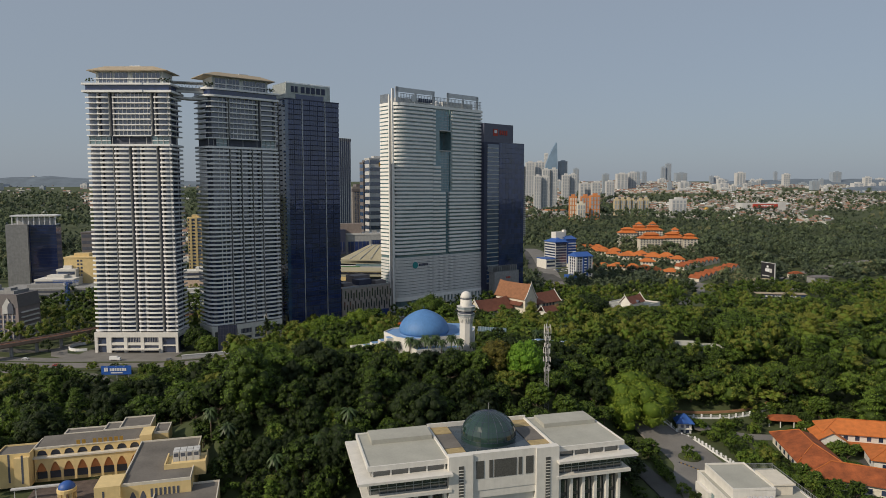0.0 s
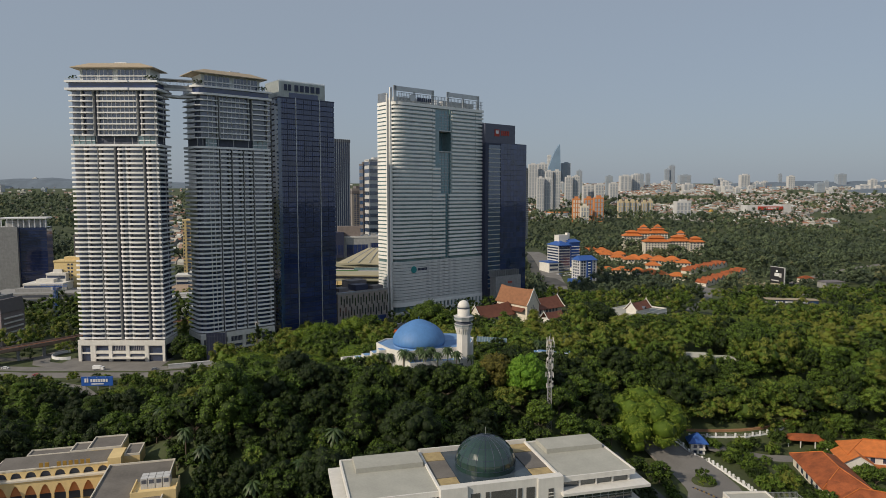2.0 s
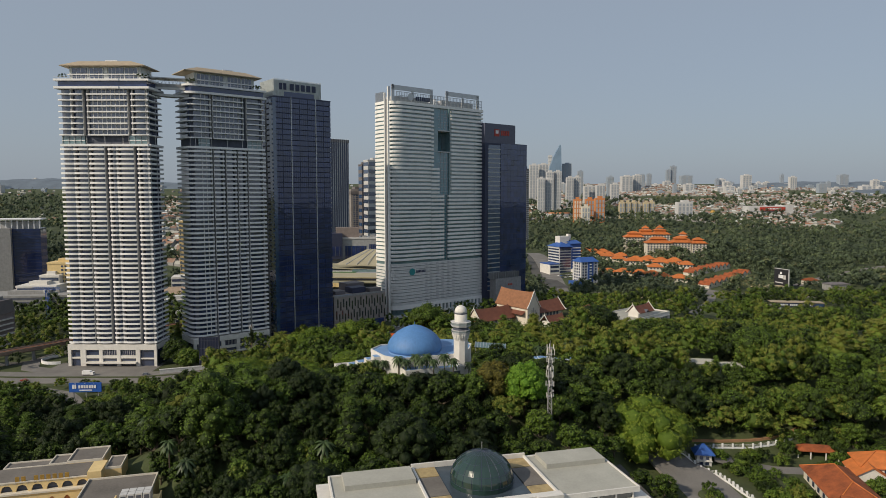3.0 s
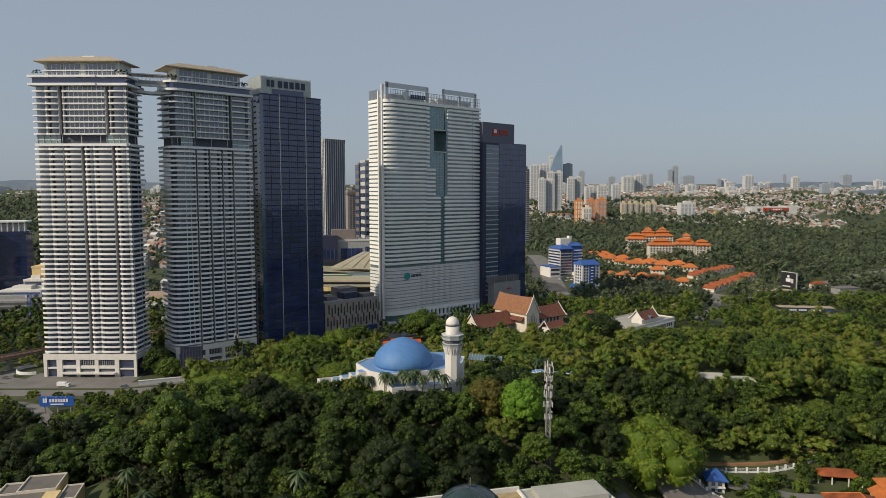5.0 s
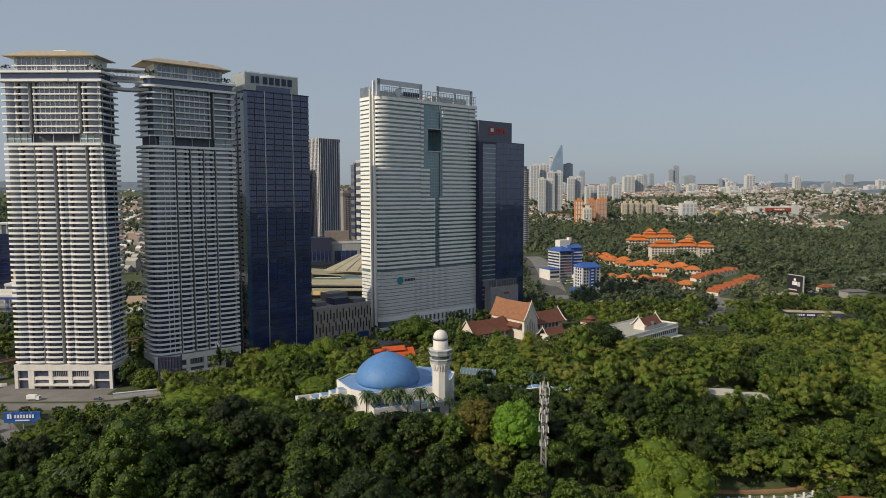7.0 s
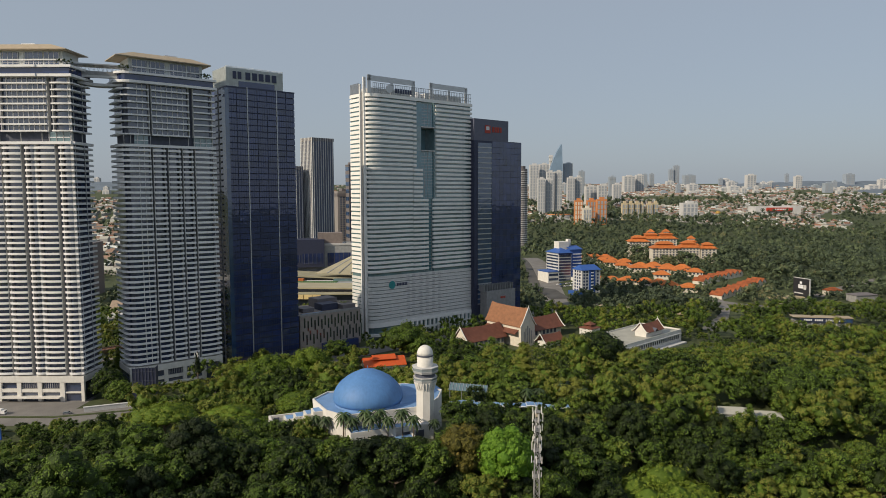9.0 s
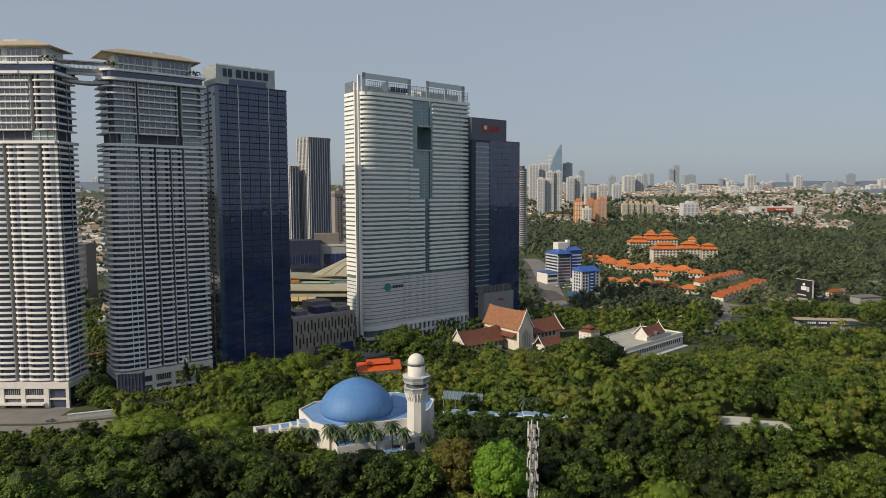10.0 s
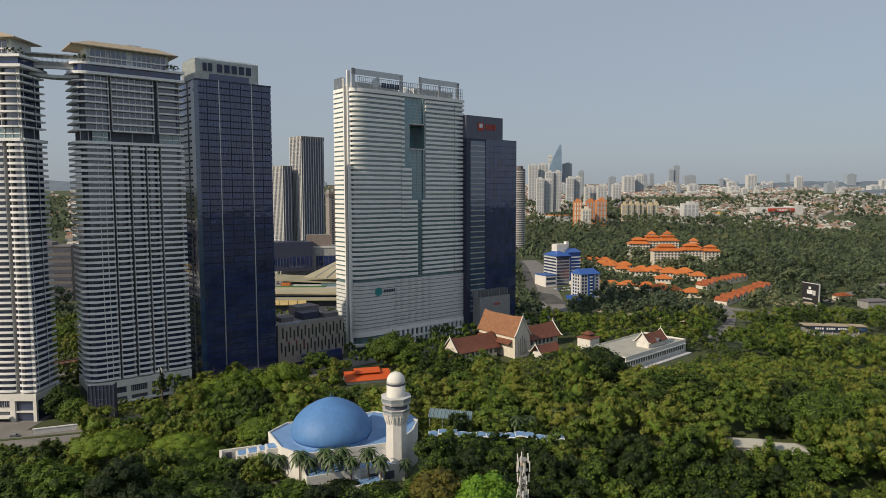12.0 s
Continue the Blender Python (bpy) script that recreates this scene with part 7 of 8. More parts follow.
CAR_RED, CAR_GREY = mat("red_car_paint", (0.30, 0.03, 0.02), 0.3, vary=0.03), mat("grey_car_paint", (0.22, 0.23, 0.25), 0.3, 0.4, vary=0.03)
vehicle("box_truck", -234, 461, 0, 7.5, 2.4, 3.2, PARAPET, "white box truck driving on the carriageway", True)
for x, y, yaw, paint, label in ((-300, 464, 3, PARAPET, "small white car on the carriageway"), (-340, 455, 184, CAR_GREY, "grey car on the carriageway"), (-268, 447, 181, CAR_RED, "dark red car on the carriageway"),
                                (-196, 462, 8, CAR_GREY, "silver-grey car passing the towers"), (-98, 534, 54, PARAPET, "white car on the road by the hotel"), (-86, 556, 56, CAR_GREY, "grey car on the road by the hotel"), (-40, 622, 40, PARAPET, "white car before the office tower")):
    vehicle("car", x, y, yaw, 4.4, 1.8, 1.5, paint, label)

# ---- eastern middle distance ----
def blue_offices():
    t = thing("blue_office", pose(161, 968, -4, 0, 0, 24), "white and blue office block with banded windows and blue roof", "office building")
    part("wall", Mesh().box(6, 26, 0, 30, 0, 47), PALE, t)
    part("blue_wing", Mesh().box(26, 44, 3, 30, 0, 51), DEEP_BLUE, t, "deep blue end wing")
    for k in range(10):
        bx("window_band", CONDO_GLASS, t, 6.8, 25, -0.3, 0.1, 5.6 + k * 4, 8.2 + k * 4)
        bx("window_band", CONDO_GLASS, t, 5.7, 6.1, 1, 29, 6 + k * 4, 8 + k * 4)
        bx("sunshade", PARAPET, t, 30, 44.4, 2.2, 3.1, 6 + k * 4.2, 7.2 + k * 4.2)
    part("roof", Mesh().hip(4.6, 27.4, -1.4, 31, 47, 53), DEEP_BLUE, t, "blue hipped roof")
    part("roof_band", Mesh().box(5.6, 26.2, -0.4, 0.1, 44.4, 47), NAVY_GLASS, t)
    part("wing_roof", Mesh().gable(26, 45, 2, 31, 51, 55, 0.5), DEEP_BLUE, t)
    part("roof_block", Mesh().box(14, 30, 12, 24, 49, 61).box(30, 34, 14, 20, 55, 64), WHITE, t)
    part("low_hall", Mesh().box(-10, 6, 0, 26, 0, 22).box(26, 60, -12, 3, 0, 14), WHITE, t)
    bx("hall_roof", DEEP_BLUE, t, -10.4, 6, -0.4, 26.4, 22, 23)
    for k in range(3):
        bx("hall_window", CONDO_GLASS, t, -9, 5, -0.2, 0.1, 5 + k * 6, 8 + k * 6)
    # lawn, wall and cars before the offices
    bank = Mesh().prism([(139, 1050), (158, 1034), (167, 1280), (152, 1200)], -6, -0.6)
    tagged(part("grass_bank", bank, GRASS), "sloping lawn beside the highway", "lawn", kind="structure")
    w = thing("boundary_wall", pose(0, 0, -3), "long low white wall along the lawn", "wall")
    part("wall", Mesh().sweep([(168.5, 1282), (160, 1034), (163, 990)], [(0.5, 0), (0.5, 4.2), (-0.5, 4.2), (-0.5, 0)]), PARAPET, w)
    for k in range(14):
        paint = (PARAPET, MULLION, STEEL, DEEP_BLUE, PALE)[k * 3 % 5]
        vehicle("car", 162 + 4.1 * (k % 7) + (k // 7) * 3, 950 - (k // 7) * 14 + 1.6 * (k % 7), 114, 4.4, 1.8, 1.5, paint, "parked car on the forecourt of the blue offices")
    c = thing("blue_office", pose(180, 884, -3, 0, 0, 22), "white ten-storey block with blue roof and window columns", "office building")
    part("wall", Mesh().box(0, 26, 0, 20, -2, 33), PALE, c)
    part("blue_bay", Mesh().box(10, 18.5, -0.5, 0.2, 0, 33), DEEP_BLUE, c, "deep blue central bay")
    for r in range(8):
        for x in (2.0, 6.0, 21.2):
            bx("window", CONDO_GLASS, c, x, x + 2.3, -0.2, 0.1, 3 + r * 3.8, 5.4 + r * 3.8)
        bx("balcony", PARAPET, c, 12.6, 15.9, -1.1, -0.5, 2.6 + r * 3.8, 3.6 + r * 3.8)
        bx("bay_window", BLUE_GLASS, c, 12.6, 15.9, -0.7, -0.5, 3.6 + r * 3.8, 5.6 + r * 3.8)
        for y in (3, 8, 13):
            bx("side_window", CONDO_GLASS, c, -0.2, 0.1, y, y + 2.6, 3 + r * 3.8, 5.4 + r * 3.8)
    part("roof", Mesh().hip(-0.8, 26.8, -1.2, 21.2, 33, 38.5, 0.8), DEEP_BLUE, c, "blue hipped roof")
    part("low_hall", Mesh().box(-10, 0, -2, 14, -2, 8), DEEP_BLUE, c)


def orange_wing(t, x, y, w, d, h, lantern):
    part("wall", Mesh().box(x, x + w, y, y + d, -6, h), CREAM, t)
    part("roof", Mesh().hip(x - 1.8, x + w + 1.8, y - 1.8, y + d + 1.8, h, h + d * 0.32), ORANGE_TILE, t)
    part("roof_tier", Mesh().box(x + w * 0.2, x + w * 0.8, y + d * 0.25, y + d * 0.75, h, h + d * 0.30).hip(x + w * 0.2 - 1.6, x + w * 0.8 + 1.6, y + d * 0.25 - 1.6, y + d * 0.75 + 1.6, h + d * 0.30, h + d * 0.48), ORANGE_TILE, t)
    for k in (0.12, 0.5, 0.88):
        part("dormer_roof", Mesh().hip(x + w * k - 3, x + w * k + 3, y - 2.6, y + 5, h + 0.4, h + 3.2), ORANGE_TILE, t)
    n = max(3, int(w / 4.5))
    for r in range(4):
        for k in range(n):
            bx("window", DARK, t, x + 1.2 + (w - 1) * k / n, x + 3.4 + (w - 1) * k / n, y - 0.2, y + 0.1, h - 3.6 - r * 3.6, h - 1.4 - r * 3.6)
        bx("balcony", CREAM, t, x + 0.5, x + w - 0.5, y - 1.0, y, h - 4.4 - r * 3.6, h - 3.7 - r * 3.6)
    if lantern:
        cx, cy = x + w / 2, y + d / 2
        lamp = part("lantern", Mesh().box(cx - 4, cx + 4, cy - 4, cy + 4, h, h + d * 0.32 + 3.5), CREAM, t)
        part("lantern_roof", Mesh().hip(cx - 5.5, cx + 5.5, cy - 5.5, cy + 5.5, h + d * 0.32 + 3.5, h + d * 0.32 + 8), ORANGE_TILE, lamp)


def resort():
    for x, y, w, d, h, lan in ((292, 1122, 34, 20, 27, False), (318, 1128, 34, 22, 30, True), (344, 1122, 34, 22, 30, True),
                               (309, 1052, 44, 20, 24, False), (354, 1050, 34, 20, 24, False), (372, 1062, 20, 20, 25, True), (390, 1046, 25, 18, 23, False)):
        x, w, h = 352 + (x - 352) * 0.84, w * 0.86, h + 3
        t = thing("resort_wing", pose(x, y, hill(x + w / 2, y + d / 2) - 6.5, 0, 0, -4), "white resort wing under a bright orange hipped roof", "hotel", "resort wings")
        CLEAR.append((x + w / 2, y + d / 2 - 2, w / 2 + 1, d / 2 + 2, -4))
        orange_wing(t, 0, 0, w, d, h, lan)
    for i, (x, y) in enumerate(((240, 1150), (247, 1118), (250, 1085), (256, 1056), (268, 1034), (280, 1008), (297, 1006), (316, 990), (330, 984), (346, 966), (232, 948), (250, 938), (292, 905), (308, 884), (236, 1132), (259, 1100), (262, 1070), (275, 1050), (290, 1022), (306, 1014), (322, 1004), (338, 992), (214, 962), (268, 925), (284, 920), (300, 960))):
        CLEAR.append((x, y - 9, 11, 9, 0))
        house("orange_house", x, y, hill(x, y), -20 + 9 * (i % 3), 19, 14, 4.6 + 1.2 * (i % 2), 9.5 + 1.2 * (i % 2), CREAM, ORANGE_TILE, "white house with an orange hipped roof among trees", "house", True, 1.6, [("s", -7 + 4.5 * k, 2.5, 2.2, 2.2) for k in range(4)], "orange-roofed houses")
    for i in range(9):
        u = i / 8
        for (ax, ay), (bx_, by) in (((336, 922), (396, 958)), ((326, 842), (402, 908))):
            x, y = ax + (bx_ - ax) * u, ay + (by - ay) * u
            CLEAR.append((x - 4, y - 10, 9, 10, 36))
            house("terrace_house", x, y, hill(x, y), 36, 9.6, 15, 4.6 + 0.9 * (i % 2), 8.4 + 0.9 * (i % 2), CREAM, RED_TILE, "narrow terrace house with a rust-red gable roof", "house", False, 0.6, [("s", -3, 2.5, 2, 2)], "terrace houses")


def roadside_east():
    b = thing("billboard", pose(400, 822, hill(404, 815) - 1, 0, 0, -74), "large dark roadside billboard on a frame", "billboard")
    board = part("panel", Mesh().box(0, 22, 0, 1.0, 5, 26), mat("dark_poster", (0.025, 0.025, 0.03), 0.5), b, "dark poster panel")
    part("frame", Mesh().box(-0.3, 22.3, -0.2, 1.2, 25.8, 26.4).box(22, 22.6, -0.2, 1.2, 5, 26.4).box(-0.5, 22.5, -1.8, 1.2, 4.0, 4.8), PALE, b)
    for z, x0, x1, h in ((20, 9, 12, 2.5), (15, 7, 14, 4), (14, 14.5, 18, 5), (9, 2, 14, 1.2)):
        part("poster_bar", Mesh().box(x0, x1, -0.2, 0, z, z + h), TEXT_WHITE if z > 14 else PALE, board)
    for x in (5, 18):
        part("post", Mesh().tube((x, 1.6, -2), (x, 1.6, 18), 0.7, 8), GREY, b)
    k = thing("round_kiosk", pose(383, 806, hill(383, 806)), "low pavilion under a fan-shaped sand-coloured roof", "pavilion")
    part("roof", Mesh().prism([(-20, -6)] + arc(0, -10, 22, 150, 30, 8) + [(20, -4), (4, -9)], 6, 7.2, 0.97), mat("sand_roof", (0.46, 0.38, 0.24), 0.8, vary=0.12), k, "fan-shaped sand-coloured roof")
    part("wall", Mesh().box(-13, 13, -4, 8, -2, 6), CREAM, k)
    w = thing("roadside_hall", pose(333, 692, hill(350, 690) + 1.0, 0, 0, -9), "long roadside hall with a tan roof over a dark sign band", "hall")
    part("wall", Mesh().box(2, 48, 2, 13, -4, 5), GREY, w)
    part("roof", Mesh().box(0, 50, 0, 11, 8.6, 9.2), TAN_ROOF, w, "flat tan roof")
    part("fascia", Mesh().box(6, 50, 0.4, 1.2, 4.2, 8.4), mat("sign_band", (0.03, 0.04, 0.08), 0.5), w, "dark sign band")
    bars(w, 9, 40, 0.38, 5.6, 7.2, 17, TEXT_WHITE, 0.35, (4, 9))
    part("sign_swirl", Mesh().box(42, 49, 0.1, 0.38, 5.0, 7.6), BLUE_GLASS, w)
    for i in range(7):
        bx("post", PALE, w, 2 + i * 6.9, 2.6 + i * 6.9, 0.6, 1.2, -4, 4.2)
    house("dark_house", 462, 800, hill(462, 800), 10, 26, 14, 7, 9, GREY, STONE, "dark grey flat-pitched house by the road", "house")
    house("red_house", 452, 838, hill(452, 838), 10, 16, 10, 5, 8, CREAM, RED_TILE, "small house with a red roof between trees", "house")
    house("red_house", 402, 1330, hill(402, 1330), 15, 40, 16, 6, 11, CREAM, RED_TILE, "far house with a red tiled roof in the woods", "house")
    strip("road", [(700, 960), (600, 930), (540, 900), (470, 860), (430, 830)], 12, ROAD_PALE, label="pale road curving between the trees")
    strip("lawn", [(700, 900), (620, 890), (560, 868), (500, 840)], 26, GRASS, 0.3, label="open lawn beside the road", category="lawn")
    strip("road", [(252, 684), (262, 702), (290, 742), (312, 790), (326, 850)], 11, ROAD_PALE, 0.3, label="pale road climbing between the trees")
    strip("flyover", [(180, 812), (210, 788), (240, 765), (262, 750)], 9, TAN_ROOF, 3.0, label="low tan-walled flyover among trees")
    strip("lawn", [(415, 762), (470, 775), (560, 800)], 24, GRASS, 0.4, label="open lawn beside the roadside hall", category="lawn")
    strip("road", [(300, 850), (340, 800), (430, 760), (560, 740), (760, 760)], 12, ROAD_PALE, label="pale road below the wooded hill")
    strip("road", [(166, 1300), (150, 1100), (138, 960), (150, 860)], 24, ASPHALT, 0.4, label="dark highway beside the office blocks")


blue_offices()
resort()
roadside_east()


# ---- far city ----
# grey walls and windows are paled and blued in colour, as seen through haze
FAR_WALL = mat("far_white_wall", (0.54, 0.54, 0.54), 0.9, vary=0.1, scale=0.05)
FAR_GREY = mat("hazed_grey_wall", (0.31, 0.36, 0.42), 0.7, vary=0.1, scale=0.05)
FAR_WIN = mat("hazed_far_window", (0.32, 0.35, 0.39), 0.4, vary=0.1)
# haze over the hills is painted: bluish base colour plus a faint glow
HAZY_HILL = mat("hazy_wooded_hill", (0.085, 0.108, 0.132), 0.95, vary=0.25, scale=0.012, grain=0.08)
hazy = HAZY_HILL.node_tree.nodes["Principled BSDF"].inputs
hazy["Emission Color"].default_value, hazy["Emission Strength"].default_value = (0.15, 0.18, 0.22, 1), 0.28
PALE_TOWERS = [(414, 3300, 43, 263), (467, 3350, 47, 268), (359, 2600, 27, 180), (391, 2620, 28, 178), (414, 2750, 31, 210), (449, 2760, 29, 212), (524, 2900, 31, 191), (561, 2920, 29, 194),
               (666, 2950, 38, 159), (755, 3050, 37, 165), (623, 3000, 49, 155), (1028, 3900, 64, 223), (1112, 3950, 45, 231), (1823, 4100, 54, 234), (2166, 4200, 41, 227)]
GREY_TOWERS = [(691, 3500, 29, 238), (871, 3600, 35, 212), (744, 4250, 56, 312), (1553, 4700, 31, 290), (1587, 4710, 39, 316), (1247, 4300, 35, 244), (1327, 4400, 29, 250), (1624, 4600, 76, 246), (2255, 4500, 22, 250), (2595, 4400, 58, 246)]
TERRACOTTA = [(365, 1900, 21, 104), (380, 1860, 22, 84), (403, 1920, 24, 104), (421, 1880, 27, 107)]
CREAM_ROW = [(520, 2000, 16, 95), (539, 2005, 16, 95), (558, 2010, 16, 95), (577, 2015, 10, 93), (598, 2020, 16, 93), (617, 2025, 15, 95)]


TAN_WALL = mat("tan_wall", (0.56, 0.47, 0.31), 0.85, vary=0.08)


def far_tower(x, y, w, top, wall, win, label, cols=3, group="far towers"):
    z = hill(x, y) - 4
    h = top - z
    t = thing("far_tower", pose(x, y, z), label, "tower", group)
    part("wall", Mesh().box(0, w, 0, w * 0.7, 0, h), wall, t)
    for k in range(cols):
        u = w * (k + 0.5) / cols
        bx("window_column", win, t, u - w / cols * 0.28, u + w / cols * 0.28, -0.6, 0.3, h * 0.08, h - 5)
    n = max(3, int(h / 14))
    for k in range(n):
        bx("floor_line", wall, t, 0.5, w - 0.5, -1.0, 0.2, h * 0.08 + (h * 0.9) * k / n, h * 0.08 + (h * 0.9) * k / n + 2.2)
    bx("roof_box", wall, t, w * 0.3, w * 0.75, w * 0.1, w * 0.5, h, h + 6)


def far_city():
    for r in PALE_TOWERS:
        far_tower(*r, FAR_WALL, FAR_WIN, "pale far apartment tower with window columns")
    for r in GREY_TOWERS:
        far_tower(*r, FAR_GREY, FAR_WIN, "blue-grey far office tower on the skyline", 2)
    for i, r in enumerate(TERRACOTTA):
        far_tower(*r, RUST_WALL if i != 1 else CREAM, FAR_WIN if i else CREAM, "terracotta apartment tower with pale balconies", 3, "terracotta towers")
    for r in CREAM_ROW:
        far_tower(*r, TAN_WALL, FAR_WIN, "cream apartment block in a row of towers", 2, "row of cream blocks")
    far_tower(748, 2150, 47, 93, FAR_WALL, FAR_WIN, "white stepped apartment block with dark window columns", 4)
    # the sail-shaped tower
    t = thing("sail_tower", pose(0, 4200, 90), "tall blue-grey sail-shaped skyscraper with a curved back", "skyscraper")
    left = [(634 + 84 * u ** 2.6, 338 * u) for u in (0, 0.15, 0.3, 0.45, 0.6, 0.75, 0.88, 1.0)]
    outline = left + [(722, 330), (727, 190), (731, 0)]
    m = Mesh()
    k = len(outline)
    m.v = [(x, 0, z) for x, z in outline] + [(x, 46, z) for x, z in outline]
    m.f = [tuple(range(k - 1, -1, -1)), tuple(range(k, 2 * k))] + [(i, (i + 1) % k, k + (i + 1) % k, k + i) for i in range(k)]
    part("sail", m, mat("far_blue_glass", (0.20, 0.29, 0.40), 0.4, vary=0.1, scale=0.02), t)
    part("sky_garden", Mesh().box(655, 672, 50, 80, 0, 275).box(652, 676, 48, 84, 262, 268).box(652, 676, 48, 84, 236, 241), FAR_WALL, t)
    # round banded tower behind the bank
    c = thing("round_tower", pose(174, 1500, hill(174, 1500) - 2), "round grey apartment tower with pale floor rings", "tower")
    top = 176 - hill(174, 1500)
    part("core", Mesh().turned([(13, 0), (13, top), (9, top), (9, top + 6)], n=28), STONE, c)
    for i in range(36):
        z = 10 + i * (top - 12) / 36
        part("floor_ring", Mesh().turned([(14.2, z), (14.2, z + 1.6)], n=24), FAR_WALL, c)
    # low white oval building and the mall
    low = thing("oval_building", pose(357, 2100, hill(357, 2100) - 2), "low white oval building with ribbon windows", "building")
    for i in range(3):
        part("storey", Mesh().prism(arc(0, 0, 40, 0, 345, 23, 24), i * 7, i * 7 + 4.6), FAR_WALL, low)
        part("window_ring", Mesh().prism(arc(0, 0, 39, 0, 345, 23, 23), i * 7 + 4.6, i * 7 + 7), FAR_WIN, low)
    part("roof", Mesh().prism(arc(0, 0, 34, 0, 345, 23, 20), 21, 24), RUST_WALL, low)
    m = thing("shopping_mall", pose(1182, 2600, hill(1266, 2600) - 2), "long white shopping mall with a red sign panel", "mall")
    h = 74 - hill(1266, 2600)
    part("wall", Mesh().box(0, 168, 0, 60, 0, h).box(128, 168, -6, 60, 0, h + 3), FAR_WALL, m)
    part("sign_panel", Mesh().box(40, 136, -7.5, -0.2, h - 17, h - 4), RED_PANEL, m, "bright red sign panel")
    bars(m, 70, 122, -7.6, h - 13, h - 8, 9, TEXT_WHITE)
    for i in range(2):
        bx("window_band", FAR_WIN, m, 4, 126, -0.4, 0.2, 6 + i * 7, 8.5 + i * 7)
    d = thing("gold_dome_mosque", pose(1000, 2500, hill(1000, 2500)), "far white mosque with a small golden dome", "mosque")
    part("hall", Mesh().box(-40, 30, -10, 14, 0, 16), FAR_WALL, d)
    part("dome", Mesh().turned([(9, 16), (9.4, 19), (7, 24), (3, 26.5), (0.3, 27.4)], n=20), TEXT_GOLD, d, "golden dome", True)
    part("minaret", Mesh().tube((-34, 0, 0), (-34, 0, 30), 3, 10, 2.4), FAR_WALL, d)
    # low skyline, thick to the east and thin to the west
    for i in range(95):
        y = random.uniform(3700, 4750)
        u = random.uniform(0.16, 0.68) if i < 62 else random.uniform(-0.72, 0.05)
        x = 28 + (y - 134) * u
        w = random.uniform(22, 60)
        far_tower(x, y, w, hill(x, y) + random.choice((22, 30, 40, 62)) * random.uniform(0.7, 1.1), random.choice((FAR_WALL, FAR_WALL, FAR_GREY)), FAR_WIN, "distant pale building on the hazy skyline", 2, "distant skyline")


def suburbs():
    """Thousands of small houses on the far slopes, joined: white walls under orange, brown and grey roofs."""
    m = Mesh()
    idx = []
    town = random.Random(5)
    for i in range(9100):
        R = random if i < 8200 else town
        y = 2000 + 2750 * R.random() ** 0.8
        u = R.uniform(0.09, 0.70) if i < 7700 else R.uniform(-0.75, 0.05)
        if i >= 8200:
            y, u = town.uniform(1050, 3600), town.uniform(-0.58, -0.43)
        x = 28 + (y - 134) * u
        n = noise.noise((x * 0.003, y * 0.003, 5.0))
        if (n < -0.12 and i < 8200) or blocked(x, y):
            continue
        z = hill(x, y)
        w, d, h = R.uniform(10, 20), R.uniform(9, 14), R.uniform(4, 6.5) * (2.4 if R.random() < 0.05 else 1)
        a = radians(30 * noise.noise((x * 0.002, y * 0.002, 8.0)) * 3)
        c, s = math.cos(a), math.sin(a)

        def p(u_, v_, z_):
            return (x + u_ * c - v_ * s, y + u_ * s + v_ * c, z + z_)
        k = len(m.v)
        m.v += [p(-w / 2, -d / 2, -4), p(w / 2, -d / 2, -4), p(w / 2, d / 2, -4), p(-w / 2, d / 2, -4), p(-w / 2, -d / 2, h), p(w / 2, -d / 2, h), p(w / 2, d / 2, h), p(-w / 2, d / 2, h)]
        m.v += [p(-w / 2 - 1, 0, h + 4.5), p(w / 2 + 1, 0, h + 4.5)]
        m.f += [(k, k + 1, k + 5, k + 4), (k + 1, k + 2, k + 6, k + 5), (k + 2, k + 3, k + 7, k + 6), (k + 3, k, k + 4, k + 7), (k + 4, k + 8, k + 7), (k + 5, k + 6, k + 9)]
        idx += [0] * 6
        m.f += [(k + 4, k + 5, k + 9, k + 8), (k + 7, k + 8, k + 9, k + 6)]
        idx += [R.choice((1, 2, 2, 3, 4, 4))] * 2
    me = m.data("suburb_houses", mat("suburb_wall", (0.34, 0.335, 0.33), 0.9, vary=0.3, scale=0.02))
    # roof colours dulled to paint in distance haze, beyond any weathering
    weathered = [mat("hazed_suburb_roof", c, 0.9, vary=0.25, scale=0.02) for c in ((0.27, 0.135, 0.09), (0.30, 0.20, 0.15))]
    for extra in (*weathered, BEIGE, ROOF_PALE):
        me.materials.append(extra)
    me.polygons.foreach_set("material_index", np.array(idx, np.int32))
    tagged(new("suburb_houses", me), "thousands of small white houses with orange and grey roofs", "houses", kind="stuff")


def ridge(name, x0, x1, y, h, seed, label):
    """A wooded skyline ridge with an uneven crest and real depth."""
    m = Mesh()
    n = 60
    rows = []
    for i in range(n + 1):
        u = i / n
        x = x0 + (x1 - x0) * u
        crest = h * (math.sin(math.pi * u) ** 0.6) * (0.72 + 0.4 * noise.noise((u * 5 + seed, seed, 0)) + 0.12 * noise.noise((u * 22, seed, 1)))
        base = hill(x, y)
        rows.append([(x, y - 260, base - 30), (x, y - 120, base + crest * 0.62), (x, y, base + crest), (x, y + 140, base - 40)])
    for a, b in zip(rows, rows[1:]):
        for j in range(3):
            m.face([a[j], b[j], b[j + 1], a[j + 1]])
    tagged(part(name, m, HAZY_HILL, None, smooth=True), label, "hill", kind="structure")


far_city()
suburbs()
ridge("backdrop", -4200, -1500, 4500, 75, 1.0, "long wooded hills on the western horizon")
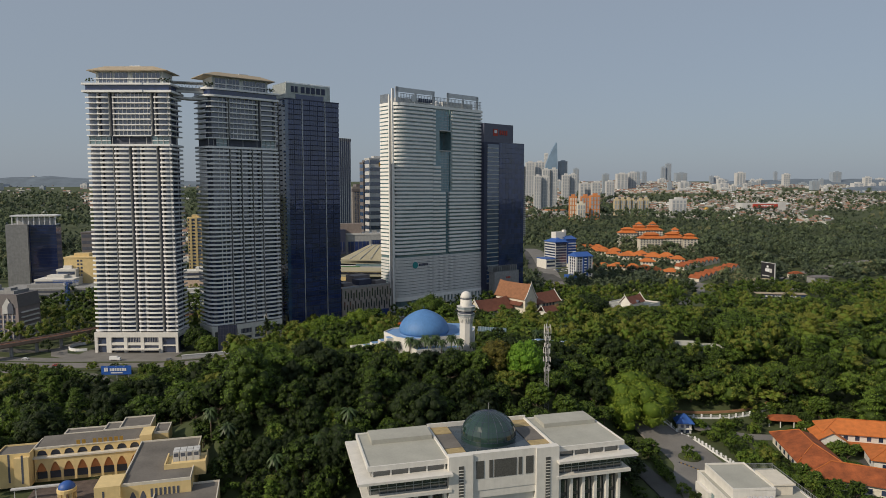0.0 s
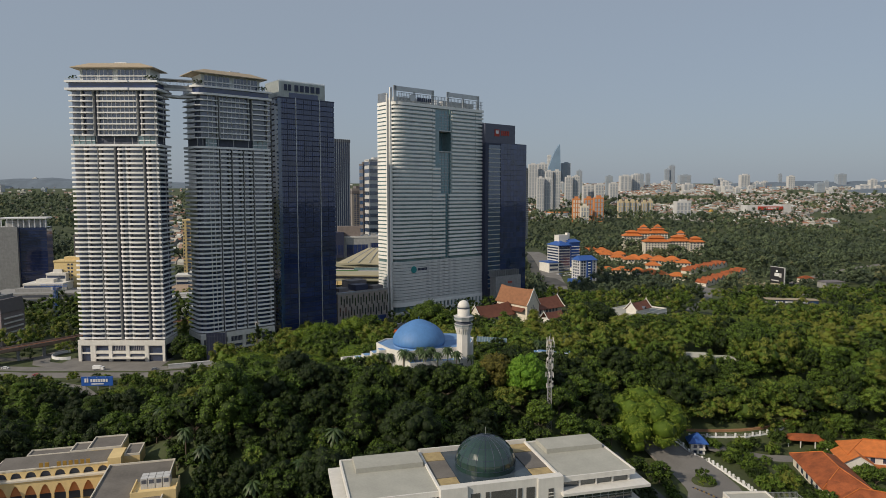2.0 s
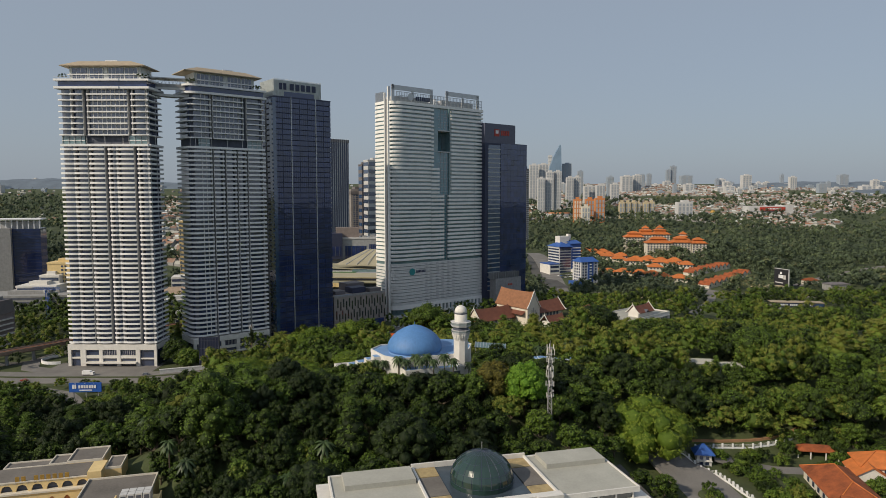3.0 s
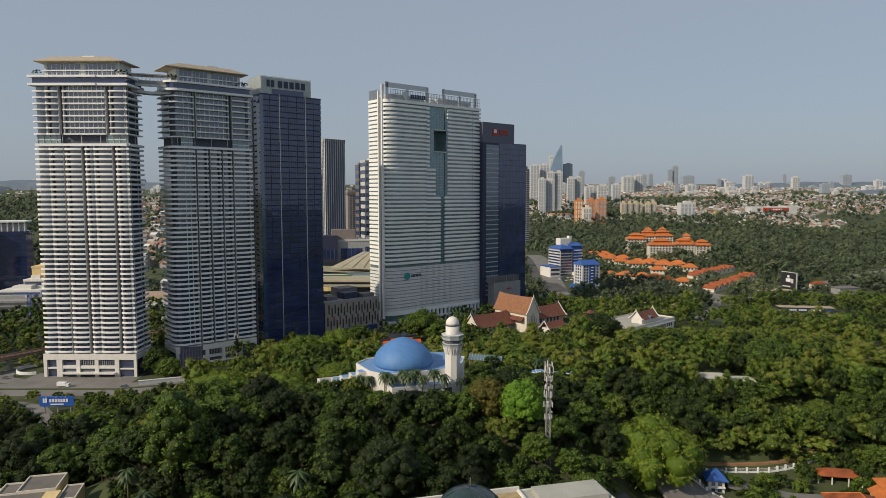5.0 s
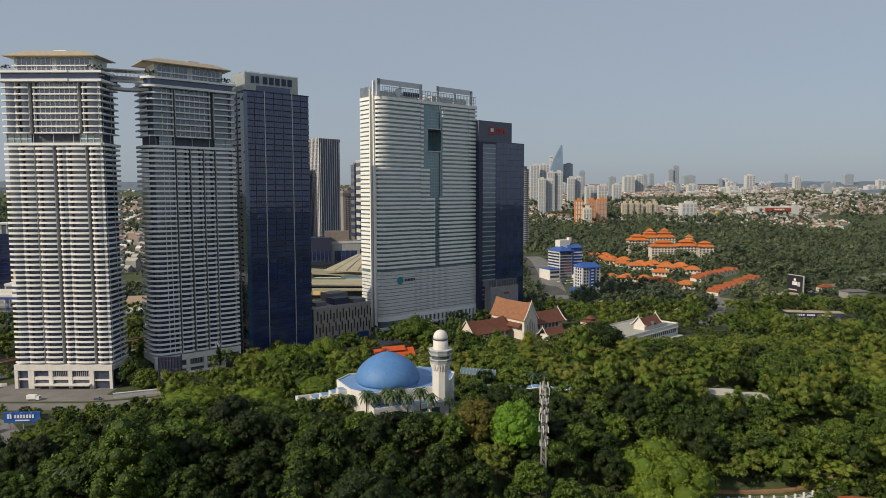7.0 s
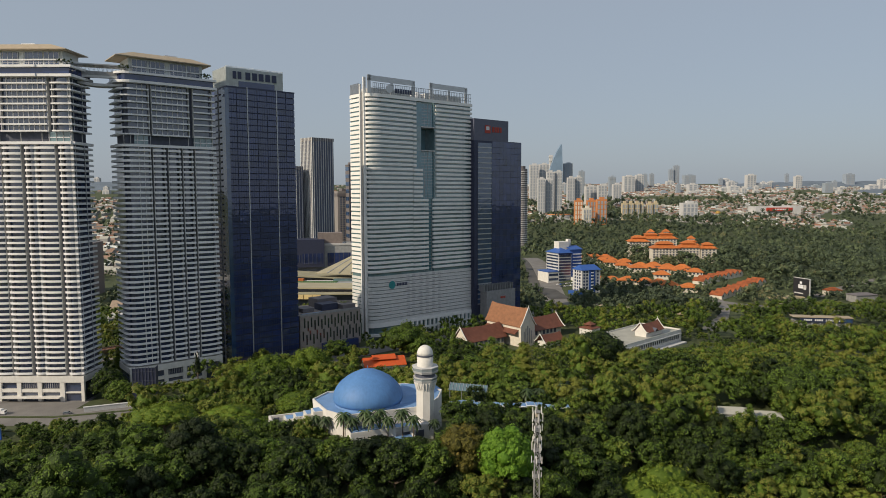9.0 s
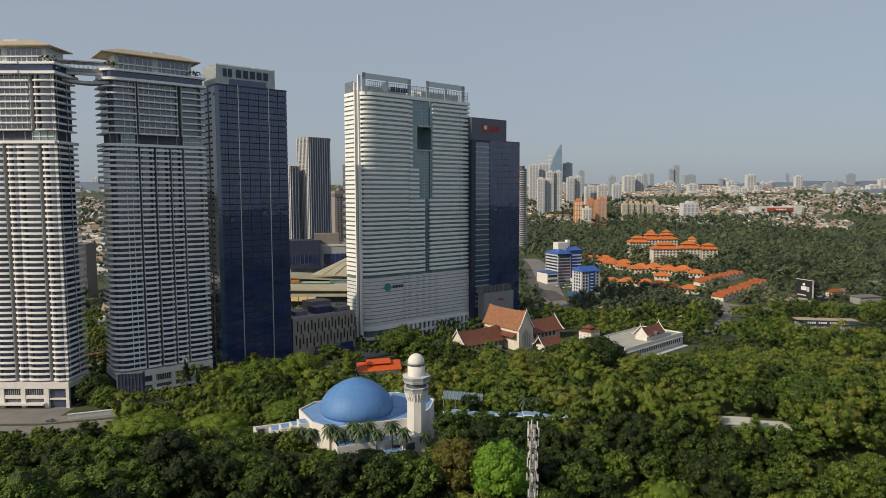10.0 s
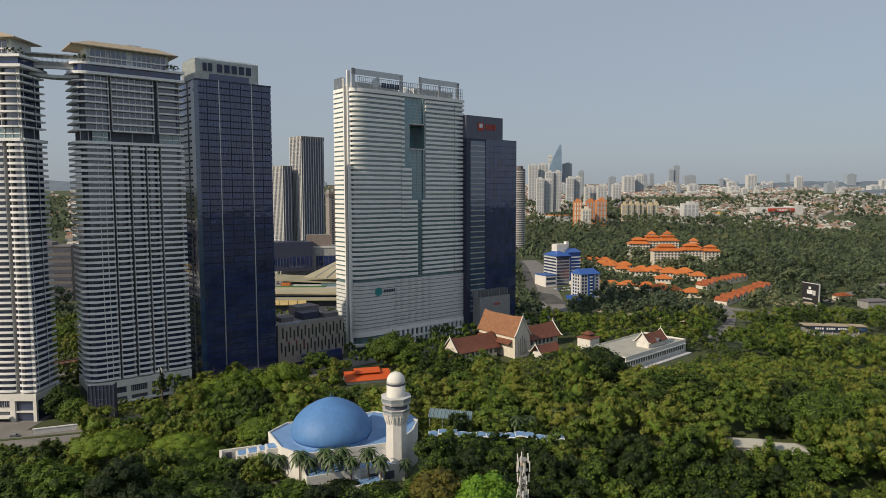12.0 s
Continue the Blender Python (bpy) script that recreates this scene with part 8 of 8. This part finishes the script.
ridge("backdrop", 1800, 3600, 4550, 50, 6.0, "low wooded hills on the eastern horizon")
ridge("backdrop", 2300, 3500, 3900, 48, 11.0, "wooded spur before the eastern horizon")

# ---- trees ----
def trunk_data(height, r, spread):
    m = Mesh()
    m.tube((0, 0, -1.5), (0, 0, height * 0.55), r, 7, r * 0.7)
    for k in range(5):
        a = k * 1.257 + 0.4
        m.tube((0, 0, height * (0.40 + 0.03 * k)), (math.cos(a) * spread * 0.55, math.sin(a) * spread * 0.55, height * 0.85), r * 0.45, 5, r * 0.15)
    return m.data("trunk", TRUNK)


# name, radius, crown height, crown base, lobes, clumps a lobe, clump size, flatness, shape, tint
KINDS = [
    ("broadleaf_tree", 6.6, 10.4, 4.0, 28, 36, 1.25, 1.0, "dome", 0.14),
    ("broadleaf_tree", 7.6, 12.0, 4.0, 32, 36, 1.3, 0.95, "dome", 0.06),
    ("broadleaf_tree", 5.8, 10.4, 4.0, 26, 36, 1.2, 1.05, "dome", 0.28),
    ("broadleaf_tree", 7.2, 12.8, 3.6, 32, 36, 1.3, 1.0, "dome", 0.02),
    ("rain_tree", 10.0, 6.8, 7.0, 36, 36, 1.3, 0.7, "dome", 0.46),
    ("broadleaf_tree", 6.0, 10.8, 3.6, 26, 36, 1.2, 1.0, "dome", 0.40),
    ("conical_tree", 4.2, 14.0, 3.0, 22, 36, 1.15, 1.0, "spire", 0.32),
    ("broadleaf_tree", 6.4, 9.6, 4.8, 26, 36, 1.2, 0.9, "dome", 0.60),
]
LABELS = ["dense dark-green broadleaf tree on the wooded slope", "large dark broadleaf tree with a heavy rounded crown", "medium green broadleaf tree in the wood", "tall very dark broadleaf tree among its neighbours",
          "broad flat-crowned bright green rain tree", "fresh green broadleaf tree with a lumpy crown", "slim upright conical green tree", "olive-yellow broadleaf tree in thin leaf"]


def pick(x, y):
    """The kind of tree that grows at a place: loose patches, each with its odd ones out."""
    n = noise.noise((x * 0.016, y * 0.016, 3.0)) * 0.8 + random.uniform(-0.46, 0.46)
    if y > 400:
        n += 0.04
    if 75 < x < 205 and 300 < y < 352:
        n += 0.2
    elif x < 30 and y < 345:
        n -= 0.06
    # darker kinds favoured here to put the western wood's shadow into colour
    if x < -50 and y < 400:
        n -= 0.07
    if (-125 < x < -28 and 335 < y < 430) or (-125 < x < 0 and 470 < y < 590):
        n += 0.25
    if random.random() < 0.035:
        return 6
    return 3 if n < -0.28 else 1 if n < -0.10 else 0 if n < 0.08 else 2 if n < 0.25 else 5 if n < 0.40 else 7 if n < 0.47 else 4


# where trees stay low or slender: x0, x1, y0, y1, greatest crown radius, greatest height
LOW = [
    (-112, -66, 190, 268, 5.0, 11.0), (40, 54, 276, 289, 6.5, 17.0), (18, 60, 240, 292, 6.5, 12.0), (126, 158, 340, 362, 6.0, 12.5), (-122, -40, 352, 410, 5.5, 10.0), (-64, -27, 326, 346, 6.0, 11.0), (-62, 20, 328, 352, 5.0, 7.0), (20, 82, 292, 342, 7.0, 15.0), (14, 82, 342, 369, 6.0, 12.0), (-420, -150, 380, 452, 4.2, 8.0),
    (-80, 0, 455, 545, 6.5, 9.5), (90, 250, 395, 455, 7.0, 12.0), (60, 240, 455, 545, 6.5, 11.5), (60, 240, 545, 640, 5.0, 8.0),
    (95, 300, 190, 300, 3.6, 7.0), (117, 200, 300, 318, 5.5, 10.0), (117, 200, 318, 348, 8.0, 15.0), (60, 96, 186, 292, 5.0, 9.0), (-195, -128, 452, 515, 4.0, 6.5), (24, 58, 262, 300, 6.5, 12.0),
]


def room(x, y):
    """The greatest radius and height of a tree at a place."""
    if 262 < y <= 328 and -62 < x < 20:
        return 7.5, max(4.0, 36.5 + (325 - y) * 0.36 - hill(x, y))
    for x0, x1, y0, y1, r, h in LOW:
        if x0 < x < x1 and y0 < y <= y1:
            return r, h
    return 12.0, 24.0


def scatter():
    """Places and crown radii of the trees: the great ones first, smaller ones in what is left between them."""
    R = np.random.default_rng(21)
    spots = np.zeros((0, 3))
    for radius, count, close in ((10.5, 900, 0), (8.6, 2600, 0), (6.8, 6500, 0), (6.4, 3000, 1), (5.2, 9000, 0), (5.0, 4000, 1), (4.0, 9000, 0), (3.8, 3000, 1)):
        for _ in range(count):
            y = R.uniform(235, 405) if close else 194 + 570 * math.sqrt(R.random() * 0.93 + 0.005)
            x = R.uniform(-190, 215) if close else R.uniform(-14 - y * 0.70, 26 + y * 0.70)
            r = min(radius * R.uniform(0.88, 1.12), room(x, y)[0])
            if y > 455 and radius < 4.5 or x < -185 and 535 < y < 770 and R.random() < 0.6:
                continue
            if blocked(x, y, min(r * 0.45, 3.0)):
                continue
            if len(spots):
                far = np.hypot(spots[:, 0] - x, spots[:, 1] - y) / (spots[:, 2] + r)
                if far.min() < 0.70:
                    continue
            spots = np.vstack([spots, (x, y, r)])
    return [tuple(p) for p in spots[np.argsort(spots[:, 1])]]


def plant_woods():
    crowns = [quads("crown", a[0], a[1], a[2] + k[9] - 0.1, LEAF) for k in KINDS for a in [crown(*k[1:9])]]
    trunks = [trunk_data(k[3] + 3, 0.45, k[1]) for k in KINDS]
    first = {}
    near = 0
    mid = [[], [], []]
    light = [crown(k[1], k[2], k[3], 16, 20, 1.65, k[7], k[8]) for k in KINDS for _ in range(2)]
    lighter = [crown(k[1], k[2], k[3], 10, 10, 2.2, k[7], k[8]) for k in KINDS for _ in range(2)]
    total = 0
    rows = scatter()
    rows += [(119 + 7.5 * i, 317 + (i % 3) * 4 + max(0, i - 4) * 2.4, 7.6) for i in range(10)]
    rows += [(-68 + 8 * i + 3 * (j % 2), 204 + 9 * j, 5.0) for i in range(4) for j in range(7) if not blocked(-68 + 8 * i, 204 + 9 * j, 1)]
    rows += [(-50 + 6 * i, 336 + 3 * (i % 2) - 1.2 * i, 5.0) for i in range(5)] + [(104 + 8 * i, 331 + 4 * (i % 2), 6.0) for i in range(6)]
    rows += [(127, 351, 5.6), (134, 348, 5.2), (147, 350, 5.6), (154, 354, 5.4), (158, 366, 5.5), (165, 362, 5.8), (172, 366, 5.5), (178, 360, 5.8), (160, 356, 5.2), (170, 354, 5.8), (182, 369, 6.0), (176, 374, 5.5)]
    rows += [(-46, 334, 5.4), (-38, 330.5, 5.6), (-31, 328.8, 4.8), (-52, 340, 5.6)]
    bush = [crown(4.2, 5.0, 0.2, 5, 13, 1.5) for _ in range(3)]
    solitary = [(91, 305, 14), (-108, 388, 9), (-77, 386, 9), (-67, 367, 8), (-48, 396, 7), (-104, 491, 9), (-86, 484, 10), (-64, 490, 11), (100, 450, 9), (37.5, 300, 6.5), (24, 303, 5.5), (166, 374, 7),
                (-81, 268, 4.5), (-40, 246, 7), (-10, 262, 6), (-187, 490, 7), (-175, 482, 7), (-158, 478, 9)]
    for px, py, radius in rows:
        if any(math.hypot(px - cx, py - cy) < r for cx, cy, r in solitary):
            continue
        k = pick(px, py)
        s = radius / KINDS[k][1]
        tall = random.uniform(0.82, 1.25) * s ** -0.45
        tall = min(tall, room(px, py)[1] / (s * (KINDS[k][2] + KINDS[k][3])))
        if 117 < px < 200 and py < 345:
            k = (5, 5, 4)[int(px) % 3]
            s = radius / KINDS[k][1]
        z = hill(px, py) - 0.4
        for dx, dy, reach in ((5, -4.5, 430), (-4.5, -6, 335)):
            if py < reach and not blocked(px + dx, py + dy, 2.0):
                v, q, dark = bush[random.randrange(3)]
                w = v * random.uniform(0.7, 1.2) + (px + dx, py + dy, hill(px + dx, py + dy) - 0.5)
                # undergrowth tint kept near the darkest, painting the shade deep between crowns
                mid[0].append(w), mid[1].append(q + total), mid[2].append(dark + random.uniform(-0.15, 0.12))
                total += len(w)
        turn = random.uniform(0, 360)
        if py < 352 and -190 < px < 200 and near < 300:
            near += 1
            if k not in first:
                t = thing(KINDS[k][0], pose(px, py, z, 0, 0, turn), LABELS[k], "tree", "trees of the near wood")
                part_ob = new("crown", crowns[k])
                part_ob.parent = t
                stem = new("trunk", trunks[k])
                stem.parent = t
                t.scale = (s, s, s * tall)
                first[k] = t
            else:
                t = copy_thing(first[k], pose(px, py, z, 0, 0, turn))
                t.scale = (s, s, s * tall)
        else:
            v, q, dark = (light if py < 450 or (-130 < px < 40 and py < 590) else lighter)[2 * k + random.randrange(2)]
            a = radians(turn)
            c, sn = math.cos(a), math.sin(a)
            w = v @ np.array([[c, sn, 0], [-sn, c, 0], [0, 0, tall]]) * s + (px, py, z)
            # western trees lose some tint, their shadow painted into the leaves
            mid[0].append(w), mid[1].append(q + total), mid[2].append(dark + KINDS[k][9] + random.uniform(-0.24, 0.46) - (0.16 if px < -40 and py < 420 else 0))
            total += len(w)
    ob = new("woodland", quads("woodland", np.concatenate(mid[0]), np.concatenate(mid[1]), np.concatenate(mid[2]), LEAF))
    tagged(ob, "dense mixed tropical woodland over the hill", "trees", kind="stuff")


def plant_far():
    """The woods beyond: small clumpy crowns, thinning out into the suburbs."""
    bases = [crown(9.5, 10.0, 3.0, 3, 5, 4.8) for _ in range(5)]
    large = [crown(9.6, 12.5, 0.5, 8, 11, 3.1) for _ in range(5)]
    vs, qs, ts, n = [], [], [], 0
    y = 760.0
    while y < 3400:
        step = 19.0 if y < 1180 else 17.5 + (y - 760) * 0.011
        x = -0.75 * y
        while x < 0.82 * y:
            px, py = x + random.uniform(-0.4, 0.4) * step, y + random.uniform(-0.4, 0.4) * step
            x += step
            if blocked(px, py, 3.0 if py < 1250 else 4) or random.random() > woods(px, py):
                continue
            v, q, dark = large[random.randrange(5)] if py < 1180 else bases[random.randrange(5)]
            s = (random.uniform(0.7, 1.25) if random.random() < 0.85 else random.uniform(1.4, 1.9)) * (1 + (py - 760) * 0.0005)
            a = random.uniform(0, 6.28)
            c, sn = math.cos(a), math.sin(a)
            w = v @ np.array([[c, sn, 0], [-sn, c, 0], [0, 0, 1]]) * s + (px, py, hill(px, py) - 1)
            vs.append(w), qs.append(q + n), ts.append(dark + random.uniform(0.0, 0.50) + 0.50 * noise.noise((px * 0.010, py * 0.010, 3.0)))
            n += len(w)
        y += step * 0.9
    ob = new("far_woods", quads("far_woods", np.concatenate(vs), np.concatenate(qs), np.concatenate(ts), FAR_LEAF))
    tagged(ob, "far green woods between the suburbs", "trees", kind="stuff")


def woods(x, y):
    """How thickly trees stand at a far place."""
    n = noise.noise((x * 0.004, y * 0.004, 1.0))
    if y > 1000 and abs((x - 28) / (y - 134) + 0.505) < 0.08:
        return 0.22
    if -320 < x < 30 and y < 1400:
        return 0.1
    if x > 60 and y < 2000:
        return 0.95
    if x > 60 and y < 2200:
        return 0.45 + 0.5 * n
    if -470 < x < -150 and y < 1150:
        return 0.22 + 0.5 * n
    if x < -150 and y < 1700:
        return 0.6 + 0.6 * n
    if x < -150:
        return 0.65 + 0.5 * n
    return 0.32 + 0.55 * n


def great_tree():
    """The spreading tree over the drive, and the one before the office tower."""
    for x, y, z, r, h, base, tint, leaf, label in (
            (91, 307, 4, 20, 24, 2, 0.86, RAIN_LEAF, "large fresh-green spreading tree overhanging the drive"),
            (-13, 592, -3, 16, 22, 5, 0.42, LEAF, "big rounded green tree before the office tower"),
            (-108, 388, 11, 15, 9, 7, 0.62, RAIN_LEAF, "very broad umbrella-crowned rain tree above the road"),
            (-77, 386, 11, 14, 9, 7, 0.60, RAIN_LEAF, "wide flat rain tree with bright sunlit boughs"),
            (-67, 367, 13, 13, 9, 6, 0.66, RAIN_LEAF, "low spreading rain tree on the hillside"),
            (-48, 396, 15, 12, 9, 6, 0.40, RAIN_LEAF, "broad green rain tree on the hillside"),
            (-104, 491, None, 14, 18, 2, 0.62, RAIN_LEAF, "wide lime-green tree before the glass hotel"),
            (-86, 484, None, 15, 24, 2, 0.48, RAIN_LEAF, "tall lime-green tree before the glass hotel"),
            (-64, 490, None, 16, 27, 2, 0.55, RAIN_LEAF, "huge rounded lime-green tree before the glass hotel"),
            (-187, 490, -3, 10, 18, 2, 0.16, LEAF, "rounded dark-green tree at the foot of the tower"),
            (-175, 482, -3, 9, 13, 1, 0.32, LEAF, "spreading green tree beside the dark screen"),
            (100, 450, None, 15, 17, 5, 0.02, LEAF, "huge dark rounded tree before the museum annex"),
            (37.5, 300, None, 10, 18, 6, 0.55, VIVID_LEAF, "tall vivid light-green tree beside the lattice mast"),
            (24, 303, None, 9, 15, 5, 0.50, RUSTY_LEAF, "tree with rusty yellow-brown foliage below the tower"),
            (166, 374, None, 13, 18, 2, 0.18, LEAF, "broad tall dark-green tree on the eastern rise"),
            (-81, 268, 25, 11, 36, -4, 0.24, LEAF, "tall domed green tree standing above the near wood"),
            (-40, 246, None, 12, 14, 3, 0.10, LEAF, "massive dark tree rising behind the civic hall"),
            (-10, 262, None, 12, 19, 6, 0.05, LEAF, "massive dark tree on the slope before the planetarium")):
        t = thing("great_tree", pose(x, y, hill(x, y) - 0.5 if z is None else z, 0, 0, 0), label, "tree")
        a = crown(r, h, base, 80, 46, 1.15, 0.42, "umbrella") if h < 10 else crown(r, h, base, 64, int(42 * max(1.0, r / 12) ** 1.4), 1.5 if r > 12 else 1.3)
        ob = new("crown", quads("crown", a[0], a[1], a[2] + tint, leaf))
        ob.parent = t
        stem = new("trunk", trunk_data(base + 6, 0.7, r))
        stem.parent = t


def shrubs():
    """Garden shrubs and hedges along the drive and round the villas."""
    kinds = []
    for k in range(3):
        a = crown(1.0, 1.35, 0.05, 9, 24, 0.42)
        kinds.append(quads("foliage", a[0], a[1], a[2] + (0.12, 0.3, 0.5)[k], LEAF))
    firsts = {}
    spots = [(89, 278 - 3.4 * i, 2.6) for i in range(9)] + [(105.5, 276, 3.4), (107, 272, 2.6), (103.5, 272, 2.0), (125, 291, 4.5), (127, 267, 5.0), (136, 267, 5.2), (126, 276, 4.2), (130, 300, 4.6), (134, 305, 5), (123, 297, 3.6), (131, 283, 3.5), (138, 290, 3.0),
             (129, 258, 3.8), (138, 256, 3), (91, 241, 3.4), (92, 233, 3.2), (90, 226, 3.2), (141, 277, 2.6), (144, 262, 2.4), (121, 304, 3.4), (148, 304, 4.0), (153, 309, 4.4), (140, 306, 3.6), (170, 303, 4.5), (178, 303, 5), (172, 309, 5), (200, 304, 5), (146, 228, 2.4), (139, 236, 2.6), (150, 222, 2.6),
             (160, 213, 2.4), (172, 210, 2.6), (134, 240, 2.2), (128, 248, 2.6), (205, 296, 4), *[(random.uniform(123, 143), random.uniform(251, 295), random.uniform(2.6, 4.6)) for _ in range(16)], *[(random.uniform(150, 192), random.uniform(309, 327), random.uniform(2.4, 4.4)) for _ in range(26)], *[(random.uniform(117, 150), random.uniform(304, 309), random.uniform(1.6, 2.8)) for _ in range(12)], (70, 232, 3.6), (74, 242, 3.8), (72, 222, 3.6), (70, 252, 3.6), (67, 212, 3.4), (79, 232, 2.4)]
    for i, (x, y, r) in enumerate(spots):
        k = i % 3 if i > 8 else i % 2
        m = pose(x + random.uniform(-0.5, 0.5), y, hill(x, y) - 0.3, 0, 0, random.uniform(0, 360))
        if k not in firsts:
            t = thing("shrub", m, ("dense dark-green garden shrub", "rounded green garden shrub by the drive", "light green garden shrub")[k], "shrub", "garden shrubs")
            ob = new("foliage", kinds[k])
            ob.parent = t
            firsts[k] = t
        else:
            t = copy_thing(firsts[k], m)
        t.scale = (r, r, r * random.uniform(0.8, 1.2))


plant_woods()
plant_far()
great_tree()
shrubs()


def plant_palms():
    for dx, dy, s in ((-17, 326, 1.05), (-13.5, 323, 0.95), (-9, 325, 1.1), (-6.5, 322, 1.0), (-4, 326, 1.08), (-1, 323, 0.92), (4, 325, 1.1), (8, 322, 1.0), (-28, 332, 0.95), (-31, 336, 0.85), (-24, 330, 0.9), (15, 326, 0.8)):
        palm(dx, dy, s)
    for dx, dy, s in ((-38, 258, 1.35), (-48, 244, 1.3), (-112, 290, 1.2), (-121, 300, 1.25), (-104, 283, 1.1), (-134, 309, 1.1), (-150, 300, 1.2), (-143, 296, 1.0), (-95, 262, 1.1), (-62, 236, 1.2), (-84, 250, 1.2), (70, 250, 1.0), (54, 380, 1.2), (60, 384, 1.1), (72, 388, 1.2), (78, 378, 1.1)):
        palm(dx, dy, s)



def lodge():
    """A white house that shows through gaps in the eastern wood."""
    z = hill(141, 364)
    t = thing("white_lodge", pose(141, 364, z, 0, 0, -8), "low white house half hidden by the wood", "house")
    part("wall", Mesh().box(-15, 3, -4, 4, -4, 5.5).box(3, 15, -2, 5, -4, 4.2), WHITE, t)
    part("roof", Mesh().hip(-15.6, 3.6, -4.6, 4.6, 5.5, 7.2).hip(3.0, 15.6, -2.6, 5.6, 4.2, 5.6), ROOF_PALE, t, "pale hipped roof")
    for k in range(5):
        bx("window", GALLERY_GLASS, t, -14 + k * 3.5, -12.4 + k * 3.5, -4.1, -3.9, 2.2, 4.4)


plant_palms()
lodge()
